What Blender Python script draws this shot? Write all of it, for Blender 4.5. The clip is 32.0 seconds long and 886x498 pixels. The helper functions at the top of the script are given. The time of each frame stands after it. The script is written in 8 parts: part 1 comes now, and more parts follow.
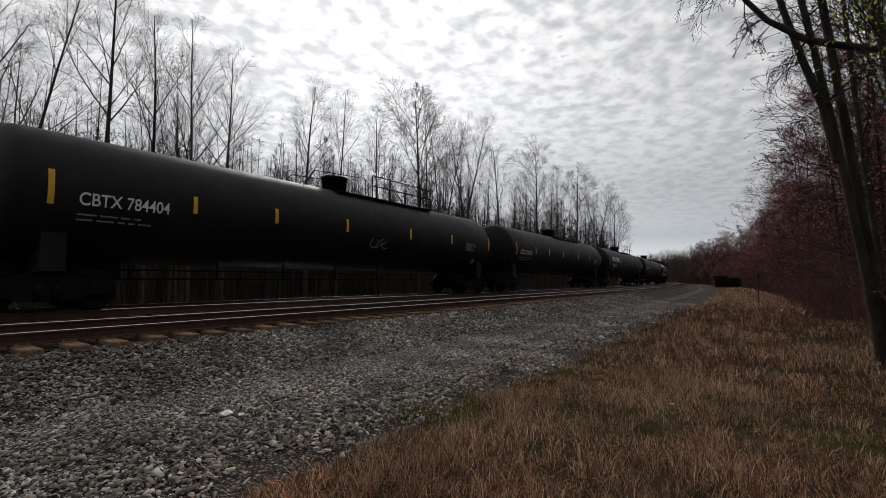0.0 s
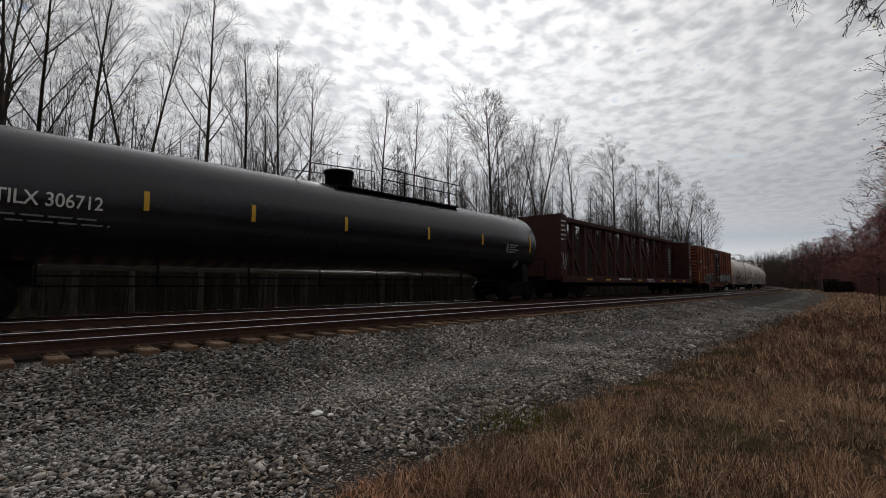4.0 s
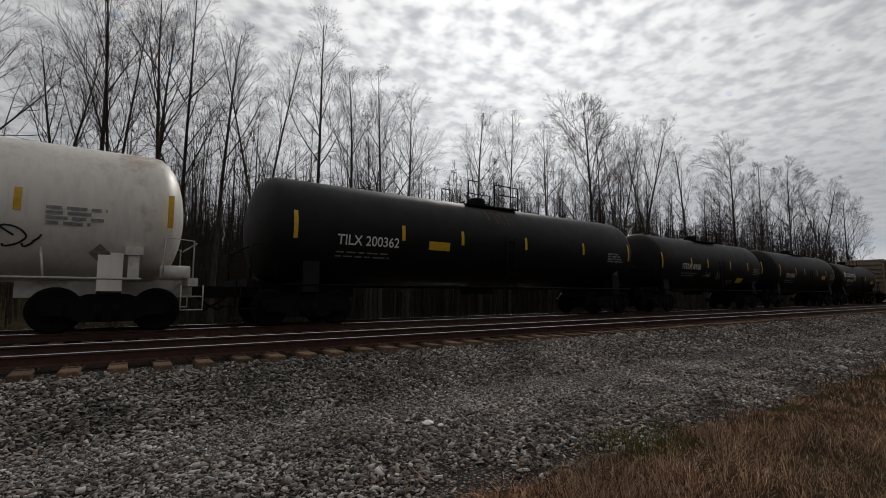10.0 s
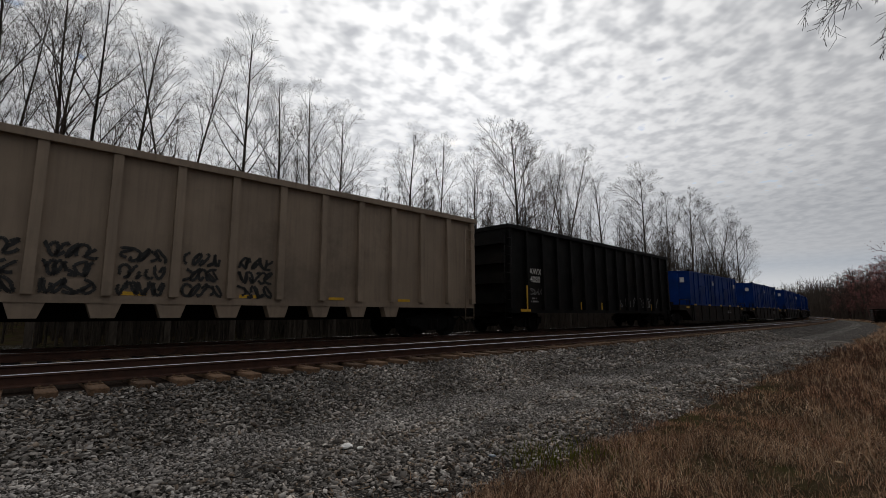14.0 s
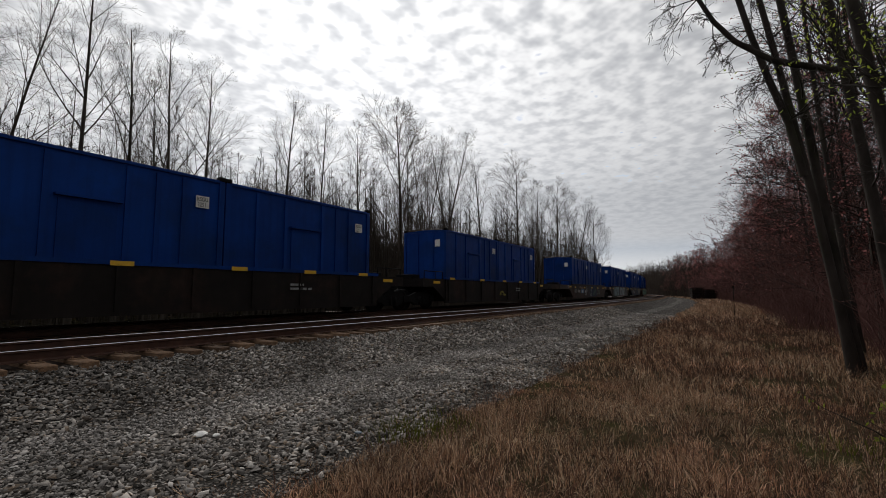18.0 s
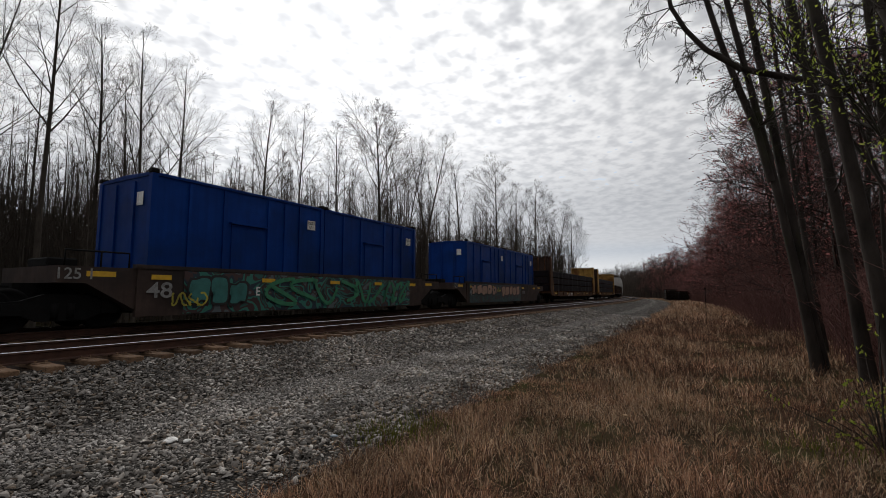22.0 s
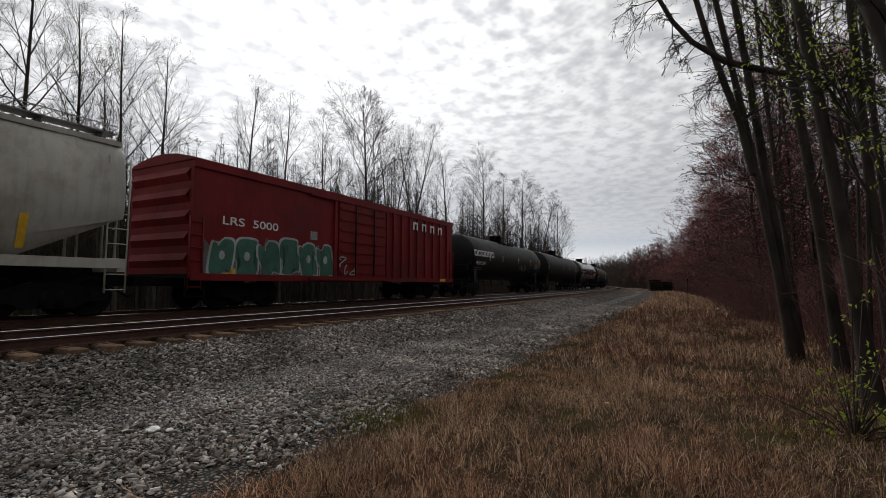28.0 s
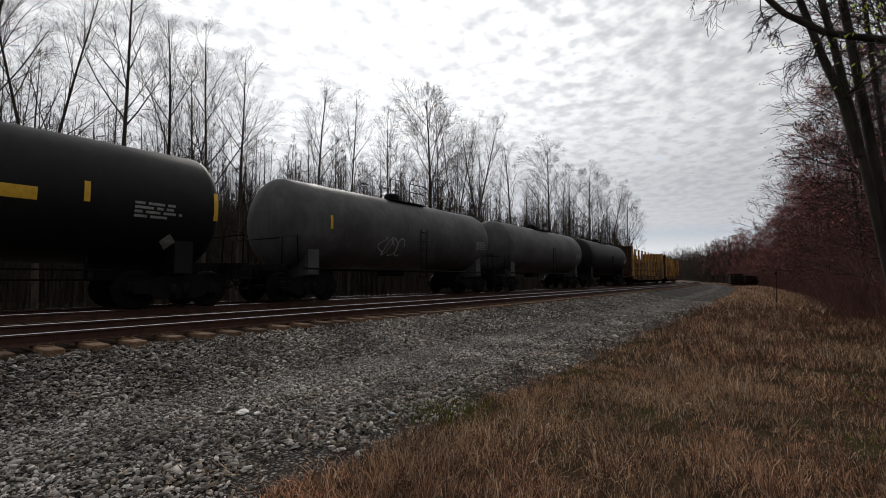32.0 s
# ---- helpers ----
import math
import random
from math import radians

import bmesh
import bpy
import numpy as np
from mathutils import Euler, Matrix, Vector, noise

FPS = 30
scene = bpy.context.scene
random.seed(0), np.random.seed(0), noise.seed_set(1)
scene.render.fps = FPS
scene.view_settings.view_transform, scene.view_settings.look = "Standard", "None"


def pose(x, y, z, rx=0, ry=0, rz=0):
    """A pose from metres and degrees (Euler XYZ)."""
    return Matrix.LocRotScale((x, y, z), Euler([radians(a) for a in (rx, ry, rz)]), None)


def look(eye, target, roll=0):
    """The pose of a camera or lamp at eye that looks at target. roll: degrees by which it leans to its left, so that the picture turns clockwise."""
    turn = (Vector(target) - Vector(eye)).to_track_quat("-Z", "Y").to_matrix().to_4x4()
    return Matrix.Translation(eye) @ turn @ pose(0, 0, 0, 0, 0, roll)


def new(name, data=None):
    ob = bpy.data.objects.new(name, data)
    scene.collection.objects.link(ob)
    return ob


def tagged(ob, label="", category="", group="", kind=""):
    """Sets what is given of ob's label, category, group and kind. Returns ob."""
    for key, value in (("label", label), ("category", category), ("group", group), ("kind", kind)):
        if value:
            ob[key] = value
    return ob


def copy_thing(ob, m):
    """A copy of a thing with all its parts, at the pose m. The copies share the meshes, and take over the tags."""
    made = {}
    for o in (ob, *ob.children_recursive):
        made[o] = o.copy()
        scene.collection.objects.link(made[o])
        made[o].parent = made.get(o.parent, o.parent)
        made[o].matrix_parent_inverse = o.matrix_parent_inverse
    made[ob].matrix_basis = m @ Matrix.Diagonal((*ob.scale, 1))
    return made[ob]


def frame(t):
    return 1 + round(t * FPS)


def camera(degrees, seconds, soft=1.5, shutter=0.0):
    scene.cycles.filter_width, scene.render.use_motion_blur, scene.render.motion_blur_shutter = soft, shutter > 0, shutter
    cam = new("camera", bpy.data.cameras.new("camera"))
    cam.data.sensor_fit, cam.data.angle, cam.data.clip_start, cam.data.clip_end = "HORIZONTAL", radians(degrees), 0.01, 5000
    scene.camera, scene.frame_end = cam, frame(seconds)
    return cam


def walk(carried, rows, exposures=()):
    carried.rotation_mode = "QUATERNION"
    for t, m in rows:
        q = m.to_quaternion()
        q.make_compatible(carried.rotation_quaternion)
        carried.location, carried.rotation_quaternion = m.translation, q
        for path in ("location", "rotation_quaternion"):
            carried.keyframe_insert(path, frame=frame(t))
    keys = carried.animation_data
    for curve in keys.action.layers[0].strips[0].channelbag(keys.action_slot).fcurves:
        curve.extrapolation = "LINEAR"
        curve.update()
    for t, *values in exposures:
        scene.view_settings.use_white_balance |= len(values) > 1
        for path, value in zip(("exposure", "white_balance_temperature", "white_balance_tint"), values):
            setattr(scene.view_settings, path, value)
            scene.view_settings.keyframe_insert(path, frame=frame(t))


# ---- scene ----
import collections

# World: x to the right of the railway, y along it, z up from the gravel road; the eye stands at (0, 0, EYE).
FOV = 87.03
EYE = 1.60
RAIL_TOP = 0.79          # top of rail
FAR_X, NEAR_X = -13.38, -9.19   # centre lines of the two tracks
PIVOT = 0.537            # the lens swings round the body of its holder

# seconds, turn to the left of the railway, tilt, lean
PATH = [
    (0, 34.24, 3.49, -0.57), (0.5, 34.01, 3.36, -0.55), (1, 34.19, 3.34, -0.53), (1.5, 35.08, 3.39, -0.49),
    (2, 36.58, 3.55, -0.46), (2.5, 37.97, 3.66, -0.40), (3, 39.64, 3.86, -0.32), (3.5, 41.65, 3.97, -0.26),
    (5.5, 45.16, 4.68, -0.20), (6, 46.47, 4.85, -0.13), (6.5, 49.77, 5.22, -0.08), (7, 53.44, 5.31, -0.07),
    (7.5, 56.07, 5.24, -0.08), (8, 57.36, 5.32, -0.10), (8.5, 57.56, 5.20, -0.11), (9, 57.78, 5.29, -0.12),
    (9.5, 57.09, 5.29, -0.12), (10, 54.92, 5.54, -0.12), (10.5, 53.21, 5.88, -0.10), (11, 50.91, 6.20, -0.09),
    (11.5, 49.39, 6.66, -0.09), (12, 48.82, 6.97, -0.09), (12.5, 48.59, 7.20, -0.12), (13, 48.12, 7.47, -0.14),
    (13.5, 47.44, 7.66, -0.14), (14, 46.40, 7.79, -0.17), (14.5, 45.31, 8.04, -0.23), (16.5, 38.85, 8.24, -0.24),
    (17, 36.24, 6.90, -0.18), (17.5, 33.56, 5.86, -0.08), (18, 32.03, 5.24, -0.03), (18.5, 31.76, 4.86, -0.05),
    (19, 31.74, 4.70, -0.09), (19.5, 31.32, 4.58, -0.09), (20, 30.75, 4.55, -0.07), (20.5, 30.35, 4.85, -0.05),
    (21, 29.93, 5.14, -0.01), (21.5, 29.60, 5.32, 0.02), (22, 29.50, 5.47, 0.02), (22.5, 29.82, 5.64, 0.02),
    (23, 29.99, 5.62, 0.02), (23.5, 30.08, 5.86, 0.01), (24, 30.07, 5.87, 0.01), (24.5, 29.83, 5.77, 0.01),
    (25, 29.47, 5.64, 0.01), (25.5, 28.82, 5.47, -0.05), (27.5, 26.99, 4.35, -0.17), (28, 27.91, 4.20, -0.23),
    (28.5, 28.57, 3.92, -0.23), (29, 29.11, 3.70, -0.24), (29.5, 29.79, 3.48, -0.26), (30, 31.55, 3.27, -0.31),
    (30.5, 34.33, 3.26, -0.33), (31, 36.10, 3.20, -0.32), (31.5, 36.17, 3.23, -0.30), (32, 35.67, 3.40, -0.29),
]


def eye_pose(yaw, pitch, lean):
    a, a0 = radians(yaw), radians(34.24)
    x = PIVOT * (math.sin(a0) - math.sin(a))
    y = PIVOT * (math.cos(a) - math.cos(a0))
    return Matrix.Translation((x, y, EYE)) @ pose(0, 0, 0, 90 + pitch, 0, yaw) @ pose(0, 0, 0, 0, 0, -lean)


cam = camera(FOV, 32.0, soft=0.6)
walk(cam, [(t, eye_pose(a, b, c)) for t, a, b, c in PATH], exposures=[(0.0, 0.0), (5.5, -0.17), (8.0, -0.28), (14.0, -0.20), (17.0, -0.10), (20.0, 0.14), (32.0, 0.17)])

# ---- light ----
SUN_AZ, SUN_EL = 46.0, 30.0     # degrees to the left of the railway, and above the horizon
sun_dir = Vector((-math.sin(radians(SUN_AZ)) * math.cos(radians(SUN_EL)),
                  math.cos(radians(SUN_AZ)) * math.cos(radians(SUN_EL)), math.sin(radians(SUN_EL))))


def build_world():
    """Nishita sky behind a broken sheet of small clouds, brightest round the veiled sun."""
    w = bpy.data.worlds.new("sky")
    scene.world = w
    w.use_nodes = True
    nt = w.node_tree
    nt.nodes.clear()
    N, L = nt.nodes.new, nt.links.new
    out, bg = N("ShaderNodeOutputWorld"), N("ShaderNodeBackground")
    tc = N("ShaderNodeTexCoord")
    sky = N("ShaderNodeTexSky")
    sky.sky_type, sky.sun_disc = "NISHITA", False
    sky.sun_elevation, sky.sun_rotation = radians(SUN_EL), radians(-SUN_AZ)
    sky.air_density, sky.dust_density = 1.0, 1.0

    def math_node(op, a, b=None, c=None, clamp=False):
        n = N("ShaderNodeMath")
        n.operation, n.use_clamp = op, clamp
        for i, v in enumerate((a, b, c)):
            if v is None:
                continue
            if isinstance(v, (int, float)):
                n.inputs[i].default_value = v
            else:
                L(v, n.inputs[i])
        return n.outputs[0]

    def ramp(v, stops):
        n = N("ShaderNodeValToRGB")
        while len(n.color_ramp.elements) < len(stops):
            n.color_ramp.elements.new(0.5)
        for e, (p, c) in zip(n.color_ramp.elements, stops):
            e.position, e.color = p, (*c, 1)
        L(v, n.inputs[0])
        return n.outputs[0]

    sep = N("ShaderNodeSeparateXYZ")
    L(tc.outputs["Generated"], sep.inputs[0])
    up = math_node("ADD", math_node("MAXIMUM", sep.outputs[2], 0.0), 0.10)
    comb = N("ShaderNodeCombineXYZ")
    L(math_node("DIVIDE", sep.outputs[0], up), comb.inputs[0])
    L(math_node("DIVIDE", sep.outputs[1], up), comb.inputs[1])

    def noise_of(scale, detail, rough, off, stretch=(1, 1, 1), rot=0.0, dist=0.0):
        m = N("ShaderNodeMapping")
        m.inputs["Location"].default_value = off
        m.inputs["Scale"].default_value = stretch
        m.inputs["Rotation"].default_value = (0, 0, rot)
        L(comb.outputs[0], m.inputs[0])
        n = N("ShaderNodeTexNoise")
        n.inputs["Scale"].default_value, n.inputs["Detail"].default_value = scale, detail
        n.inputs["Roughness"].default_value, n.inputs["Distortion"].default_value = rough, dist
        L(m.outputs[0], n.inputs["Vector"])
        return n.outputs["Fac"]

    small = noise_of(12.5, 2.0, 0.5, (0.3, 1.7, 0), (1.0, 0.9, 1), 0.6, 0.0)
    mid = noise_of(1.6, 3.0, 0.5, (4.1, 0.2, 0), (1, 0.7, 1), 0.6)
    big = noise_of(0.45, 2.0, 0.5, (2.7, 5.3, 0))
    # nearness to the sun
    dot = N("ShaderNodeVectorMath")
    dot.operation = "DOT_PRODUCT"
    L(tc.outputs["Generated"], dot.inputs[0])
    dot.inputs[1].default_value = sun_dir
    glow = math_node("POWER", math_node("MAXIMUM", dot.outputs["Value"], 0.0), 9.0)
    wide = math_node("POWER", math_node("MULTIPLY_ADD", dot.outputs["Value"], 0.5, 0.5), 2.0)
    # cloud thickness 0..1
    thick = math_node("ADD", math_node("MULTIPLY", small, 0.90), math_node("ADD", math_node("MULTIPLY", mid, 0.26), math_node("MULTIPLY", big, 0.22)))
    cover = ramp(thick, [(0.42, (0, 0, 0)), (0.51, (1, 1, 1))])
    shade = ramp(thick, [(0.56, (1.06, 1.06, 1.06)), (0.66, (0.92, 0.92, 0.93)), (0.75, (0.70, 0.71, 0.73)), (0.88, (0.52, 0.53, 0.56))])
    bright = math_node("ADD", 0.36, math_node("ADD", math_node("MULTIPLY", wide, 0.49), math_node("MULTIPLY", glow, 0.40)))
    cloud = N("ShaderNodeVectorMath")
    cloud.operation = "SCALE"
    # the sheet evens out towards the horizon
    even = N("ShaderNodeMix")
    even.data_type = "RGBA"
    L(math_node("MULTIPLY_ADD", sep.outputs[2], -1.95, 1.10, True), even.inputs["Factor"])
    L(shade, even.inputs[6])
    # a slate band above a pale strip at the foot of the sky
    low_sky = ramp(sep.outputs[2], [(0.0, (0.86, 0.88, 0.90)), (0.055, (0.88, 0.90, 0.93)), (0.085, (0.62, 0.67, 0.74)), (0.11, (0.66, 0.68, 0.72)), (0.19, (0.53, 0.55, 0.59)), (0.30, (0.72, 0.73, 0.76))])
    L(low_sky, even.inputs[7])
    L(even.outputs[2], cloud.inputs[0])
    L(bright, cloud.inputs["Scale"])
    blue = N("ShaderNodeVectorMath")
    blue.operation = "SCALE"
    L(sky.outputs[0], blue.inputs[0])
    blue.inputs["Scale"].default_value = SKY_STRENGTH
    mix = N("ShaderNodeMix")
    mix.data_type = "RGBA"
    # no gaps low down
    L(math_node("MAXIMUM", cover, math_node("MULTIPLY_ADD", sep.outputs[2], -9.0, 2.6, True)), mix.inputs["Factor"])
    L(blue.outputs[0], mix.inputs[6])
    L(cloud.outputs[0], mix.inputs[7])
    L(mix.outputs[2], bg.inputs[0])
    bg.inputs[1].default_value = 1.0
    L(bg.outputs[0], out.inputs[0])


SKY_STRENGTH = 0.10
build_world()
sun_data = bpy.data.lights.new("sun", "SUN")
sun_data.energy, sun_data.angle, sun_data.color = 1.1, radians(10), (1.0, 0.95, 0.88)
sun = new("sun", sun_data)
sun.matrix_world = look((0, 0, 60), Vector((0, 0, 60)) - sun_dir)


# ---- materials ----
def material(name, color, rough=0.7, metal=0.0, vary=0.25, scale=3.0, bump=0.0, bump_scale=40.0, second=None, second_amount=0.5,
             streak=0.0, stretch=(1, 1, 1), rnd=0.0, coords="Object", spec=0.5, detail=5.0):
    """A base colour broken up by grain and by larger stains; streak runs stains down the surface; rnd varies it by object."""
    m = bpy.data.materials.new(name)
    m.use_nodes = True
    nt = m.node_tree
    N, L = nt.nodes.new, nt.links.new
    b = nt.nodes["Principled BSDF"]
    b.inputs["Roughness"].default_value, b.inputs["Metallic"].default_value = rough, metal
    b.inputs["Specular IOR Level"].default_value = spec
    tc = N("ShaderNodeTexCoord")
    mp = N("ShaderNodeMapping")
    mp.inputs["Scale"].default_value = stretch
    L(tc.outputs[coords], mp.inputs[0])

    def noise_tex(sc, det, rg=0.6, vec=mp.outputs[0]):
        n = N("ShaderNodeTexNoise")
        n.inputs["Scale"].default_value, n.inputs["Detail"].default_value, n.inputs["Roughness"].default_value = sc, det, rg
        L(vec, n.inputs["Vector"])
        return n.outputs["Fac"]

    def mixer(fac, a, c, blend="MIX"):
        n = N("ShaderNodeMix")
        n.data_type, n.blend_type = "RGBA", blend
        for v, s in ((fac, n.inputs["Factor"]), (a, n.inputs[6]), (c, n.inputs[7])):
            if isinstance(v, (int, float)):
                s.default_value = v
            elif isinstance(v, tuple):
                s.default_value = (*v, 1)
            else:
                L(v, s)
        return n.outputs[2]

    def spread(v, lo, hi):
        n = N("ShaderNodeMapRange")
        n.inputs[1].default_value, n.inputs[2].default_value = lo, hi
        L(v, n.inputs[0])
        return n.outputs[0]

    dark = tuple(c * (1 - vary) for c in color)
    light = tuple(min(1, c * (1 + vary)) for c in color)
    col = mixer(spread(noise_tex(scale, detail), 0.3, 0.7), dark, light)
    if second:
        col = mixer(spread(noise_tex(scale * 0.35, 6.0, 0.7), 0.62 - 0.3 * second_amount, 0.78 - 0.3 * second_amount), col, second)
    if streak:
        m2 = N("ShaderNodeMapping")
        m2.inputs["Scale"].default_value = (6.0, 6.0, 0.35)
        L(tc.outputs["Object"], m2.inputs[0])
        st = spread(noise_tex(1.3, 4.0, 0.6, m2.outputs[0]), 0.45, 0.75)
        n = N("ShaderNodeMath")
        n.operation = "MULTIPLY"
        L(st, n.inputs[0])
        n.inputs[1].default_value = streak
        col = mixer(n.outputs[0], col, tuple(c * 0.35 for c in color))
    if rnd:
        oi = N("ShaderNodeObjectInfo")
        gm = N("ShaderNodeMapRange")
        gm.inputs[3].default_value, gm.inputs[4].default_value = 1 - rnd, 1 + rnd
        L(oi.outputs["Random"], gm.inputs[0])
        hs = N("ShaderNodeHueSaturation")
        L(gm.outputs[0], hs.inputs["Value"])
        L(col, hs.inputs["Color"])
        col = hs.outputs[0]
    L(col, b.inputs["Base Color"])
    rr = N("ShaderNodeMapRange")
    rr.inputs[3].default_value, rr.inputs[4].default_value = max(0.03, rough - 0.12), min(1, rough + 0.12)
    L(noise_tex(scale * 2.3, 3.0), rr.inputs[0])
    L(rr.outputs[0], b.inputs["Roughness"])
    if bump:
        bp = N("ShaderNodeBump")
        bp.inputs["Strength"].default_value, bp.inputs["Distance"].default_value = bump, 0.02
        L(noise_tex(bump_scale, 4.0), bp.inputs["Height"])
        L(bp.outputs[0], b.inputs["Normal"])
    return m


# ---- mesh helpers ----
def mesh_of(name, bm, mat, smooth=False):
    me = bpy.data.meshes.new(name)
    bm.to_mesh(me)
    bm.free()
    for m in (mat if isinstance(mat, (list, tuple)) else [mat]):
        me.materials.append(m)
    if smooth:
        for p in me.polygons:
            p.use_smooth = True
    return me


def part(name, bm, mat, parent, label="", smooth=False):
    """One mesh object under a thing or a part."""
    me = bm if isinstance(bm, bpy.types.Mesh) else mesh_of(name, bm, mat, smooth)
    ob = new(name, me)
    ob.parent = parent
    if label:
        ob["label"] = label
    return ob


def loose_parts(name, vs, fs, mat, parent, smooth=True):
    """One mesh object for every separate piece of a list of vertices and faces."""
    top = list(range(len(vs)))

    def root(i):
        while top[i] != i:
            top[i] = top[top[i]]
            i = top[i]
        return i

    for f in fs:
        for i in f[1:]:
            top[root(i)] = root(f[0])
    pieces = collections.OrderedDict()
    for f in fs:
        pieces.setdefault(root(f[0]), []).append(f)
    for faces in pieces.values():
        used = sorted({i for f in faces for i in f})
        at = {v: k for k, v in enumerate(used)}
        me = bpy.data.meshes.new(name)
        me.from_pydata([vs[i] for i in used], [], [tuple(at[i] for i in f) for f in faces])
        me.materials.append(mat)
        if smooth:
            me.polygons.foreach_set("use_smooth", [True] * len(me.polygons))
        part(name, me, None, parent)


def bar_parts(name, bm, mat, parent):
    bm.verts.index_update()
    loose_parts(name, [tuple(v.co) for v in bm.verts], [tuple(v.index for v in f.verts) for f in bm.faces], mat, parent)
    bm.free()


def solid(name, bm, mat, label="", category="", group="", kind="", smooth=False):
    return tagged(new(name, mesh_of(name, bm, mat, smooth)), label, category, group, kind)


def holder(name, label, category, group=""):
    return tagged(new(name), label, category, group)


def box(bm, x0, x1, y0, y1, z0, z1, mi=0):
    vs = [bm.verts.new(p) for p in ((x0, y0, z0), (x1, y0, z0), (x1, y1, z0), (x0, y1, z0), (x0, y0, z1), (x1, y0, z1), (x1, y1, z1), (x0, y1, z1))]
    for f in ((3, 2, 1, 0), (4, 5, 6, 7), (0, 1, 5, 4), (1, 2, 6, 5), (2, 3, 7, 6), (3, 0, 4, 7)):
        bm.faces.new([vs[i] for i in f]).material_index = mi


def boxes(*items):
    bm = bmesh.new()
    for it in items:
        box(bm, *it)
    return bm


def bevelled(bm, w=0.01, seg=1):
    bmesh.ops.bevel(bm, geom=list(bm.edges), offset=w, segments=seg, affect="EDGES", profile=0.5)
    return bm


def tube(bm, pts, radii, n=6, cap=True, mi=0):
    """A round bar through the points."""
    pts = [Vector(p) for p in pts]
    if isinstance(radii, (int, float)):
        radii = [radii] * len(pts)
    rings, ref = [], None
    for i, p in enumerate(pts):
        d = (pts[min(i + 1, len(pts) - 1)] - pts[max(i - 1, 0)]).normalized()
        a = d.orthogonal().normalized() if ref is None else (ref - d * ref.dot(d)).normalized()
        ref = a
        c = d.cross(a)
        rings.append([bm.verts.new(p + (a * math.cos(2 * math.pi * k / n) + c * math.sin(2 * math.pi * k / n)) * radii[i]) for k in range(n)])
    for r0, r1 in zip(rings, rings[1:]):
        for k in range(n):
            f = bm.faces.new((r0[k], r0[(k + 1) % n], r1[(k + 1) % n], r1[k]))
            f.smooth, f.material_index = True, mi
    if cap:
        bm.faces.new(rings[0][::-1]).material_index = mi
        bm.faces.new(rings[-1]).material_index = mi
    return bm


def prism(bm, outline, lo, hi, axis="y", mi=0):
    """Sweep an outline of (u, v) along an axis: y: (x, z); x: (y, z); z: (x, y)."""
    def at(u, v, w):
        return {"y": (u, w, v), "x": (w, u, v), "z": (u, v, w)}[axis]
    a = [bm.verts.new(at(u, v, lo)) for u, v in outline]
    b = [bm.verts.new(at(u, v, hi)) for u, v in outline]
    n = len(outline)
    for i in range(n):
        bm.faces.new((a[i], a[(i + 1) % n], b[(i + 1) % n], b[i])).material_index = mi
    bm.faces.new(a[::-1]).material_index = mi
    bm.faces.new(b).material_index = mi
    return bm


# ---- the line of the railway ----
def bend(s):
    """Curvature to the left."""
    if s < 0:
        return 5.8e-5
    if s < 150:
        return 5.8e-5 + 1.944e-5 * s
    if s < 255:
        return 0.00297
    return 0.0


LINE = {}
S0, S1, DS = -860, 960, 1.0


def trace_line():
    """Points and headings of the far track's centre line, a metre apart, from s = 0 both ways."""
    for sign in (1, -1):
        x, y, a = FAR_X, 0.0, 0.0
        s = 0
        LINE[0] = (x, y, a)
        while S0 < s < S1 or s == 0:
            k = bend(s + 0.5 * sign)
            a2 = a + k * sign
            am = (a + a2) / 2
            x -= math.sin(am) * sign
            y += math.cos(am) * sign
            a = a2
            s += sign
            LINE[s] = (x, y, a)


trace_line()


def on_line(s, off=0.0):
    """Place and heading (to the left of y) at s metres along the railway, off metres to its right."""
    s = max(S0 + 2, min(S1 - 2, s))
    i = math.floor(s)
    f = s - i
    p, q = LINE[i], LINE[i + 1]
    a = p[2] * (1 - f) + q[2] * f
    return p[0] * (1 - f) + q[0] * f + math.cos(a) * off, p[1] * (1 - f) + q[1] * f + math.sin(a) * off, a


NEAR_OFF = NEAR_X - FAR_X

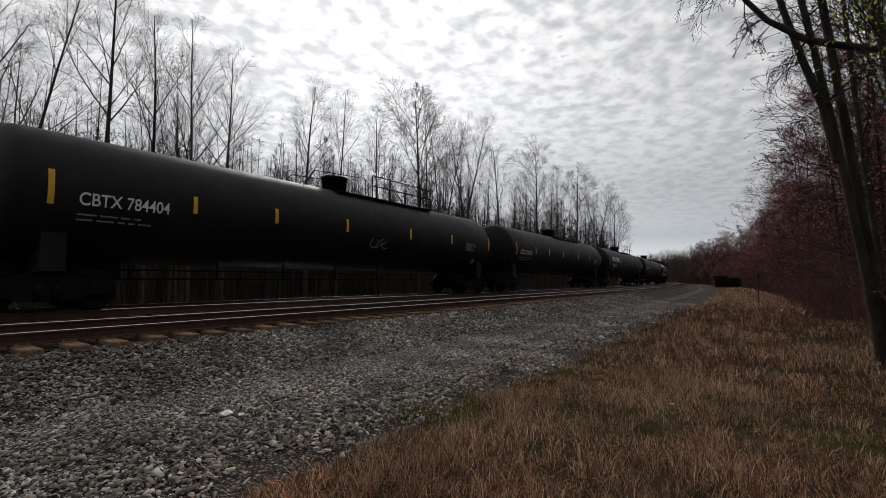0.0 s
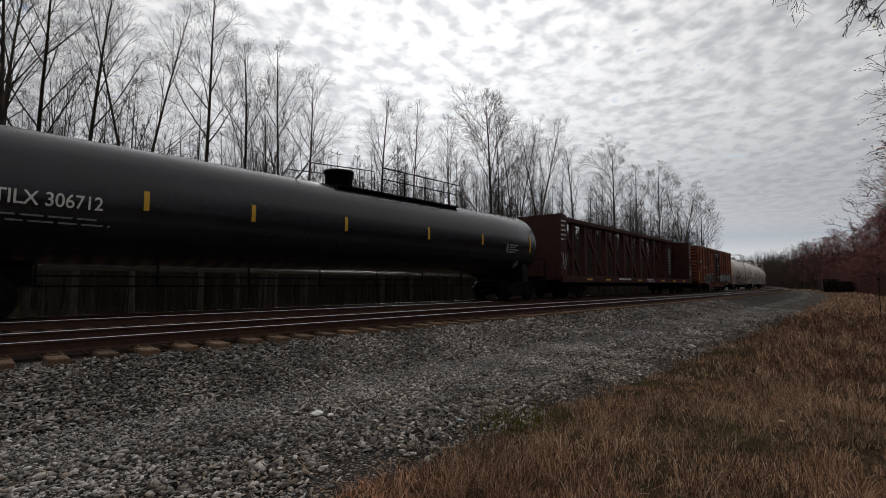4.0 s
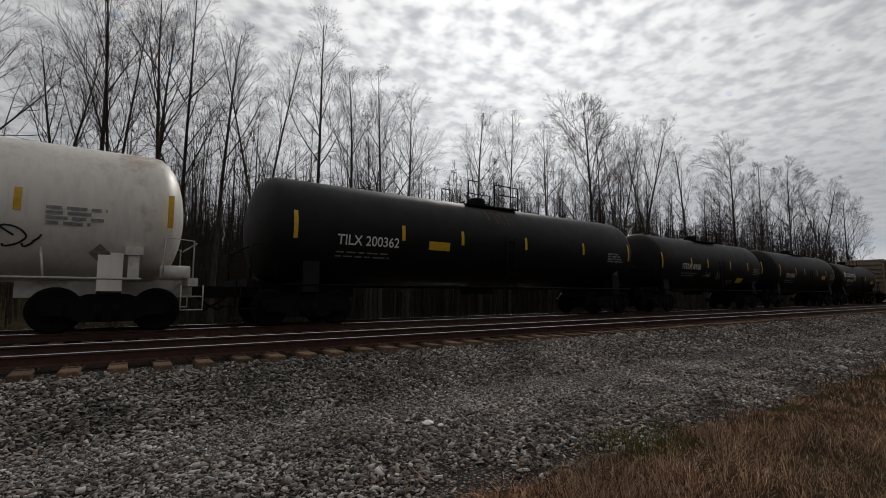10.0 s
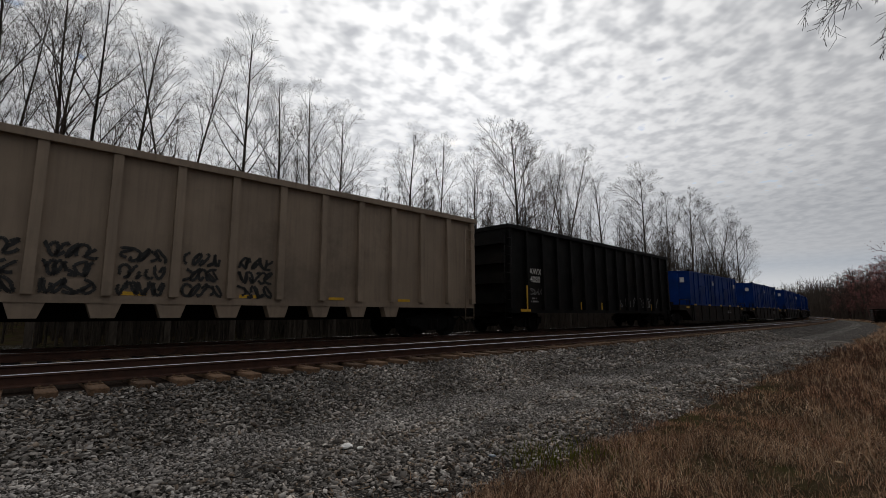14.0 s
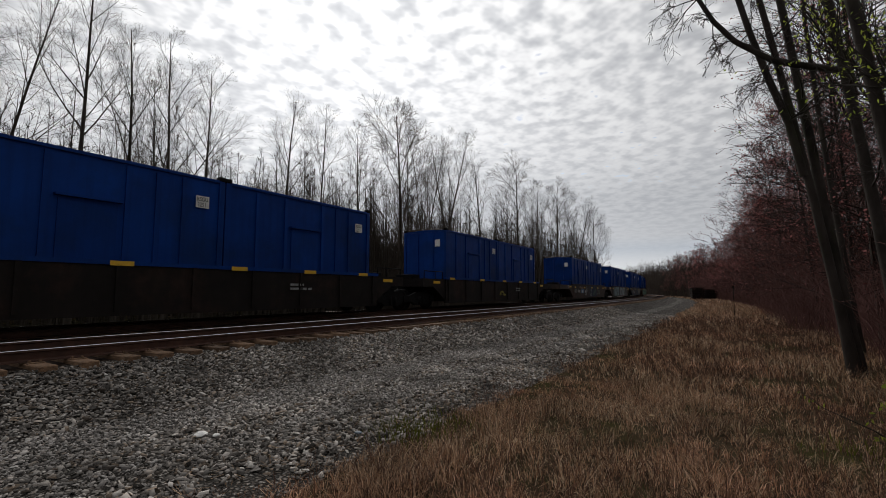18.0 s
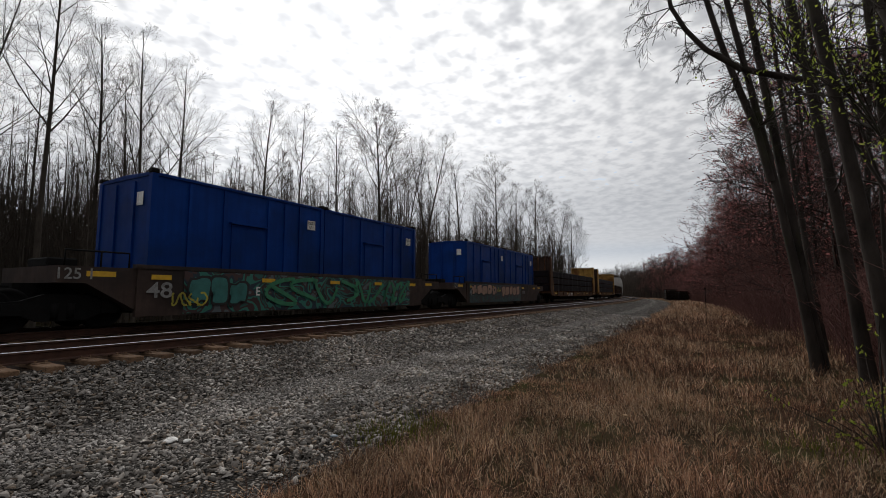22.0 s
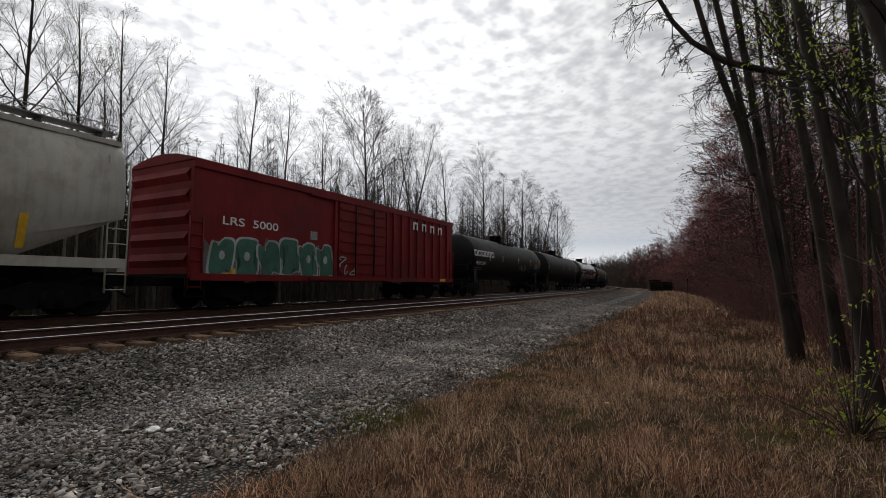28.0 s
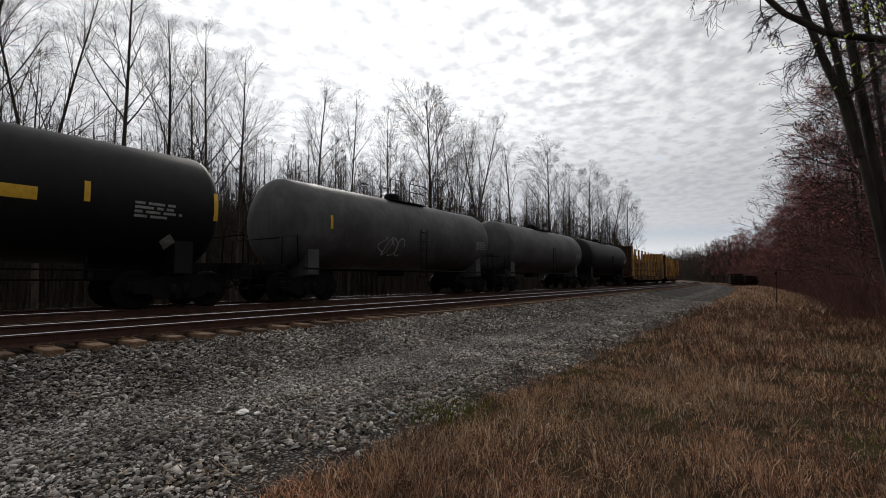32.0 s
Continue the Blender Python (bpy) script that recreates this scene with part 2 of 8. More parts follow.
def cell_stone(name, scale, stops, gap=0.05):
    """Crushed stone packed edge to edge: every cell its own grey, dark in the joints."""
    m = bpy.data.materials.new(name)
    m.use_nodes = True
    nt = m.node_tree
    N, L = nt.nodes.new, nt.links.new
    b = nt.nodes["Principled BSDF"]
    b.inputs["Roughness"].default_value, b.inputs["Specular IOR Level"].default_value = 0.92, 0.08
    tc = N("ShaderNodeTexCoord")
    v, e = N("ShaderNodeTexVoronoi"), N("ShaderNodeTexVoronoi")
    e.feature = "DISTANCE_TO_EDGE"
    for n in (v, e):
        n.inputs["Scale"].default_value = scale
        L(tc.outputs["Object"], n.inputs["Vector"])
    sp = N("ShaderNodeSeparateColor")
    L(v.outputs["Color"], sp.inputs[0])
    r = N("ShaderNodeValToRGB")
    while len(r.color_ramp.elements) < len(stops):
        r.color_ramp.elements.new(0.5)
    for i, (el, c) in enumerate(zip(r.color_ramp.elements, stops)):
        el.position, el.color = i / (len(stops) - 1), (*c, 1)
    L(sp.outputs[0], r.inputs[0])
    wide = N("ShaderNodeTexNoise")
    wide.inputs["Scale"].default_value, wide.inputs["Detail"].default_value = 0.5, 5
    L(tc.outputs["Object"], wide.inputs["Vector"])
    wr = N("ShaderNodeMapRange")
    wr.inputs[1].default_value, wr.inputs[2].default_value, wr.inputs[3].default_value, wr.inputs[4].default_value = 0.35, 0.68, 0.72, 1.2
    L(wide.outputs["Fac"], wr.inputs[0])
    hs = N("ShaderNodeHueSaturation")
    L(r.outputs[0], hs.inputs["Color"])
    L(wr.outputs[0], hs.inputs["Value"])
    er = N("ShaderNodeMapRange")
    er.inputs[1].default_value, er.inputs[2].default_value = gap * 0.2, gap * 2.2
    L(e.outputs["Distance"], er.inputs[0])
    mx = N("ShaderNodeMix")
    mx.data_type = "RGBA"
    L(er.outputs[0], mx.inputs["Factor"])
    mx.inputs[6].default_value = (0.03, 0.027, 0.024, 1)
    L(hs.outputs[0], mx.inputs[7])
    L(mx.outputs[2], b.inputs["Base Color"])
    bp = N("ShaderNodeBump")
    bp.inputs["Strength"].default_value, bp.inputs["Distance"].default_value = 1.0, 0.03
    ad = N("ShaderNodeMath")
    ad.operation = "MULTIPLY_ADD"
    L(er.outputs[0], ad.inputs[0])
    ad.inputs[1].default_value = 1.0
    L(sp.outputs[1], ad.inputs[2])
    L(ad.outputs[0], bp.inputs["Height"])
    L(bp.outputs[0], b.inputs["Normal"])
    return m


M_ballast = cell_stone("ballast", 21.0, [(0.05, 0.044, 0.040), (0.16, 0.14, 0.125), (0.30, 0.27, 0.245), (0.17, 0.14, 0.115), (0.45, 0.42, 0.385), (0.08, 0.07, 0.062)], 0.14)
M_lane = cell_stone("worn_lane_gravel", 30.0, [(0.09, 0.082, 0.075), (0.22, 0.20, 0.185), (0.36, 0.335, 0.31), (0.22, 0.19, 0.16), (0.50, 0.47, 0.44), (0.13, 0.117, 0.106)], 0.09)
# track bed colour: oil staining with the shade under the train painted in
M_oilshade = material("oil_black_ballast", (0.022, 0.014, 0.010), 0.95, vary=0.5, scale=14, bump=1.0, bump_scale=22, spec=0.1)
# tie tops darkened for oil and under-train shade; the discarded ties share it
M_darktie = material("oil_stained_tie_top", (0.016, 0.010, 0.008), 0.9, vary=0.4, scale=6, spec=0.15)
M_soil = material("soil", (0.046, 0.033, 0.021), 0.98, vary=0.45, scale=1.3, bump=0.6, bump_scale=9, second=(0.046, 0.043, 0.017), second_amount=0.5, spec=0.0)
M_rail = material("rust_rail", (0.060, 0.024, 0.014), 0.75, 0.2, vary=0.4, scale=5)
M_head = material("rail_head", (0.55, 0.55, 0.57), 0.22, 1.0, vary=0.1)
M_tie = material("tie_wood", (0.145, 0.084, 0.047), 0.9, vary=0.45, scale=5, stretch=(1, 6, 6), bump=0.6, bump_scale=20, rnd=0.35)
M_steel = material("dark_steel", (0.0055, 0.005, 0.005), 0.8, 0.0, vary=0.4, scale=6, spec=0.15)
M_tread = material("wheel_tread", (0.25, 0.24, 0.24), 0.4, 1.0, vary=0.2)
M_yellow = material("yellow_reflector", (0.62, 0.36, 0.02), 0.5, vary=0.15, scale=8)
M_letter = material("white_lettering", (0.68, 0.67, 0.64), 0.6, vary=0.22, scale=9)
M_dletter = material("black_lettering", (0.02, 0.02, 0.02), 0.6, vary=0.2, scale=9)
M_dull = material("grey_lettering", (0.24, 0.235, 0.23), 0.7, vary=0.4, scale=12)
M_tankblack = material("black_tank_paint", (0.0045, 0.0044, 0.0047), 0.6, vary=0.3, scale=1.2, streak=0.0, second=(0.010, 0.009, 0.008), second_amount=0.3, spec=0.22)
M_tankgloss = material("glossy_black_tank_paint", (0.012, 0.013, 0.017), 0.22, vary=0.25, scale=1.2, second=(0.02, 0.02, 0.022), second_amount=0.2)
M_tankgrey = material("dusty_grey_tank_paint", (0.085, 0.082, 0.083), 0.6, vary=0.3, scale=1.0, second=(0.05, 0.047, 0.046), second_amount=0.35, streak=0.4, spec=0.2)
M_tankwhite = material("white_tank_paint", (0.88, 0.81, 0.735), 0.4, vary=0.05, scale=0.6, second=(0.50, 0.42, 0.33), second_amount=0.10, streak=0.14, detail=7)
M_tankgrimy = material("grimy_white_tank_paint", (0.76, 0.71, 0.64), 0.45, vary=0.06, scale=1.6, second=(0.42, 0.31, 0.22), second_amount=0.20, streak=0.24, detail=7)
M_whitesteel = material("white_painted_steel", (0.55, 0.52, 0.48), 0.55, vary=0.2, scale=4, second=(0.25, 0.16, 0.10), second_amount=0.3)
M_boxbrown = material("oxide_brown_paint", (0.27, 0.080, 0.038), 0.65, vary=0.25, scale=0.9, second=(0.075, 0.026, 0.018), second_amount=0.5, streak=0.55, spec=0.2)
M_doorbrown = material("dark_brown_door_paint", (0.062, 0.027, 0.022), 0.7, vary=0.3, scale=1.2, second=(0.12, 0.04, 0.025), second_amount=0.25, streak=0.4, spec=0.2)
M_boxred = material("red_car_paint", (0.17, 0.011, 0.013), 0.55, vary=0.2, scale=0.9, second=(0.10, 0.014, 0.014), second_amount=0.3, streak=0.3, spec=0.2)
M_beam = material("maroon_car_paint", (0.052, 0.018, 0.016), 0.65, vary=0.3, scale=2, spec=0.2)
M_tan = material("tan_gondola_paint", (0.285, 0.217, 0.158), 0.65, vary=0.14, scale=0.8, second=(0.17, 0.13, 0.095), second_amount=0.25, streak=0.30)
M_hopper = material("pale_hopper_paint", (0.40, 0.38, 0.33), 0.6, vary=0.12, scale=0.7, second=(0.22, 0.18, 0.14), second_amount=0.25, streak=0.35)
M_hopgrey = material("grey_hopper_paint", (0.48, 0.47, 0.45), 0.6, vary=0.12, scale=0.9, second=(0.3, 0.27, 0.24), second_amount=0.25, streak=0.35)
M_gonblack = material("black_gondola_paint", (0.007, 0.007, 0.007), 0.6, vary=0.4, scale=1.2, second=(0.014, 0.012, 0.010), second_amount=0.3, spec=0.1)
M_gonrust = material("rusted_gondola_steel", (0.040, 0.024, 0.018), 0.75, vary=0.5, scale=1.8, second=(0.085, 0.035, 0.018), second_amount=0.4, streak=0.5, spec=0.2)
M_well = material("brown_well_paint", (0.055, 0.036, 0.030), 0.7, vary=0.35, scale=1.5, second=(0.028, 0.022, 0.02), second_amount=0.45, streak=0.4, spec=0.2)
M_wellplain = material("dark_brown_well_paint", (0.010, 0.007, 0.006), 0.75, vary=0.35, scale=1.5, second=(0.030, 0.015, 0.011), second_amount=0.3, streak=0.4, spec=0.2)
M_wellblue = material("faded_blue_well_paint", (0.022, 0.036, 0.062), 0.7, vary=0.35, scale=1.5, second=(0.05, 0.035, 0.03), second_amount=0.5, streak=0.4, spec=0.2)
M_blue = material("blue_container_paint", (0.0013, 0.031, 0.178), 0.5, vary=0.2, scale=0.9, second=(0.003, 0.022, 0.10), second_amount=0.35, streak=0.3, rnd=0.12, spec=0.12)
M_bulk = material("yellow_bulkhead_paint", (0.40, 0.225, 0.055), 0.7, vary=0.3, scale=2.5, second=(0.15, 0.06, 0.022), second_amount=0.6, streak=0.85, spec=0.2)
M_flat = material("rusty_flatcar_paint", (0.075, 0.034, 0.017), 0.75, vary=0.35, scale=2.2, second=(0.24, 0.125, 0.03), second_amount=0.28, streak=0.5, spec=0.2)
M_wrap = material("dark_lumber_wrap", (0.012, 0.0085, 0.010), 0.7, vary=0.25, scale=2.5, bump=0.3, bump_scale=6, rnd=0.25, spec=0.08)
M_board = material("bare_brown_boards", (0.20, 0.115, 0.065), 0.85, vary=0.4, scale=3, stretch=(1, 0.3, 4), rnd=0.5, spec=0.15)
M_strap = material("steel_strap", (0.06, 0.055, 0.055), 0.5, 0.3, vary=0.2)
M_grating = material("galvanised_grating", (0.17, 0.17, 0.17), 0.6, 0.3, vary=0.2)
M_rust = material("rust_streak", (0.17, 0.065, 0.025), 0.85, vary=0.4, scale=4)
M_grime = material("soot_grime", (0.055, 0.045, 0.036), 0.85, vary=0.4, scale=3)


def paint(name, c):
    return material(name, c, 0.6, vary=0.25, scale=3.0, second=tuple(v * 0.5 for v in c), second_amount=0.25)


P_white, P_teal, P_green = paint("silver_spray", (0.36, 0.37, 0.38)), paint("teal_spray", (0.035, 0.16, 0.145)), paint("green_spray", (0.035, 0.20, 0.10))
P_black, P_peach, P_yel = paint("black_spray", (0.015, 0.014, 0.014)), paint("peach_spray", (0.36, 0.22, 0.16)), paint("yellow_spray", (0.42, 0.36, 0.04))
P_sky, P_silver, P_grey, P_maroon = paint("bright_blue_paint", (0.03, 0.13, 0.26)), paint("pale_teal_spray", (0.20, 0.29, 0.30)), paint("grey_spray", (0.13, 0.115, 0.11)), paint("maroon_spray", (0.06, 0.02, 0.022))
P_sage = paint("deep_green_spray", (0.035, 0.115, 0.080))
P_pink, P_mint = paint("pink_spray", (0.34, 0.12, 0.14)), paint("mint_spray", (0.16, 0.30, 0.22))

def patchwork(name, colors, scale):
    """Sprayed patches that run into one another."""
    m = bpy.data.materials.new(name)
    m.use_nodes = True
    nt = m.node_tree
    N, L = nt.nodes.new, nt.links.new
    tc, mp, n, r = N("ShaderNodeTexCoord"), N("ShaderNodeMapping"), N("ShaderNodeTexNoise"), N("ShaderNodeValToRGB")
    mp.inputs["Scale"].default_value = (1, 1, 1.3)
    n.inputs["Scale"].default_value, n.inputs["Detail"].default_value, n.inputs["Distortion"].default_value = scale, 1.5, 1.2
    L(tc.outputs["Object"], mp.inputs[0])
    L(mp.outputs[0], n.inputs["Vector"])
    r.color_ramp.interpolation = "CONSTANT"
    while len(r.color_ramp.elements) < len(colors):
        r.color_ramp.elements.new(0.5)
    for i, (e, c) in enumerate(zip(r.color_ramp.elements, colors)):
        e.position, e.color = 0.30 + 0.40 * i / len(colors), (*c, 1)
    L(n.outputs["Fac"], r.inputs[0])
    b = nt.nodes["Principled BSDF"]
    L(r.outputs[0], b.inputs["Base Color"])
    b.inputs["Roughness"].default_value = 0.65
    return m


P_patch = patchwork("teal_and_maroon_spray", [(0.012, 0.012, 0.012), (0.022, 0.10, 0.085), (0.045, 0.022, 0.022), (0.03, 0.17, 0.13), (0.016, 0.03, 0.045), (0.06, 0.03, 0.028), (0.10, 0.12, 0.13)], 1.3)

P_murk = patchwork("grey_and_teal_spray", [(0.02, 0.025, 0.03), (0.045, 0.055, 0.065), (0.02, 0.075, 0.07), (0.05, 0.03, 0.026), (0.03, 0.04, 0.05), (0.035, 0.10, 0.09), (0.06, 0.05, 0.05)], 1.8)

# ---- lettering ----
WORDS = ["CBTX 784404", "CBTX 784153", "PROX 39516", "CBTX 784339", "TILX 306712", "NRI", "171441", "TILX 402222", "TILX 402271", "TILX 20043", "TILX 400942",
         "TILX 200362", "ITDX 6950", "ITDX 6936", "PROX 14677", "SGVX", "3411", "AWXX", "4080", "RSGU", "3251", "48", "125 1", "RSGX", "4326", "ITFX", "80473", "LRS  5000",
         "PROX 51083", "UTLX 295", "RKBX 205234", "E", "4857", "B", "D", "AGREE", "SONER"]
GLYPHS = {}


def make_glyphs():
    for w in WORDS:
        cu = bpy.data.curves.new("lettering", "FONT")
        cu.body, cu.size, cu.offset = w, 1.0, 0.055 if w in ("AGREE", "SONER") else 0.012
        ob = new("lettering", cu)
        me = bpy.data.meshes.new_from_object(ob.evaluated_get(bpy.context.evaluated_depsgraph_get()))
        vs = [(v.co.x, v.co.y) for v in me.vertices]
        GLYPHS[w] = (vs, [tuple(p.vertices) for p in me.polygons])
        bpy.data.objects.remove(ob)
        bpy.data.curves.remove(cu)
        bpy.data.meshes.remove(me)


make_glyphs()


def flat_side(x):
    return lambda z: x


def round_side(r, zc):
    return lambda z: math.sqrt(max(0.01, r * r - (z - zc) ** 2))


def write(parent, text, height, y, z, surf, mat=None, proud=0.02, wide=1.0, name="lettering", end=None):
    """Raised lettering on the side that faces +x, beginning at y, its foot at z."""
    vs, fs = GLYPHS[text]
    k = height / 0.70
    if end is not None:
        wide = (end - y) / (k * max(a for a, _ in vs))
    me = bpy.data.meshes.new(name)
    me.from_pydata([(surf(z + b * k) + proud, y + a * k * wide, z + b * k) for a, b in vs], [], fs)
    me.materials.append(mat or M_letter)
    return part(name, me, None, parent)


def patch(bm, y0, y1, z0, z1, surf, proud=0.02, steps=4, mi=0):
    """A thin plate on the side."""
    for i in range(steps):
        a, b = z0 + (z1 - z0) * i / steps, z0 + (z1 - z0) * (i + 1) / steps
        xa, xb = surf(a) + proud, surf(b) + proud
        v = [bm.verts.new(p) for p in ((xa, y0, a), (xa, y1, a), (xb, y1, b), (xb, y0, b))]
        bm.faces.new(v).material_index = mi


def plate(parent, name, mat, rects, surf, proud=0.02, label=""):
    bm = bmesh.new()
    for r in rects:
        patch(bm, *r, surf, proud)
    return part(name, bm, mat, parent, label)


def bars(parent, y, z, w, rows, surf, rnd, mat=None, h=0.07, gap=0.13, proud=0.018, name="small_print"):
    """Lines of print too small to read."""
    bm = bmesh.new()
    for i in range(rows):
        c, e = y, y + w * rnd.uniform(0.6, 1.0)
        while c < e:
            n = rnd.uniform(0.12, 0.4)
            patch(bm, c, min(c + n, e), z - i * gap, z - i * gap + h, surf, proud, 1)
            c += n + 0.07
    return part(name, bm, mat or M_dull, parent)


def blob_letters(parent, y0, y1, z0, z1, surf, seed, fill, edge, back=None, n=6, proud=0.02):
    """Fat sprayed shapes with an outline, in a row: no word."""
    r = random.Random(seed)
    w = (y1 - y0) / n
    layers = [(edge, 1.0, 0.0), (fill, 0.80, 0.008)]
    if back:
        bm = bmesh.new()
        low, high = [], []
        for i in range(n * 5 + 1):
            y = y0 - w * 0.15 + (y1 - y0 + w * 0.3) * i / (n * 5)
            for row, z in ((low, z0 + (z1 - z0) * r.uniform(0.0, 0.12)), (high, z0 + (z1 - z0) * r.uniform(0.62, 1.0))):
                row.append(bm.verts.new((surf(z) + proud - 0.008, y, z)))
        for i in range(n * 5):
            bm.faces.new((low[i], low[i + 1], high[i + 1], high[i]))
        part("graffiti_ground", bm, back, parent)
    shapes = []
    for i in range(n):
        cy, cz = y0 + (i + 0.5) * w, (z0 + z1) / 2 + (z1 - z0) * r.uniform(-0.06, 0.06)
        hw, hh = w * r.uniform(0.50, 0.62), (z1 - z0) * r.uniform(0.42, 0.5)
        lean = r.uniform(-0.15, 0.2)
        notch = [r.choice((0, 0.25, 0.6, 0.45)) for _ in range(4)]
        pts = []
        for k in range(28):
            a = 2 * math.pi * k / 28
            c, s = math.cos(a), math.sin(a)
            e = 0.5
            px, pz = math.copysign(abs(c) ** e, c), math.copysign(abs(s) ** e, s)
            q = 1.0
            for j in range(4):
                d = abs((a - (j * math.pi / 2 + 0.4) + math.pi) % (2 * math.pi) - math.pi)
                q -= notch[j] * max(0, 1 - d / 0.42)
            pts.append((px * q, pz * q))
        hole = r.random() < 0.25
        shapes.append((cy, cz, hw, hh, lean, pts, hole))
    for mat, k, lift in layers:
        for i, (cy, cz, hw, hh, lean, pts, hole) in enumerate(shapes):
            bm = bmesh.new()
            ring = []
            for a, b in pts:
                z = cz + b * (hh - (1 - k) * 0.35)
                y = cy + a * (hw - (1 - k) * 0.35) + (z - cz) * lean
                ring.append(bm.verts.new((surf(z) + proud + lift + i * 0.0006, y, z)))
            bm.faces.new(ring)
            if lift and hole:
                z = cz + 0.1 * hh
                g = []
                for q in range(8):
                    a = q * math.pi / 4
                    zz = z + math.sin(a) * hh * 0.22
                    g.append(bm.verts.new((surf(zz) + proud + lift + 0.006, cy + math.cos(a) * hw * 0.22, zz)))
                bm.faces.new(g).material_index = 1
            bmesh.ops.triangulate(bm, faces=[f for f in bm.faces if len(f.verts) > 8])
            part("graffiti_outline" if not lift else "graffiti_fill", bm, [mat, edge], parent)


def fat_word(parent, text, y0, y1, z0, z1, surf, fill, edge, proud):
    """A sprayed word in fat letters with a dark rim and a shadow."""
    vs, fs = GLYPHS[text]
    a0, a1 = min(v[0] for v in vs), max(v[0] for v in vs)
    b0, b1 = min(v[1] for v in vs), max(v[1] for v in vs)
    for mat, lift, dy, dz, grow in ((edge, 0.0, -0.05, -0.05, 0.04), (edge, 0.003, 0.04, 0.02, 0.04), (fill, 0.006, 0.0, 0.0, 0.0)):
        me = bpy.data.meshes.new("graffiti_word")
        co = []
        for a, b in vs:
            u, v = (a - a0) / (a1 - a0), (b - b0) / (b1 - b0)
            z = z0 + (z1 - z0) * v + dz + 0.04 * math.sin(u * 17) + (v - 0.5) * grow
            co.append((surf(z) + proud + lift, y0 + (y1 - y0) * u + dy + (u - 0.5) * grow + 0.06 * (v - 0.5) * math.sin(u * 9), z))
        me.from_pydata(co, [], fs)
        me.materials.append(mat)
        part("graffiti_word", me, None, parent)


def run_stain(parent, y0, y1, z0, z1, surf, mat, seed, proud=0.013):
    """A stain of thin runs that start together above and end unevenly below."""
    r = random.Random(seed)
    bm = bmesh.new()
    n = max(7, int((y1 - y0) / 0.05))
    y0, y1 = y0 - 0.2, y1 + 0.2
    for i in range(n):
        y = y0 + (y1 - y0) * (i + 0.5) / n + r.uniform(-0.03, 0.03)
        lo = z0 + (z1 - z0) * r.random() ** 1.6 * 0.85
        hi = z1 - (z1 - z0) * r.random() * 0.15
        w = r.uniform(0.002, 0.009)
        patch(bm, y - w, y + w, lo, hi, surf, proud + 0.0003 * i, 5)
    return part("stain", bm, mat, parent)


def scrawl(parent, y0, y1, z0, z1, surf, seed, mat, n=5, w=0.035, proud=0.022):
    """A thin sprayed tag: loops and strokes, no word."""
    r = random.Random(seed)
    bm = bmesh.new()
    for i in range(n):
        cy = y0 + (y1 - y0) * (i + 0.5) / n
        ph, kx, kz = r.uniform(0, 6), r.choice((1, 2, 2, 3)), r.choice((1, 2, 3))
        pts = []
        for k in range(19):
            a = k / 18 * 2 * math.pi * 0.85 + ph
            pts.append((cy + math.cos(a * kx * 0.5) * (y1 - y0) / n * 0.62 + r.uniform(-0.02, 0.02), (z0 + z1) / 2 + math.sin(a * kz * 0.5 + i) * (z1 - z0) * 0.48))
        prev = None
        for (ya, za), (yb, zb) in zip(pts, pts[1:]):
            d = Vector((yb - ya, zb - za))
            if d.length < 1e-4:
                continue
            d = d.normalized() * w / 2
            q = [(ya - d.y, za + d.x), (ya + d.y, za - d.x), (yb + d.y, zb - d.x), (yb - d.y, zb + d.x)]
            bm.faces.new([bm.verts.new((surf(z) + proud, y, z)) for y, z in q])
    return part("graffiti_tag", bm, mat, parent)

# ---- running gear ----
def lathe(bm, outline, n=20, axis="x", centre=(0, 0, 0), mi=0, smooth=True):
    """Turn an outline of (along, radius) round an axis."""
    rings = []
    for u, r in outline:
        ring = []
        for k in range(n):
            a = 2 * math.pi * k / n
            p = (u, r * math.cos(a), r * math.sin(a)) if axis == "x" else (r * math.cos(a), u, r * math.sin(a)) if axis == "y" else (r * math.cos(a), r * math.sin(a), u)
            ring.append(bm.verts.new((p[0] + centre[0], p[1] + centre[1], p[2] + centre[2])))
        rings.append(ring)
    for a, b in zip(rings, rings[1:]):
        for k in range(n):
            f = bm.faces.new((a[k], a[(k + 1) % n], b[(k + 1) % n], b[k]))
            f.smooth, f.material_index = smooth, mi
    for ring in (rings[0], rings[-1]):
        bm.faces.new(ring).material_index = mi
    bmesh.ops.recalc_face_normals(bm, faces=bm.faces)
    return bm


def make_wheel():
    bm = bmesh.new()
    lathe(bm, [(-0.07, 0.10), (-0.07, 0.34), (-0.05, 0.40), (-0.06, 0.485), (-0.03, 0.485), (-0.02, 0.458), (0.07, 0.452), (0.07, 0.40), (0.04, 0.36), (0.05, 0.14), (0.09, 0.10)], 22)
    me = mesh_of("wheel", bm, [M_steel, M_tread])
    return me


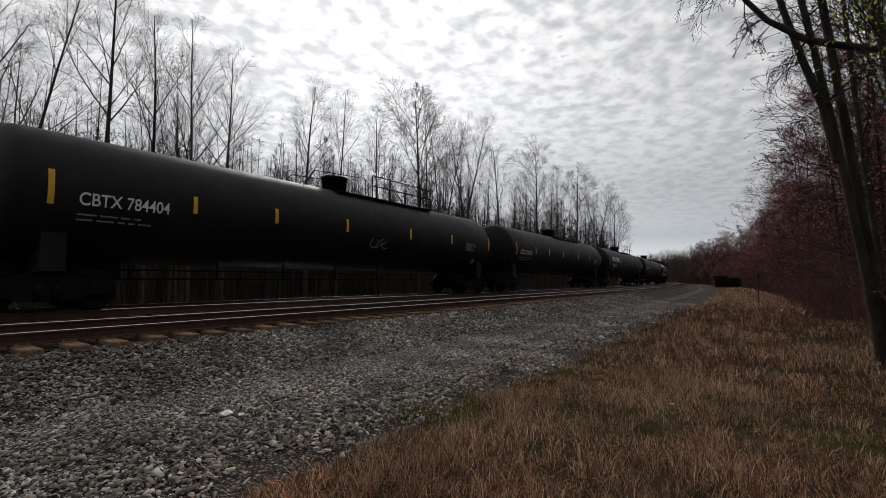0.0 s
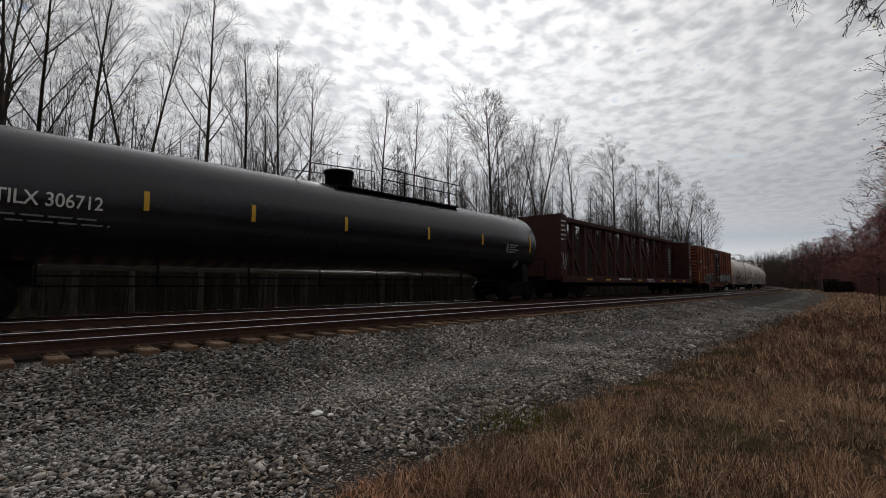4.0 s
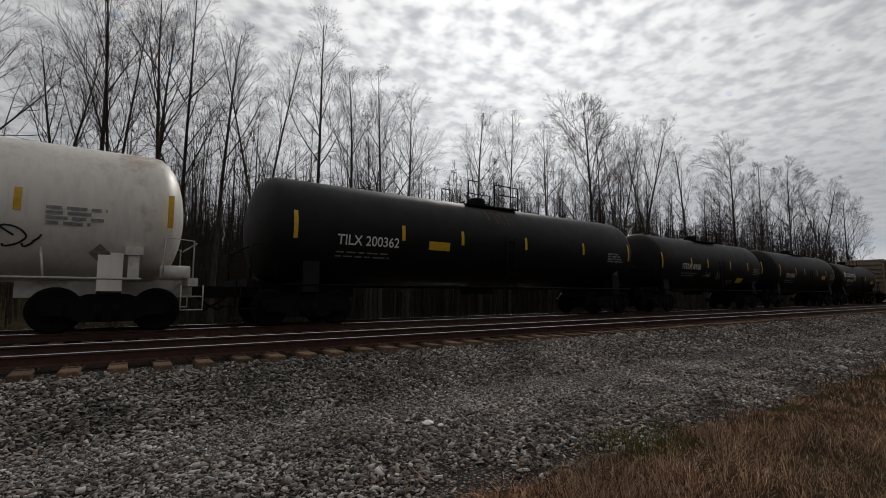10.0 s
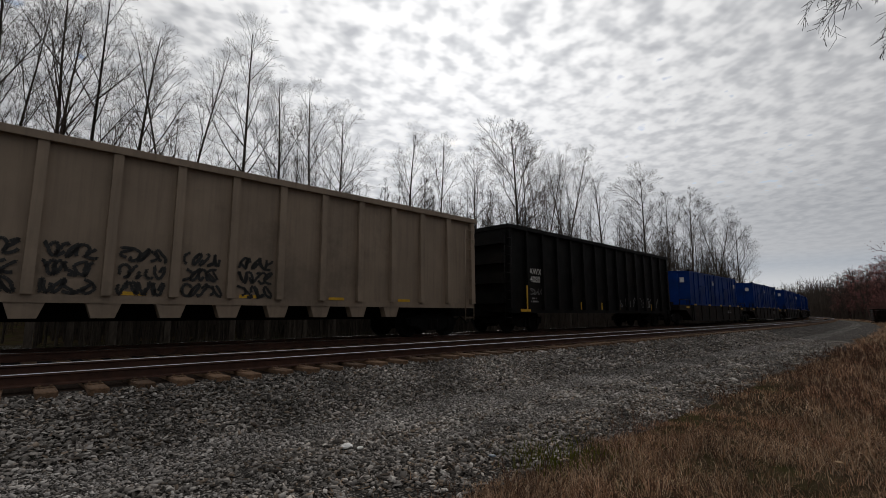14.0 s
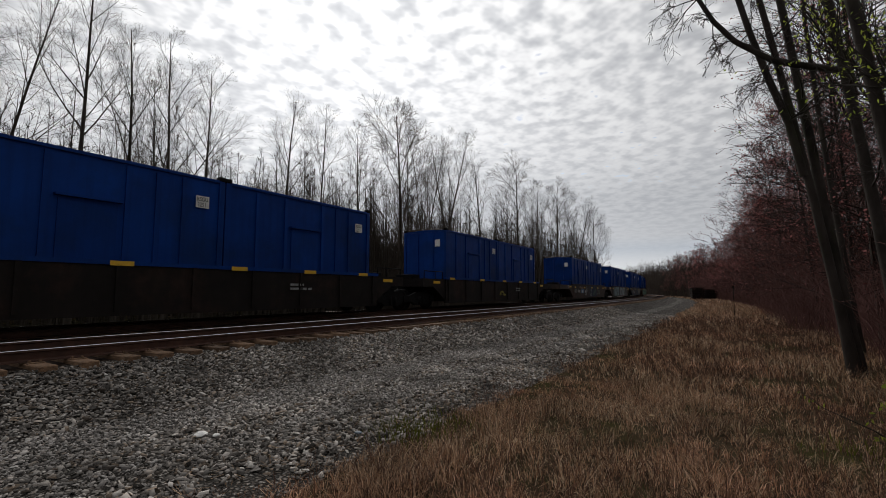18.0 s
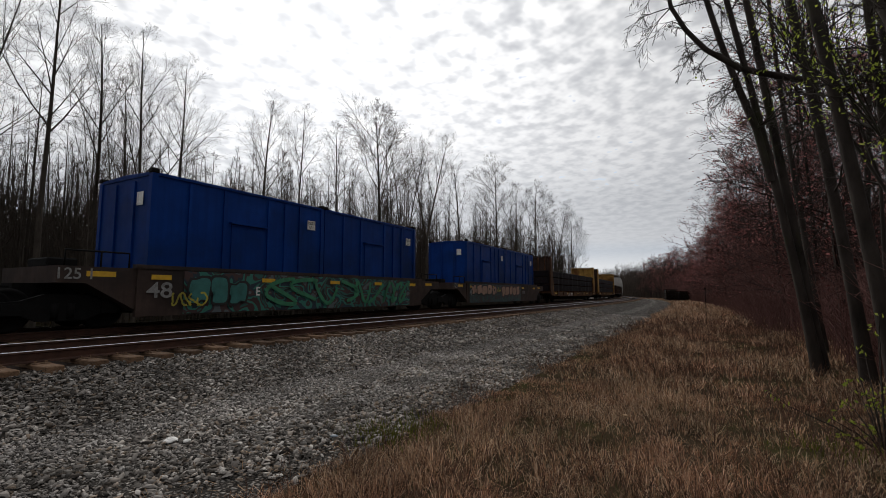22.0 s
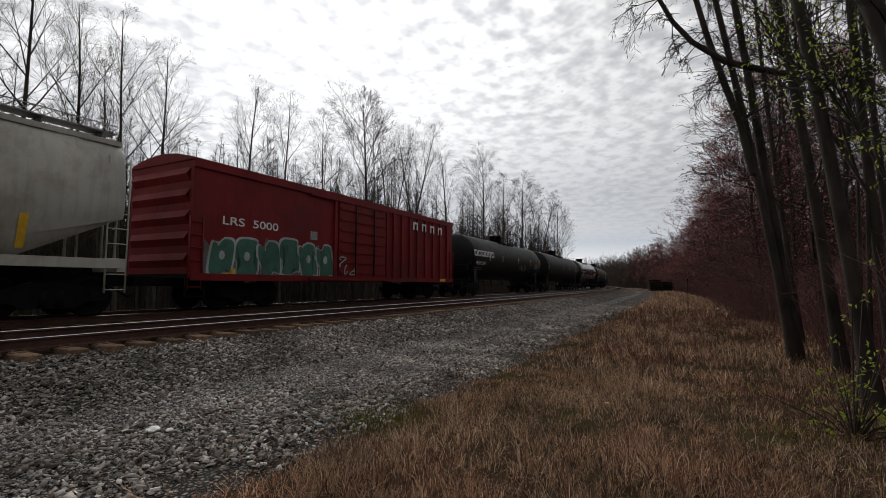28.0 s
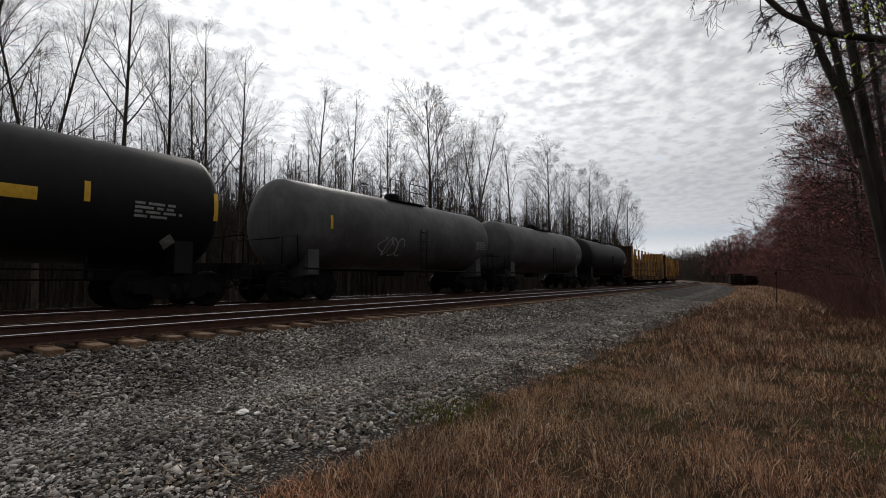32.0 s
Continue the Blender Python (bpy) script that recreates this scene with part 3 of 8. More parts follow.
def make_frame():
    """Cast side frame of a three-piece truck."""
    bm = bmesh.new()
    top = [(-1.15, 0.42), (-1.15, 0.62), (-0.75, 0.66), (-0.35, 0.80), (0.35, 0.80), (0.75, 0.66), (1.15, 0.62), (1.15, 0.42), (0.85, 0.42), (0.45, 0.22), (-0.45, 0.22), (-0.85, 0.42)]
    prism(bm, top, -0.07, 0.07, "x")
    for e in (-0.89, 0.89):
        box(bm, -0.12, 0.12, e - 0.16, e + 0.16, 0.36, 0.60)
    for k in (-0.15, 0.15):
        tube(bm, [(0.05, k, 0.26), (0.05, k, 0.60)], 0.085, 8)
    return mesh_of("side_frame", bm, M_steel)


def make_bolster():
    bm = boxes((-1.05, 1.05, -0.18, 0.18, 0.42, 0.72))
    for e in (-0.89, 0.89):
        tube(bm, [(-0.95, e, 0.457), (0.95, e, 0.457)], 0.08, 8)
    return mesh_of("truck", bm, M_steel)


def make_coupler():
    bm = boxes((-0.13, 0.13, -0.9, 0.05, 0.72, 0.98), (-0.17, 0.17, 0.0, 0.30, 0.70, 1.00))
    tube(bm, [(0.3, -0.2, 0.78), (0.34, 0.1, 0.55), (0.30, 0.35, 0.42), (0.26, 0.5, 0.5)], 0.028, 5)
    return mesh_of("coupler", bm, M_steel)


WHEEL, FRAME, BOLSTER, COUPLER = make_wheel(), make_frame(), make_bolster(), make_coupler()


def truck(car, y):
    t = part("truck", BOLSTER, None, car)
    t.location.y = y
    for sx in (-1, 1):
        f = part("side_frame", FRAME, None, t)
        f.location.x = sx * 1.0
        for e in (-0.89, 0.89):
            w = part("wheel", WHEEL, None, t)
            w.location = (sx * 0.7525, e, 0.458)
            w.rotation_euler.z = 0 if sx > 0 else math.pi
    return t


def ends(car, half, reach=0.0):
    for e in (-1, 1):
        c = part("coupler", COUPLER, None, car)
        c.location.y = e * (half - 0.25)
        c.rotation_euler.z = 0 if e > 0 else math.pi


def ladder(car, x, y0, y1, z0, z1, mat, step=0.36, name="ladder", rad=0.016):
    """A ladder in the plane x."""
    bm = bmesh.new()
    for y in (y0, y1):
        tube(bm, [(x, y, z0), (x, y, z1)], rad * 1.3, 5)
    z = z0 + 0.08
    while z < z1:
        tube(bm, [(x, y0, z), (x, y1, z)], rad, 5)
        z += step
    return part(name, bm, mat, car)


# ---- tank cars ----
def tank_car(spec, ln):
    """spec: style (gas, white, plain), paint, mark, label, extras."""
    style, mat, mark, label = spec["style"], spec["mat"], spec.get("mark"), spec["label"]
    rnd = random.Random(spec["seed"])
    car = holder("tank_car", label, "tank car", "cars of the freight train")
    half = ln / 2
    R, zc = spec.get("r", 1.49), spec.get("zc", 2.55)
    th = half - (0.75 if style != "gas" else 1.05)
    surf = round_side(R, zc)
    white = style == "white"
    steel = M_whitesteel if white else M_steel
    # shell with dished heads
    hd = R * (0.38 if style == "gas" else 0.46)
    out = [(-th + hd * (1 - math.cos(k / 7 * math.pi / 2)), max(0.03, R * math.sin(k / 7 * math.pi / 2))) for k in range(8)]
    mid = [((th - hd) * (k / 4 - 1), R) for k in range(1, 8)]
    outline = out + mid + [(-u, r) for u, r in out[::-1]]
    bm = bmesh.new()
    lathe(bm, outline, 40, "y", (0, 0, zc))
    tank = part("tank", bm, mat, car, spec.get("tank_label", ""))
    tb = half - 2.15 if ln > 16 else half - 1.9
    truck(car, -tb), truck(car, tb)
    ends(car, half)
    # stub sills, bolsters and saddles
    for e in (-1, 1):
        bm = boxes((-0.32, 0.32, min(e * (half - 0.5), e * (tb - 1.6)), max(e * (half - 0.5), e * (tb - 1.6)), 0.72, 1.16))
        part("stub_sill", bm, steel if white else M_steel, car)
        bm = bmesh.new()
        arc = [(-1.25, 0.86), (-0.3, 0.74), (0.3, 0.74), (1.25, 0.86)] + [(R * 1.01 * math.sin(a), zc - R * 1.01 * math.cos(a)) for a in (0.95, 0.6, 0.3, 0, -0.3, -0.6, -0.95)]
        prism(bm, arc, e * tb - 0.22, e * tb + 0.22, "y")
        part("saddle", bm, mat if not white else M_tankwhite, car)
        # end sill, steps and grab irons
        ye = e * (half - 0.62)
        bm = boxes((-1.45, 1.45, ye - 0.10, ye + 0.10, 0.98, 1.16))
        for sx in (-1.38, 1.38):
            for z in (0.45, 0.75):
                tube(bm, [(sx, ye - 0.22, z), (sx, ye + 0.22, z)], 0.016, 5)
            for dy in (-0.22, 0.22):
                tube(bm, [(sx, ye + dy, 0.45), (sx, ye + dy, 1.0)], 0.016, 5)
        part("end_platform", bm, steel, car)
        bm = bmesh.new()
        for sx in (-1.35, 1.35):
            tube(bm, [(sx, ye, 1.1), (sx, ye, 2.0), (sx * 0.99, ye - e * 0.55, 2.05), (sx, ye - e * 0.6, 1.15)], 0.02, 5)
        tube(bm, [(-1.3, ye + e * 0.05, 1.95), (1.3, ye + e * 0.05, 1.95)], 0.02, 5)
        part("hand_rail", bm, steel, car)
    if style == "gas":
        # round protective housing with its lid
        bm = lathe(bmesh.new(), [(zc + R - 0.15, 0.46), (zc + R + 0.44, 0.46), (zc + R + 0.44, 0.52), (zc + R + 0.52, 0.52), (zc + R + 0.55, 0.35)], 20, "z", (0, -0.1, 0))
        part("valve_housing", bm, M_tankblack, car)
        # long gangway along the top, with rails
        y0, y1 = (-0.7, 5.2) if ln > 21 else (-1.3, 2.0)
        bm = boxes((0.40, 0.86, y0, y1, zc + R - 0.15, zc + R - 0.11))
        y = y0
        while y < y1:
            box(bm, 0.42, 0.84, y - 0.025, y + 0.025, zc + R - 0.30, zc + R - 0.15)
            y += 1.0
        part("gangway", bm, M_steel, car)
        bm = bmesh.new()
        for z in (0.45, 0.85):
            tube(bm, [(0.86, y0 + 1.8, zc + R + z - 0.1), (0.86, y1, zc + R + z - 0.1)], 0.024, 5)
        y = y0 + 1.8
        while y <= y1 + 0.01:
            tube(bm, [(0.86, y, zc + R - 0.15), (0.86, y, zc + R + 0.76)], 0.024, 5)
            y += 1.05
        tube(bm, [(0.6, -2.2, zc + R - 0.35), (0.65, -1.6, zc + R + 0.45), (0.65, 0.9, zc + R + 0.62), (0.65, 0.95, zc + R)], 0.018, 5)
        tube(bm, [(-0.6, -2.2, zc + R - 0.35), (-0.65, -1.6, zc + R + 0.45), (-0.65, 0.9, zc + R + 0.62), (-0.65, 0.95, zc + R)], 0.018, 5)
        bar_parts("guard_rail", bm, M_steel, car)
        # brake rigging slung below
        bm = bmesh.new()
        for z, x in ((0.92, 0.9), (0.70, 0.7)):
            tube(bm, [(x, -tb + 1.3, z), (x, tb - 1.3, z)], 0.022, 5)
        y = -tb + 1.6
        while y < tb - 1.4:
            tube(bm, [(0.8, y, 0.68), (0.8, y, 1.25)], 0.03, 5)
            y += 2.2
        part("brake_rigging", bm, M_steel, car)
    elif white:
        # boxed platform with rails over the valves, ladder to it
        bm = boxes((-1.15, 1.15, -1.25, 1.25, zc + R - 0.16, zc + R - 0.06))
        for sx in (-1.15, 1.15):
            box(bm, sx - 0.02, sx + 0.02, -1.3, 1.3, zc + R - 0.28, zc + R + 0.02)
        part("platform", bm, M_whitesteel, car)
        bm = lathe(bmesh.new(), [(zc + R - 0.2, 0.5), (zc + R + 0.30, 0.5), (zc + R + 0.36, 0.42)], 18, "z")
        part("valve_housing", bm, M_whitesteel, car)
        bm = bmesh.new()
        for sx in (-1.15, 1.15):
            for sy in (-1.25, -0.42, 0.42, 1.25):
                tube(bm, [(sx, sy, zc + R - 0.1), (sx, sy, zc + R + 0.66)], 0.02, 5)
            for z in (0.32, 0.66):
                tube(bm, [(sx, -1.25, zc + R + z), (sx, 1.25, zc + R + z)], 0.02, 5)
        for sy in (-1.25, 1.25):
            tube(bm, [(-1.15, sy, zc + R + 0.66), (1.15, sy, zc + R + 0.66)], 0.02, 5)
        bar_parts("guard_rail", bm, M_whitesteel, car)
        bm = bmesh.new()
        for y in (-0.22, 0.22):
            tube(bm, [(1.3, y, zc + R - 0.15), (1.56, y, zc + 0.3), (1.58, y, 0.55)], 0.022, 5)
        z = 0.6
        while z < zc + R - 0.2:
            x = 1.57 if z < zc + 0.4 else 1.57 - (z - zc - 0.4) * 0.26
            tube(bm, [(x, -0.22, z), (x, 0.22, z)], 0.016, 5)
            z += 0.36
        part("ladder", bm, M_whitesteel, car, "white side ladder")
        bm = bmesh.new()
        for sx in (-1, 1):
            tube(bm, [(sx * 1.45, -half + 1.6, 1.12), (sx * 1.45, half - 1.6, 1.12)], 0.026, 5)
            y = -half + 2.2
            while y < half - 2.0:
                tube(bm, [(sx * 1.45, y, 1.12), (sx * 1.30, y - 0.08, zc - 0.85)], 0.024, 5)
                y += 2.3
        part("side_rail", bm, M_whitesteel, car)
        for e in (-1, 1):
            bm = boxes((1.22, 1.42, e * (half - 1.75) - 0.10, e * (half - 1.75) + 0.10, 1.10, 1.75), (1.05, 1.46, e * (half - 1.75) - 0.16, e * (half - 1.75) + 0.16, 1.62, 1.80))
            part("valve_stand", bm, M_whitesteel, car)
            bm = bmesh.new()
            tube(bm, [(1.0, e * (half - 0.95) - 0.3, 1.28), (1.0, e * (half - 0.95) + 0.3, 1.28)], 0.17, 10)
            part("brake_cylinder", bm, M_whitesteel, car)
    else:
        bm = lathe(bmesh.new(), [(zc + R - 0.2, 0.34), (zc + R + 0.22, 0.34), (zc + R + 0.28, 0.28)], 14, "z")
        part("manway", bm, M_steel, car)
        bm = boxes((-0.8, 0.8, -1.0, 1.35, zc + R - 0.13, zc + R - 0.09))
        part("platform", bm, M_steel, car)
        bm = bmesh.new()
        for sx in (-0.8, 0.8):
            for sy in (-1.0, 0.2, 1.35):
                tube(bm, [(sx, sy, zc + R - 0.1), (sx, sy, zc + R + 0.7)], 0.02, 5)
            tube(bm, [(sx, -1.0, zc + R + 0.7), (sx, -0.5, zc + R + 0.7)], 0.02, 5)
            for z in (0.35, 0.7):
                tube(bm, [(sx, 0.2, zc + R + z), (sx, 1.35, zc + R + z)], 0.02, 5)
        bar_parts("guard_rail", bm, M_steel, car)
        ladder(car, R + 0.04, 0.1, 0.5, 0.75, zc + 0.2, M_steel)
        bm = bmesh.new()
        tube(bm, [(1.4, -half + 1.4, 1.05), (1.4, half - 1.4, 1.05)], 0.03, 5)
        tube(bm, [(-1.4, -half + 1.4, 1.05), (-1.4, half - 1.4, 1.05)], 0.03, 5)
        part("side_rail", bm, M_steel, car)
        bm = boxes((-0.3, 0.3, -0.5, 0.5, 0.82, 1.15))
        part("outlet_skid", bm, M_steel, car)
    # yellow reflectors
    for y in spec.get("stripes", [-9.07, -6.13, -3.7, -0.8, 2.78, 5.91, 9.5]):
        h = 0.36 if abs(y) > th - 1.6 else 0.22
        plate(car, "reflector", M_yellow, [(y - 0.055, y + 0.055, zc + 0.04 - h, zc + 0.04 + h)], surf, 0.015)
    if mark:
        y, up = spec.get("mark_at", -8.6), spec.get("mark_up", -0.27)
        write(car, mark, spec.get("mark_h", 0.27), y, zc + up, surf, M_dletter if white else M_letter, wide=spec.get("mark_w", 0.82), end=spec.get("mark_to"))
        bars(car, y, zc + up - 0.22, 1.9, 2, surf, rnd, M_dull, h=0.035, gap=0.11)
    if spec.get("brand"):
        # maker's name as plain blocks
        y, w, z = spec["brand"]
        for i in range(6):
            a, b, h, t = y + i * w, y + i * w + w * 0.86, w * 0.66, w * 0.18
            q = t * 0.8
            plate(car, "name_block", M_letter, [(a, a + t, z + q, z + h - q), (b - t, b, z + q, z + h - q), (a + q * 0.5, b - q * 0.5, z + h - q, z + h), (a + q * 0.5, b - q * 0.5, z, z + q)], surf, 0.02)
        if spec.get("emblem"):
            bm = bmesh.new()
            for dy, dz, hw, hh in ((0.0, 0.30, 0.10, 0.13), (-0.17, 0.22, 0.07, 0.15), (0.17, 0.22, 0.07, 0.15), (0.0, 0.05, 0.16, 0.08)):
                ring = [(spec["emblem"] + dy + hw * math.cos(a), z + dz + hh * math.sin(a)) for a in (q * math.pi / 6 for q in range(12))]
                bm.faces.new([bm.verts.new((surf(c) + 0.02, b, c)) for b, c in ring])
            part("emblem", bm, M_letter, car)
    bars(car, th * 0.72, zc - 0.1, 1.1, 4, surf, rnd, M_dull, h=0.06, gap=0.1)
    if spec.get("placard"):
        pz = spec.get("placard_z", zc - 0.27)
        plate(car, "placard", M_yellow, [(spec["placard"], spec["placard"] + 0.78, pz - 0.13, pz + 0.13)], surf, 0.018, "yellow warning panel")
    bm = bmesh.new()
    y, z, s = th * 0.82, zc - 0.92, 0.19
    f = bm.faces.new([bm.verts.new((surf(c) + 0.06, b, c)) for b, c in ((y - s, z), (y, z - s), (y + s, z), (y, z + s))])
    part("diamond_placard", bm, M_dull, car)
    for i, (a, b, c, d, m) in enumerate(spec.get("tags", [])):
        scrawl(car, a * th, b * th, c, d, surf, spec["seed"] * 7 + i, m, n=max(3, int((b - a) * th / 0.28)), w=spec.get("tag_w", {}).get(i, 0.035))
    for a, b, c, d, m in spec.get("stains", []):
        run_stain(car, a, b, c, d, surf, m, int(a * 100) + int(d * 10))
    return car


# ---- box cars ----
def box_car(spec, ln):
    mat = spec["mat"]
    rnd = random.Random(spec["seed"])
    car = holder("boxcar", spec["label"], "boxcar", "cars of the freight train")
    half = ln / 2
    bh = spec["body"] / 2
    z0, z1, w = 0.92, spec["eave"], 1.48
    # shell: sides, floor; the ends and the roof are parts of their own
    part("side_wall", boxes((w - 0.06, w, -bh, bh, z0, z1)), mat, car)
    part("side_wall", boxes((-w, -w + 0.06, -bh, bh, z0, z1)), mat, car)
    part("floor_plate", boxes((-w + 0.06, w - 0.06, -bh, bh, z0, z0 + 0.12)), M_steel, car)
    for e in (-1, 1):
        bm = boxes((-w + 0.06, w - 0.06, min(e * bh, e * (bh - 0.06)), max(e * bh, e * (bh - 0.06)), z0 + 0.12, z1))
        n = spec.get("ribs", 9)
        for i in range(n):
            z = z0 + 0.2 + (z1 - z0 - 0.3) * (i + 0.5) / n
            hh = (z1 - z0) / n * 0.30
            y = e * bh
            v = [bm.verts.new(p) for p in ((-w + 0.12, y, z - hh), (w - 0.12, y, z - hh), (w - 0.2, y + e * 0.09, z), (-w + 0.2, y + e * 0.09, z), (-w + 0.12, y, z + hh), (w - 0.12, y, z + hh))]
            bm.faces.new((v[0], v[1], v[2], v[3]) if e < 0 else (v[3], v[2], v[1], v[0]))
            bm.faces.new((v[3], v[2], v[5], v[4]) if e < 0 else (v[4], v[5], v[2], v[3]))
        part("end_wall", bm, mat, car)
        ladder(car, w + 0.03, e * (bh - 0.12) - 0.2, e * (bh - 0.12) + 0.2, 0.6, z0 + 1.7, mat)
        bm = boxes((-0.35, 0.35, min(e * (half - 0.6), e * (bh - 2)), max(e * (half - 0.6), e * (bh - 2)), 0.7, z0))
        part("draft_sill", bm, M_steel, car)
        bm = bmesh.new()
        tube(bm, [(w, e * (bh - 0.15) - 0.28, z0), (w, e * (bh - 0.15) - 0.28, 0.42), (w, e * (bh - 0.15) + 0.28, 0.42), (w, e * (bh - 0.15) + 0.28, z0)], 0.02, 5)
        part("sill_step", bm, M_steel, car)
    bm = bmesh.new()
    rise = spec.get("rise", 0.14)
    prism(bm, [(-w - 0.05, z1), (w + 0.05, z1), (w + 0.05, z1 + 0.05), (w * 0.5, z1 + rise * 0.8), (0, z1 + rise), (-w * 0.5, z1 + rise * 0.8), (-w - 0.05, z1 + 0.05)], -bh - 0.04, bh + 0.04)
    y = -bh + 0.6
    while y < bh:
        prism(bm, [(-w, z1 + 0.06), (w, z1 + 0.06), (w * 0.5, z1 + rise * 0.8 + 0.03), (0, z1 + rise + 0.03), (-w * 0.5, z1 + rise * 0.8 + 0.03)], y - 0.03, y + 0.03)
        y += 1.1
    part("roof", bm, mat if not spec.get("roof") else spec["roof"], car)
    part("top_chord", boxes((w, w + 0.06, -bh, bh, z1 - 0.20, z1), (-w - 0.06, -w, -bh, bh, z1 - 0.20, z1)), mat, car)
    part("side_sill", boxes((w, w + 0.05, -bh, bh, z0 - 0.06, z0 + 0.14), (-w - 0.05, -w, -bh, bh, z0 - 0.06, z0 + 0.14)), mat, car)
    # deep sill under the doorway
    if spec.get("belly", True):
        bm = bmesh.new()
        prism(bm, [(-bh + 3.4, z0), (-bh + 4.6, z0 - 0.42), (bh - 4.6, z0 - 0.42), (bh - 3.4, z0)], w - 0.06, w, "x")
        part("fishbelly_sill", bm, mat, car)
    d0, d1 = spec["door"]
    for y in spec["posts"]:
        for sx in (-1, 1):
            bm = boxes((min(sx * w, sx * (w + 0.075)), max(sx * w, sx * (w + 0.075)), y - 0.075, y + 0.075, z0 + 0.14, z1 - 0.20))
            part("side_post", bm, mat, car)
    # door leaf with its bands and lock bars
    bm = boxes((w, w + 0.06, d0, d1, z0 + 0.12, z1 - 0.24))
    nb = 7
    for i in range(nb):
        z = z0 + 0.3 + (z1 - z0 - 0.8) * i / (nb - 1)
        box(bm, w + 0.06, w + 0.10, d0 + 0.08, d1 - 0.08, z - 0.05, z + 0.05)
    door = part("door", bm, spec.get("door_mat", mat), car, "sliding door with pressed bands")
    bm = bmesh.new()
    for f in spec.get("locks", (0.3, 0.7)):
        y = d0 + (d1 - d0) * f
        tube(bm, [(w + 0.13, y, z0 + 0.2), (w + 0.13, y, z1 - 0.3)], 0.03, 6)
    part("lock_bar", bm, M_steel, door)
    part("door_track", boxes((w, w + 0.14, d0 - 1.6, d1 + 0.3, z0 - 0.02, z0 + 0.08), (w, w + 0.10, d0 - 1.6, d1 + 0.3, z1 - 0.25, z1 - 0.18)), spec.get("door_mat", mat), car)
    truck(car, -bh + 2.3), truck(car, bh - 2.3)
    ends(car, half)
    s = flat_side(w)
    for y in spec.get("reflectors", []):
        plate(car, "reflector", M_yellow, [(y - 0.06, y + 0.06, z0 + 0.10, z0 + 0.55)], s, 0.012)
    return car, s, bh, z0, z1, w


def oxide_boxcar(ln):
    spec = dict(mat=M_boxbrown, seed=5, body=15.8, eave=4.34, label="rust-brown ribbed boxcar with graffiti along its lower side", door=(-1.55, 1.40), door_mat=M_doorbrown,
                posts=[-7.31, -6.14, -5.02, -3.87, -2.71, -1.67, 1.52, 2.48, 3.56, 4.67, 5.92, 7.1], ribs=10, reflectors=[-2.2, 2.2, 4.9], roof=M_hopgrey)
    car, s, bh, z0, z1, w = box_car(spec, ln)
    plate(car, "reflector", M_yellow, [(-bh + 0.02, -bh + 0.16, z0 + 0.12, z0 + 1.05)], s, 0.07, "long yellow corner reflector")
    plate(car, "number_panel", M_dletter, [(-7.05, -6.3, 2.70, 3.06)], s, 0.01)
    write(car, "NRI", 0.26, -6.98, 2.76, s, proud=0.02)
    write(car, "171441", 0.28, -6.9, 2.24, s, P_peach, 0.045, 2.5)
    plate(car, "data_panel", M_dletter, [(-5.95, -5.3, 1.18, 1.46)], s, 0.01)
    rnd = random.Random(8)
    bars(car, -5.9, 1.34, 0.5, 2, s, rnd, M_letter, h=0.06, gap=0.10)
    bars(car, -7.1, 1.0, 1.2, 1, s, rnd, M_dull)
    bars(car, -0.9, z0 + 2.9, 1.7, 2, s, rnd, M_letter, h=0.08, gap=0.16, proud=0.13)
    bars(car, -0.2, z0 + 1.75, 0.9, 1, s, rnd, M_letter, h=0.09, proud=0.13)
    blob_letters(car, -5.3, -2.0, z0 - 0.05, z0 + 0.95, s, 21, P_murk, P_white, None, 5, 0.06)
    scrawl(car, -5.1, -2.2, z0 + 0.1, z0 + 0.85, s, 22, P_black, 5, 0.04, 0.085)
    plate(car, "patch_panel", M_doorbrown, [(-3.7, -2.8, z0 + 0.42, z0 + 0.85)], s, 0.045)
    blob_letters(car, 1.1, 6.6, z0 - 0.05, z0 + 1.0, s, 33, P_white, P_black, None, 5, 0.085)
    scrawl(car, 1.4, 6.4, z0 + 0.1, z0 + 0.9, s, 34, P_black, 7, 0.05, 0.11)
    scrawl(car, -0.1, 0.9, z0 + 0.3, z0 + 0.7, s, 5, P_white, 3, 0.05, 0.13)
    return car


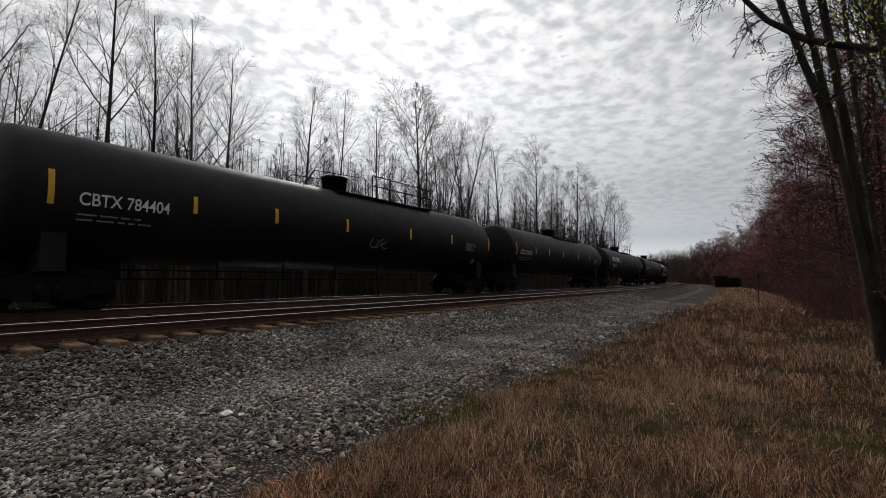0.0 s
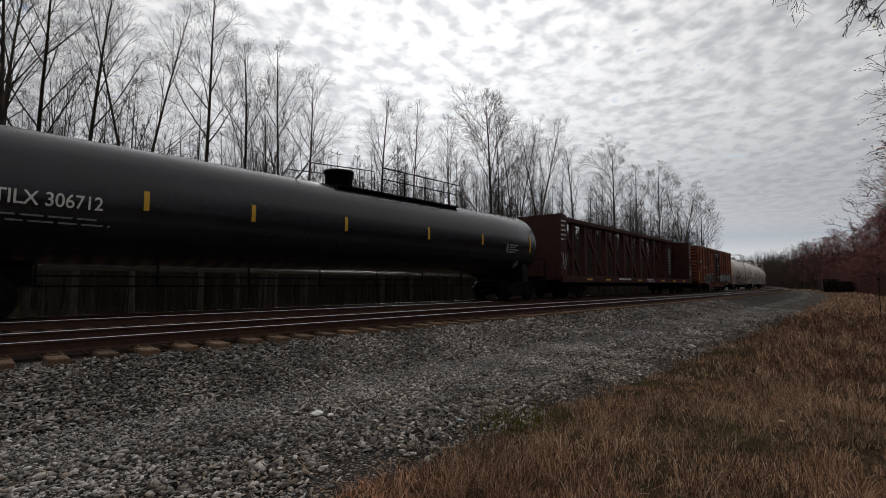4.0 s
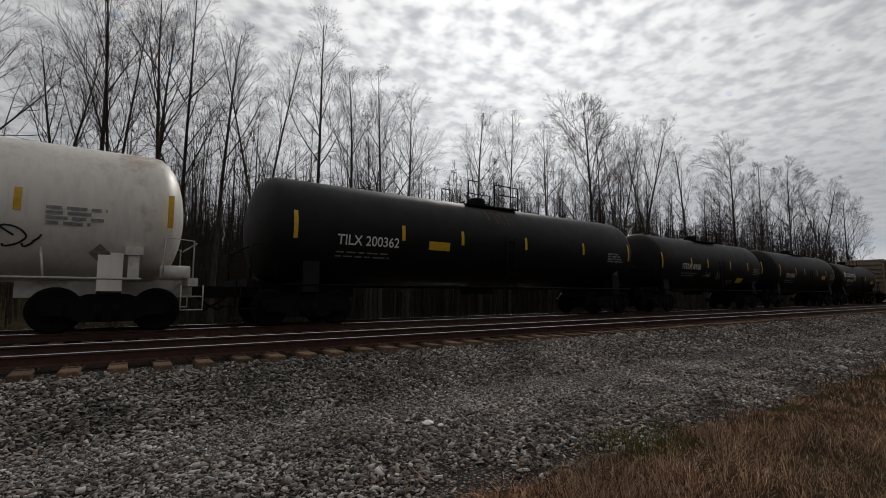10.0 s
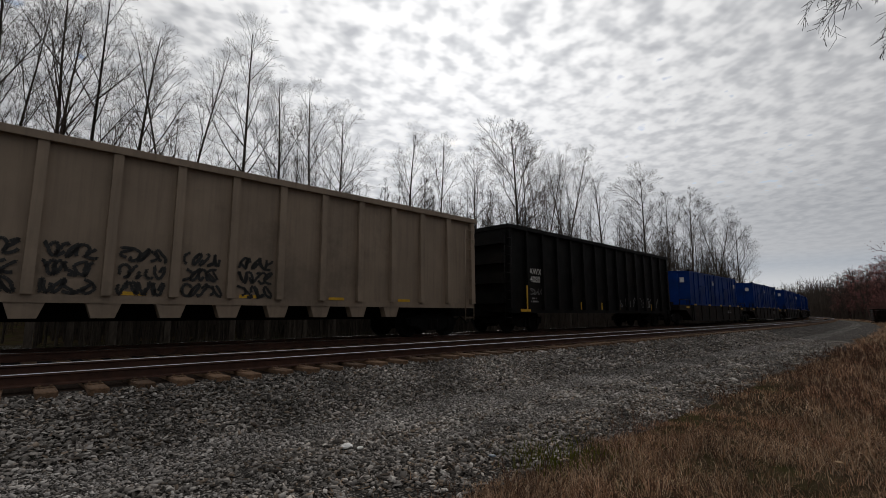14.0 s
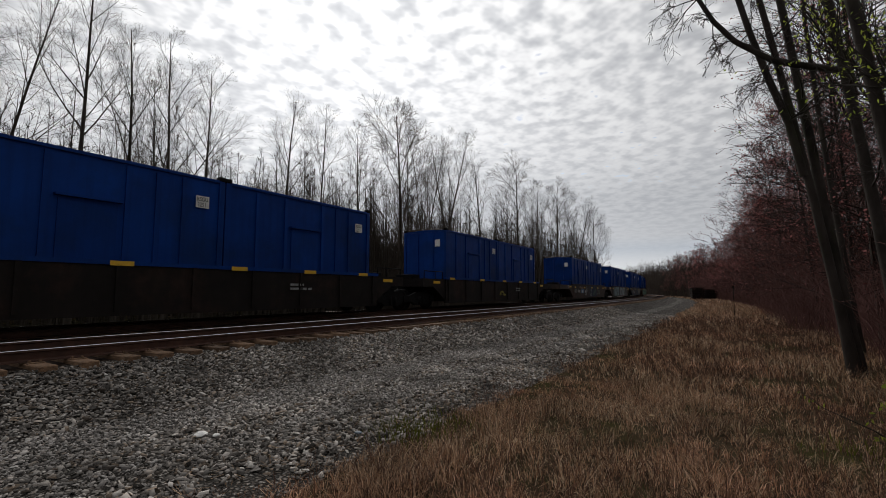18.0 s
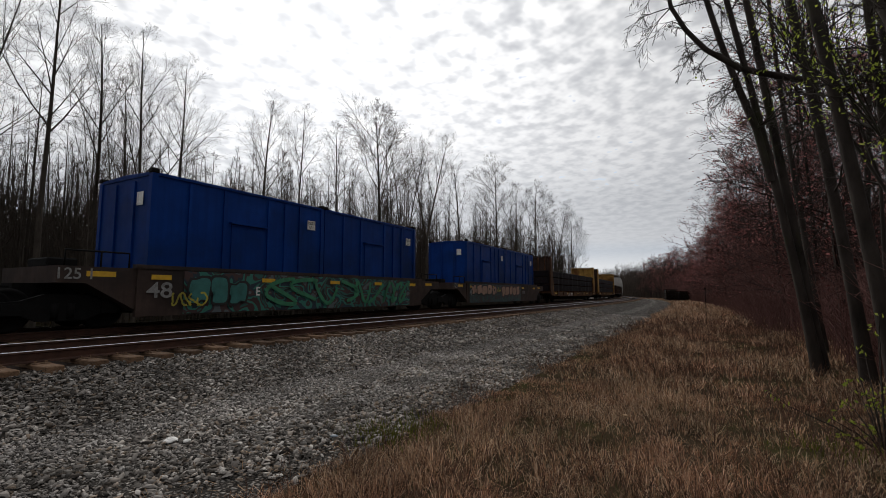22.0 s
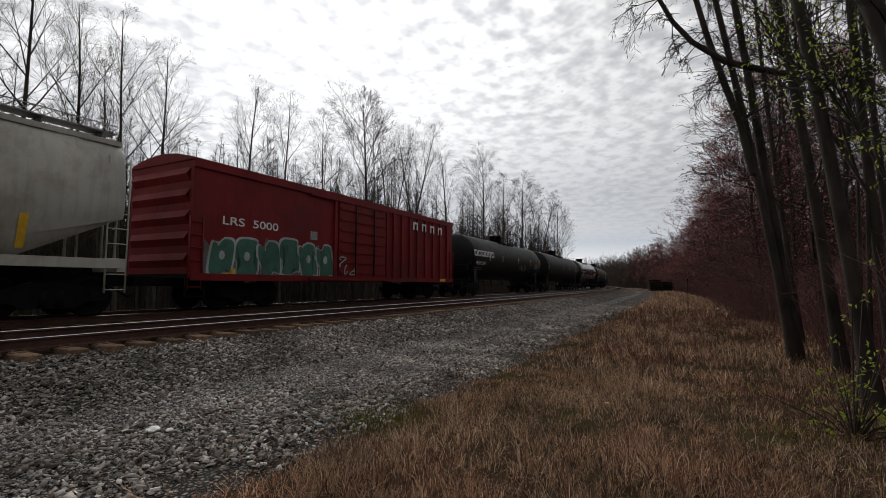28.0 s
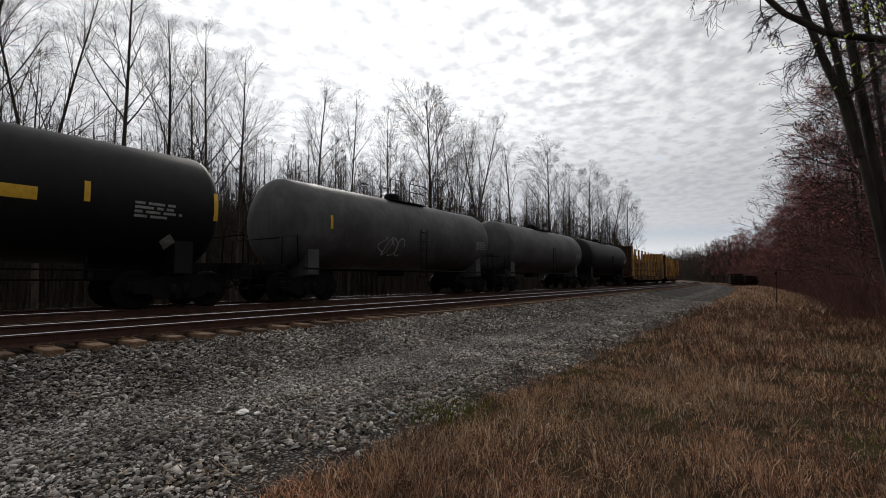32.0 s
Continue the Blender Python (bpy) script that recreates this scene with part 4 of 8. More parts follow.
def red_boxcar(ln):
    spec = dict(mat=M_boxred, seed=6, belly=False, body=15.8, eave=4.20, rise=0.30, label="dark red smooth-sided boxcar with green and silver graffiti", door=(-1.9, 1.2),
                posts=[1.9, 2.6, 3.3, 4.0, 4.8, 5.6, 6.4, 7.2, -2.1, 1.35], ribs=5, reflectors=[])
    car, s, bh, z0, z1, w = box_car(spec, ln)
    write(car, "LRS  5000", 0.24, -7.0, 2.50, s, wide=1.5)
    for i in range(4):
        y = 3.5 + i * 0.85
        rects = [(y, y + 0.12, 3.42, 3.80), (y + 0.32, y + 0.44, 3.42, 3.80), (y + 0.12, y + 0.32, 3.70, 3.80)]
        plate(car, "name_block", M_letter, rects, s, 0.09)
    plate(car, "data_panel", M_dull, [(-3.4, -3.05, 2.35, 2.65)], s, 0.01)
    plate(car, "reflector", M_yellow, [(-7.0, -6.0, z0 - 0.02, z0 + 0.30)], s, 0.02)
    plate(car, "reflector", M_yellow, [(6.4, 7.0, z0 - 0.02, z0 + 0.12)], s, 0.06)
    blob_letters(car, -7.4, -2.2, z0 - 0.02, z0 + 1.35, s, 44, P_sage, P_white, P_grey, 6, 0.02)
    scrawl(car, -1.9, -1.0, z0 + 0.2, z0 + 0.9, s, 8, P_white, 3, 0.05, 0.13)
    return car


# ---- gondolas ----
def gondola(spec, ln):
    mat = spec["mat"]
    rnd = random.Random(spec["seed"])
    car = holder(spec.get("name", "gondola_car"), spec["label"], "gondola", "cars of the freight train")
    half = ln / 2
    bh = half - spec.get("end", 0.75)
    z0, z1, w = spec["z0"], spec["z1"], 1.42
    t = 0.05
    part("side_wall", boxes((w - t, w, -bh, bh, z0, z1)), mat, car)
    part("side_wall", boxes((-w, -w + t, -bh, bh, z0, z1)), mat, car)
    part("floor_plate", boxes((-w + t, w - t, -bh, bh, z0, z0 + 0.1)), mat, car)
    for e in (-1, 1):
        bm = boxes((-w + t, w - t, min(e * bh, e * (bh - t)), max(e * bh, e * (bh - t)), z0 + 0.1, z1))
        part("end_wall", bm, mat, car)
        n = spec.get("end_ribs", 8)
        for i in range(n):
            z = z0 + 0.15 + (z1 - z0 - 0.25) * (i + 0.5) / n
            hh = (z1 - z0) / n * 0.24
            d = spec.get("rib_depth", 0.14)
            bm = boxes((-w + 0.05, w - 0.02, min(e * bh, e * (bh + d)), max(e * bh, e * (bh + d)), z - hh, z + hh))
            part("end_rib", bm, mat, car)
        ladder(car, w + 0.12, e * (bh - 0.1) - 0.42, e * (bh - 0.1) + 0.02, 0.55, z1 - 0.35, mat, rad=0.014)
        bm = boxes((-0.35, 0.35, min(e * (half - 0.5), e * (bh - 3)), max(e * (half - 0.5), e * (bh - 3)), 0.68, z0))
        part("draft_sill", bm, M_steel, car)
    bm = boxes((w - 0.1, w + 0.15, -bh - 0.06, bh + 0.06, z1 - 0.06, z1 + 0.10), (-w - 0.15, -w + 0.1, -bh - 0.06, bh + 0.06, z1 - 0.06, z1 + 0.10),
               (-w + 0.1, w - 0.1, -bh - 0.06, -bh + 0.16, z1 - 0.06, z1 + 0.10), (-w + 0.1, w - 0.1, bh - 0.16, bh + 0.06, z1 - 0.06, z1 + 0.10))
    part("top_chord", bm, mat, car)
    part("side_sill", boxes((w, w + 0.06, -bh, bh, z0 - 0.04, z0 + 0.12), (-w - 0.06, -w, -bh, bh, z0 - 0.04, z0 + 0.12)), mat, car)
    n = spec["posts"]
    for i in range(n):
        y = -bh + 0.12 + (2 * bh - 0.24) * i / (n - 1)
        for sx in (-1, 1):
            bm = bmesh.new()
            lo, hi = spec.get("post_depth", (0.16, 0.11))
            prism(bm, [(sx * w, z0 + 0.12), (sx * (w + lo), z0 + 0.12), (sx * (w + hi), z1 - 0.06), (sx * w, z1 - 0.06)], y - 0.09, y + 0.09)
            bmesh.ops.recalc_face_normals(bm, faces=bm.faces)
            part("side_post", bm, mat, car)
            if spec.get("chutes") and 0.14 < i / (n - 1) < 0.86:
                bm = bmesh.new()
                prism(bm, [(y - 0.30, z0 - 0.04), (y + 0.30, z0 - 0.04), (y + 0.20, z0 - 0.34), (y - 0.20, z0 - 0.34)], min(sx * (w - 0.2), sx * (w + 0.04)), max(sx * (w - 0.2), sx * (w + 0.04)), "x")
                part("side_bracket", bm, mat, car)
    if spec.get("chutes"):
        part("centre_sill", boxes((-0.45, 0.45, -bh + 2, bh - 2, z0 - 0.42, z0)), M_steel, car)
    truck(car, -bh + 1.7), truck(car, bh - 1.7)
    ends(car, half)
    s = flat_side(w)
    for i in range(spec.get("reflectors", 0)):
        y = -bh * 0.62 + 2 * bh * 0.62 * i / max(1, spec["reflectors"] - 1) + 0.5
        if spec.get("flat_reflect"):
            plate(car, "reflector", M_yellow, [(y - 0.25, y + 0.25, z0 + 0.14, z0 + 0.22)], s, 0.012)
        else:
            plate(car, "reflector", M_yellow, [(y - 0.05, y + 0.05, z0 + 0.14, z0 + 0.50)], s, 0.012)
    return car, s, bh, z0, z1, w


def tan_gondola(ln, seed):
    car, s, bh, z0, z1, w = gondola(dict(mat=M_tan, seed=seed, z0=1.02, z1=4.22, posts=17, chutes=True, end_ribs=7, reflectors=6, flat_reflect=True,
                                         label="tall tan ribbed waste gondola with black spray tags"), ln)
    if seed == 1:
        write(car, "SGVX", 0.24, -bh + 0.45, z0 + 2.2, s, M_dletter, wide=0.8)
        write(car, "3411", 0.24, -bh + 0.45, z0 + 1.85, s, M_dletter, wide=0.8)
    step = (2 * bh - 0.24) / 16
    rnd = random.Random(seed)
    if seed == 2:
        write(car, "RSGX", 0.25, -bh + 0.5, 3.02, s, M_dletter, wide=0.85)
        write(car, "4326", 0.25, -bh + 0.5, 2.62, s, M_dletter, wide=0.85)
        bars(car, -bh + 0.7, 1.22, 0.7, 2, s, rnd, M_dletter, h=0.05, gap=0.12)
    cells = range(4, 9) if seed == 1 else range(3, 10)
    for i in cells:
        y = -bh + 0.12 + step * i
        if seed == 1:
            scrawl(car, y + 0.25, y + step - 0.25, z0 + 0.3, z0 + 0.9, s, 100 + i, M_dletter, 3, 0.07)
        else:
            for k in range(1 if i == 3 else 2 if i == 4 else 3):
                scrawl(car, y + 0.22, y + step - 0.2, z0 + 0.15 + k * 0.36, z0 + 0.44 + k * 0.36, s, 200 + i * 3 + k, M_dletter, 5, 0.065)
    if seed == 1:
        bars(car, -bh + 0.4, z0 + 0.9, 0.7, 2, s, rnd, M_rust)
    return car


def black_gondola(ln):
    car, s, bh, z0, z1, w = gondola(dict(mat=M_gonblack, seed=3, z0=0.85, z1=4.35, posts=15, end_ribs=4, rib_depth=0.32, reflectors=6,
                                         end=1.3, label="high black steel gondola with white marks and small tags"), ln)
    write(car, "AWXX", 0.26, -bh + 1.5, z0 + 1.62, s)
    write(car, "4080", 0.26, -bh + 1.55, z0 + 1.28, s)
    rnd = random.Random(3)
    bars(car, -bh + 1.3, z0 + 0.55, 1.0, 2, s, rnd)
    scrawl(car, -bh + 1.3, -bh + 2.7, z0 + 0.75, z0 + 1.0, s, 71, M_dull, 5)
    plate(car, "reflector", M_yellow, [(-bh + 1.02, -bh + 1.12, z0 + 0.1, z0 + 1.1), (-bh + 0.6, -bh + 1.3, z0 + 0.02, z0 + 0.12)], s, 0.2)
    for i, y in enumerate((1.2, 2.2, 3.2, 4.1, 5.0, 6.0)):
        scrawl(car, y, y + 0.6, z0 + 0.3, z0 + 0.85, s, 300 + i, M_dull, 3, 0.03)
    return car


def low_gondola(ln):
    car, s, bh, z0, z1, w = gondola(dict(mat=M_gonrust, seed=4, z0=0.85, z1=2.18, posts=15, end_ribs=3, rib_depth=0.12, reflectors=5, end=0.7,
                                         label="low rusted black mill gondola with tagged side panels"), ln)
    for i in range(6):
        y = -bh + 0.5 + i * 1.35
        scrawl(car, y, y + 0.9, z0 + 0.2, z0 + 1.1, s, 400 + i, M_dull, 3, 0.04)
    return car


# ---- centre-beam flat car ----
def centre_beam(ln):
    car = holder("centerbeam_car", "empty maroon centre-beam flatcar with open diagonal braces", "flatcar", "cars of the freight train")
    half, bh = ln / 2, ln / 2 - 0.9
    part("deck", bevelled(boxes((-1.45, 1.45, -bh, bh, 0.98, 1.10)), 0.01), M_beam, car)
    for sx in (-1, 1):
        part("side_sill", boxes((min(sx * 1.40, sx * 1.50), max(sx * 1.40, sx * 1.50), -bh, bh, 0.86, 1.22)), M_beam, car)
    part("centre_sill", boxes((-0.3, 0.3, -bh, bh, 0.62, 0.98)), M_steel, car)
    part("top_beam", bevelled(boxes((-0.32, 0.32, -bh + 1.0, bh - 1.0, 4.36, 4.62)), 0.03, 2), M_beam, car)
    n = 7
    for i in range(n):
        y = -bh + 2.4 + (2 * bh - 4.8) * i / (n - 1)
        part("post", boxes((-0.16, 0.16, y - 0.16, y + 0.16, 1.1, 4.36)), M_beam, car)
        ym = y + (2 * bh - 4.8) / (n - 1) / 2
        if i < n - 1:
            part("slim_post", boxes((-0.10, 0.10, ym - 0.09, ym + 0.09, 1.1, 4.36)), M_beam, car)
            bm = bmesh.new()
            yb = y + (2 * bh - 4.8) / (n - 1) - 0.2
            prism(bm, [(y + 0.10, 4.36), (y + 0.40, 4.36), (yb + 0.12, 1.1), (yb - 0.16, 1.1)], -0.07, 0.07, "x")
            part("diagonal_brace", bm, M_beam, car)
            bm = bmesh.new()
            prism(bm, [(y - 0.4, 4.36), (y + 0.6, 4.36), (y + 0.16, 3.7), (y - 0.16, 3.7)], -0.05, 0.05, "x")
            part("gusset", bm, M_beam, car)
    rnd = random.Random(2)
    s = flat_side(1.45)
    for e in (-1, 1):
        y = e * (bh - 0.25)
        bm = boxes((-1.4, 1.4, y - 0.12, y + 0.12, 1.1, 4.45), (-1.45, -1.25, y - 0.35, y + 0.35, 1.1, 4.4), (1.25, 1.45, y - 0.35, y + 0.35, 1.1, 4.4))
        part("bulkhead", bm, M_beam, car)
        part("bulkhead_web", boxes((-0.06, 0.06, min(y, y - e * 2.0), max(y, y - e * 2.0), 1.1, 4.36)), M_beam, car)
        truck(car, e * (bh - 2.4))
        part("data_panel", boxes((0.06, 0.075, min(y - e * 0.6, y - e * 1.5), max(y - e * 0.6, y - e * 1.5), 1.5, 4.0)), M_dletter, car)
        bars(car, min(y - e * 0.7, y - e * 1.4), 3.8, 0.7, 16, flat_side(0.075), rnd, M_letter, h=0.06, gap=0.14)
        bars(car, y - 0.28, 4.0, 0.5, 5, s, rnd, M_letter, h=0.08, gap=0.24)
        scrawl(car, y - 0.3, y + 0.3, 1.5, 2.4, s, 12, P_white, 3)
    ends(car, half)
    s = flat_side(1.50)
    bars(car, -4.5, 1.02, 2.2, 1, s, rnd, M_letter, h=0.11)
    bars(car, 0.5, 1.08, 2.0, 2, s, rnd, M_letter, h=0.06, gap=0.12)
    for y in (-9, -6.5, -1.2, 3.6, 6.4, 9):
        plate(car, "reflector", M_yellow, [(y, y + 0.7, 0.98, 1.08)], s, 0.012)
    return car


# ---- well cars and their containers ----
def make_container():
    box_ = holder("waste_container", "bright blue twenty-foot steel waste container with pale number panels", "container", "blue containers on well cars")
    L, W, H = 3.03, 1.25, 3.40
    t = 0.05
    for b in ((W - t, W, -L, L, 0, H), (-W, -W + t, -L, L, 0, H)):
        part("side_wall", boxes(b), M_blue, box_)
    for b in ((-W + t, W - t, -L, -L + t, 0, H), (-W + t, W - t, L - t, L, 0, H)):
        part("end_wall", boxes(b), M_blue, box_)
    part("floor_plate", boxes((-W + t, W - t, -L + t, L - t, 0, 0.1)), M_blue, box_)
    bm = bmesh.new()
    prism(bm, [(-W - 0.05, H), (W + 0.05, H), (W + 0.05, H + 0.07), (0, H + 0.12), (-W - 0.05, H + 0.07)], -L - 0.03, L + 0.03)
    part("lid", bm, M_blue, box_)
    for sx in (-1, 1):
        for sy in (-1, 1):
            x, y = sx * (W - 0.02), sy * (L - 0.04)
            part("corner_post", boxes((x - 0.07, x + 0.07, y - 0.08, y + 0.08, 0, H)), M_blue, box_)
            part("corner_casting", bevelled(boxes((x - 0.09, x + 0.09, y - 0.1, y + 0.1, H + 0.05, H + 0.17)), 0.02), M_steel, box_)
    for y in (-2.0, -0.95, 0.62, 1.3, 1.95):
        for sx in (-1, 1):
            part("side_rib", boxes((min(sx * W, sx * (W + 0.045)), max(sx * W, sx * (W + 0.045)), y - 0.06, y + 0.06, 0.1, H - 0.05)), M_blue, box_)
    for x in (-0.45, 0.45):
        for sy in (-1, 1):
            part("end_rib", boxes((x - 0.06, x + 0.06, min(sy * L, sy * (L + 0.05)), max(sy * L, sy * (L + 0.05)), 0.1, H - 0.1)), M_blue, box_)
    # hatch with a hooded lintel
    door = part("hatch", boxes((W, W + 0.03, -0.72, 0.42, 0.15, H - 0.98)), M_blue, box_)
    part("hatch_hood", boxes((W, W + 0.13, -0.80, 0.50, H - 0.98, H - 0.93)), M_blue, door)
    plate(box_, "number_panel", M_letter, [(2.25, 2.62, H - 0.78, H - 0.46)], flat_side(W), 0.05, "pale number panel")
    write(box_, "RSGU", 0.11, 2.27, H - 0.60, flat_side(W), M_dletter, 0.056, 0.8)
    write(box_, "3251", 0.11, 2.29, H - 0.75, flat_side(W), M_dletter, 0.056, 0.8)
    bm = bmesh.new()
    for a, b, c in ((0.62, -L - 0.03, H - 0.75),):
        v = [bm.verts.new(p) for p in ((a, b, c), (a + 0.3, b, c), (a + 0.3, b, c + 0.35), (a, b, c + 0.35))]
        bm.faces.new(v)
    part("number_panel", bm, M_letter, box_)
    return box_


def well_car(reach, i):
    plain = i < 5
    mat = (M_wellplain, M_wellplain, M_wellplain, M_wellplain, M_wellplain, M_well, M_well, M_wellblue, M_well, M_well)[i]
    label = "dark brown well car with yellow reflectors along its sill" if plain else "brown well car whose side is covered in faded graffiti"
    car = holder("well_car", label, "well car", "cars of the freight train")
    w = 1.46
    zt = 1.42
    for sx in (-1, 1):
        x0, x1 = min(sx * (w - 0.12), sx * w), max(sx * (w - 0.12), sx * w)
        part("side_girder", boxes((x0, x1, -6.45, 6.45, 0.26, zt)), mat, car)
        part("top_rail", boxes((x0 - 0.02, x1 + 0.03, -6.5, 6.5, zt, zt + 0.10)), M_blue if plain else mat, car)
        for k in range(8 if plain else 0):
            y = -6.2 + 12.4 * k / 7
            part("girder_rib", boxes((min(sx * w, sx * (w + 0.05)), max(sx * w, sx * (w + 0.05)), y - 0.05, y + 0.05, 0.36, zt)), mat, car)
    part("well_floor", boxes((-w + 0.12, w - 0.12, -6.3, 6.3, 0.34, 0.44)), M_steel, car)
    for e in (-1, 1):
        half = reach[0] if e < 0 else reach[1]
        a, b = sorted((e * 6.45, e * (half - 0.75)))
        part("end_deck", boxes((-1.4, 1.4, a, b, 1.05, zt)), mat, car)
        bm = bmesh.new()
        prism(bm, [(e * 6.4, 0.4), (e * 7.5, 1.05), (e * 6.4, 1.05)], -1.4, 1.4, "x")
        bmesh.ops.recalc_face_normals(bm, faces=bm.faces)
        part("end_slope", bm, mat, car)
        bm = bmesh.new()
        tube(bm, [(1.35, e * 6.6, zt), (1.35, e * 6.6, zt + 0.35), (1.35, e * (half - 0.9), zt + 0.35), (1.35, e * (half - 0.9), zt)], 0.025, 5)
        tube(bm, [(1.35, e * 7.2, zt), (1.35, e * 7.2, zt + 0.35)], 0.02, 5)
        part("hand_rail", bm, M_steel, car)
        tr = truck(car, e * (half - 1.05))
        part("brake_gear", bevelled(boxes((-0.5, 0.5, e * 7.6 - 0.3, e * 7.6 + 0.3, zt, zt + 0.22)), 0.03), M_steel, car)
    part("draft_sill", boxes((-0.3, 0.3, -reach[0] + 0.4, -6.4, 0.7, 1.05), (-0.3, 0.3, 6.4, reach[1] - 0.4, 0.7, 1.05)), M_steel, car)
    for e in (-1, 1):
        c = part("coupler", COUPLER, None, car)
        c.location.y = e * (reach[(e + 1) // 2] - 0.25)
        c.rotation_euler.z = 0 if e > 0 else math.pi
    s = flat_side(w + 0.02)
    rnd = random.Random(40 + i)
    for y in (-5.9, -2.6, 0.4, 3.0, 5.6):
        zz = (zt - 0.02, zt + 0.09) if plain else (1.16, 1.28)
        plate(car, "reflector", M_yellow, [(y - 0.25, y + 0.25, *zz)], s, 0.03)
    plate(car, "reflector", M_yellow, [(6.9, 7.5, 1.2, 1.32), (-7.5, -6.9, 1.2, 1.32)], flat_side(1.4), 0.012)
    if not plain:
        if i == 6:
            write(car, "48", 0.38, -7.3, 0.72, flat_side(1.4), M_dull, 0.03, 1.2)
        else:
            write(car, "48", 0.38, -6.25, 0.72, s, M_dull, 0.03, 1.2)
            bars(car, -5.2, 1.0, 0.5, 3, s, rnd, M_dull, h=0.05, gap=0.09, proud=0.03)
    if i == 5:
        plate(car, "faded_panel", M_wellblue, [(-1.3, 2.6, 0.36, 1.38)], s, 0.004)
        plate(car, "number_panel", P_sky, [(-3.93, -2.81, 0.70, 1.05)], s, 0.032)
        write(car, "ITFX", 0.25, -4.95, 0.74, s, M_letter, 0.04, 0.9)
        write(car, "4857", 0.25, -3.79, 0.75, s, M_letter, 0.045, 0.9)
        write(car, "B", 0.25, -2.43, 0.72, s, M_letter, 0.04, 0.8)
        scrawl(car, -4.53, -3.05, 1.14, 1.32, s, 61, P_peach, 5, 0.035, 0.05)
        scrawl(car, -2.6, -1.3, 0.45, 1.35, s, 62, P_white, 2, 0.035, 0.05)
        bm = bmesh.new()
        path = [(-0.2, 1.02), (-0.7, 0.68), (-0.08, 0.40), (0.33, 0.68), (0.15, 1.02), (-0.1, 0.95), (-0.08, 0.40)]
        for (ya, za), (yb, zb) in zip(path, path[1:]):
            d = Vector((yb - ya, zb - za)).normalized() * 0.018
            bm.faces.new([bm.verts.new((w + 0.07, *q)) for q in ((ya - d.y, za + d.x), (ya + d.y, za - d.x), (yb + d.y, zb - d.x), (yb - d.y, zb + d.x))])
        part("graffiti_tag", bm, P_white, car)
        scrawl(car, 0.9, 2.2, 0.5, 1.1, s, 63, P_green, 4, 0.035, 0.05)
        scrawl(car, 2.6, 3.6, 0.55, 1.25, s, 64, P_mint, 2, 0.035, 0.05)
    elif i == 6:
        plate(car, "graffiti_ground", P_black, [(-6.3, 5.0, 0.30, 1.40)], s, 0.004)
        fat_word(car, "AGREE", -5.5, -1.78, 0.34, 1.42, s, P_silver, P_black, 0.04)
        fat_word(car, "SONER", -0.95, 3.03, 0.36, 1.40, s, P_silver, P_pink, 0.04)
        dots = random.Random(6)
        for ya, yb, k in ((-6.25, -5.55, 46), (-1.75, -0.95, 46), (3.05, 4.95, 70)):
            bm = bmesh.new()
            for _ in range(k):
                y, z, q = dots.uniform(ya, yb), dots.uniform(0.45, 1.34), dots.uniform(0.008, 0.018)
                bm.faces.new([bm.verts.new((w + 0.062, y + q * math.cos(a), z + q * math.sin(a))) for a in (0, 1.05, 2.1, 3.14, 4.19, 5.24)])
            tagged(part("spray_dots", bm, P_white, car), kind="stuff")
    elif i == 7:
        plate(car, "faded_panel", M_wellblue, [(-3.9, 1.6, 0.36, 0.95)], s, 0.004)
        write(car, "D", 0.24, -3.05, 0.78, s, M_letter, 0.04, 0.9)
        for z in (0.55, 0.8, 1.1):
            scrawl(car, -4.9, -3.7, z, z + 0.22, s, int(z * 100), P_white, 5, 0.03, 0.05)
        scrawl(car, -2.4, -0.9, 0.95, 1.3, s, 66, P_white, 5, 0.035, 0.05)
        blob_letters(car, 1.77, 6.1, 0.40, 1.32, s, 67, P_grey, P_black, None, 7, 0.035)
    elif i == 8:
        plate(car, "graffiti_ground", P_patch, [(-5.3, 5.4, 0.30, 1.40)], s, 0.004)
        blob_letters(car, -5.2, -3.4, 0.45, 1.30, s, 68, P_teal, P_black, None, 3, 0.05)
        for y0, y1, q in ((-2.6, 0.4, 11), (0.8, 3.2, 12), (3.4, 5.2, 13)):
            scrawl(car, y0, y1, 0.45, 1.3, s, q, P_green, 3, 0.13, 0.05)
        write(car, "E", 0.26, -3.11, 0.76, s, M_letter, 0.075, 0.9)
        scrawl(car, -5.6, -4.7, 0.5, 0.85, s, 98, P_yel, 4, 0.05, 0.06)
    elif i == 9:
        plate(car, "graffiti_ground", P_murk, [(-6.2, 2.6, 0.28, 1.40)], s, 0.004)
        blob_letters(car, -6.0, -2.2, 0.66, 1.42, s, 69, P_peach, P_black, None, 5, 0.035)
        blob_letters(car, -1.3, 2.2, 0.62, 1.40, s, 89, P_peach, P_maroon, None, 5, 0.035)
        scrawl(car, -2.05, -1.45, 0.95, 1.2, s, 99, P_yel, 3, 0.05, 0.05)
        write(car, "ITFX", 0.20, 2.76, 0.81, s, M_dull, 0.06, 0.9)
    if not plain:
        write(car, "125 1", 0.24, -8.1, 1.14, flat_side(1.4), M_dull)
    else:
        bars(car, 2.2, 1.0, 1.0, 2, s, rnd, M_dull, proud=0.03)
        if i == 4:
            scrawl(car, -0.3, 0.5, 0.6, 0.85, s, 15, P_yel, 3, 0.03, 0.05)
    return car


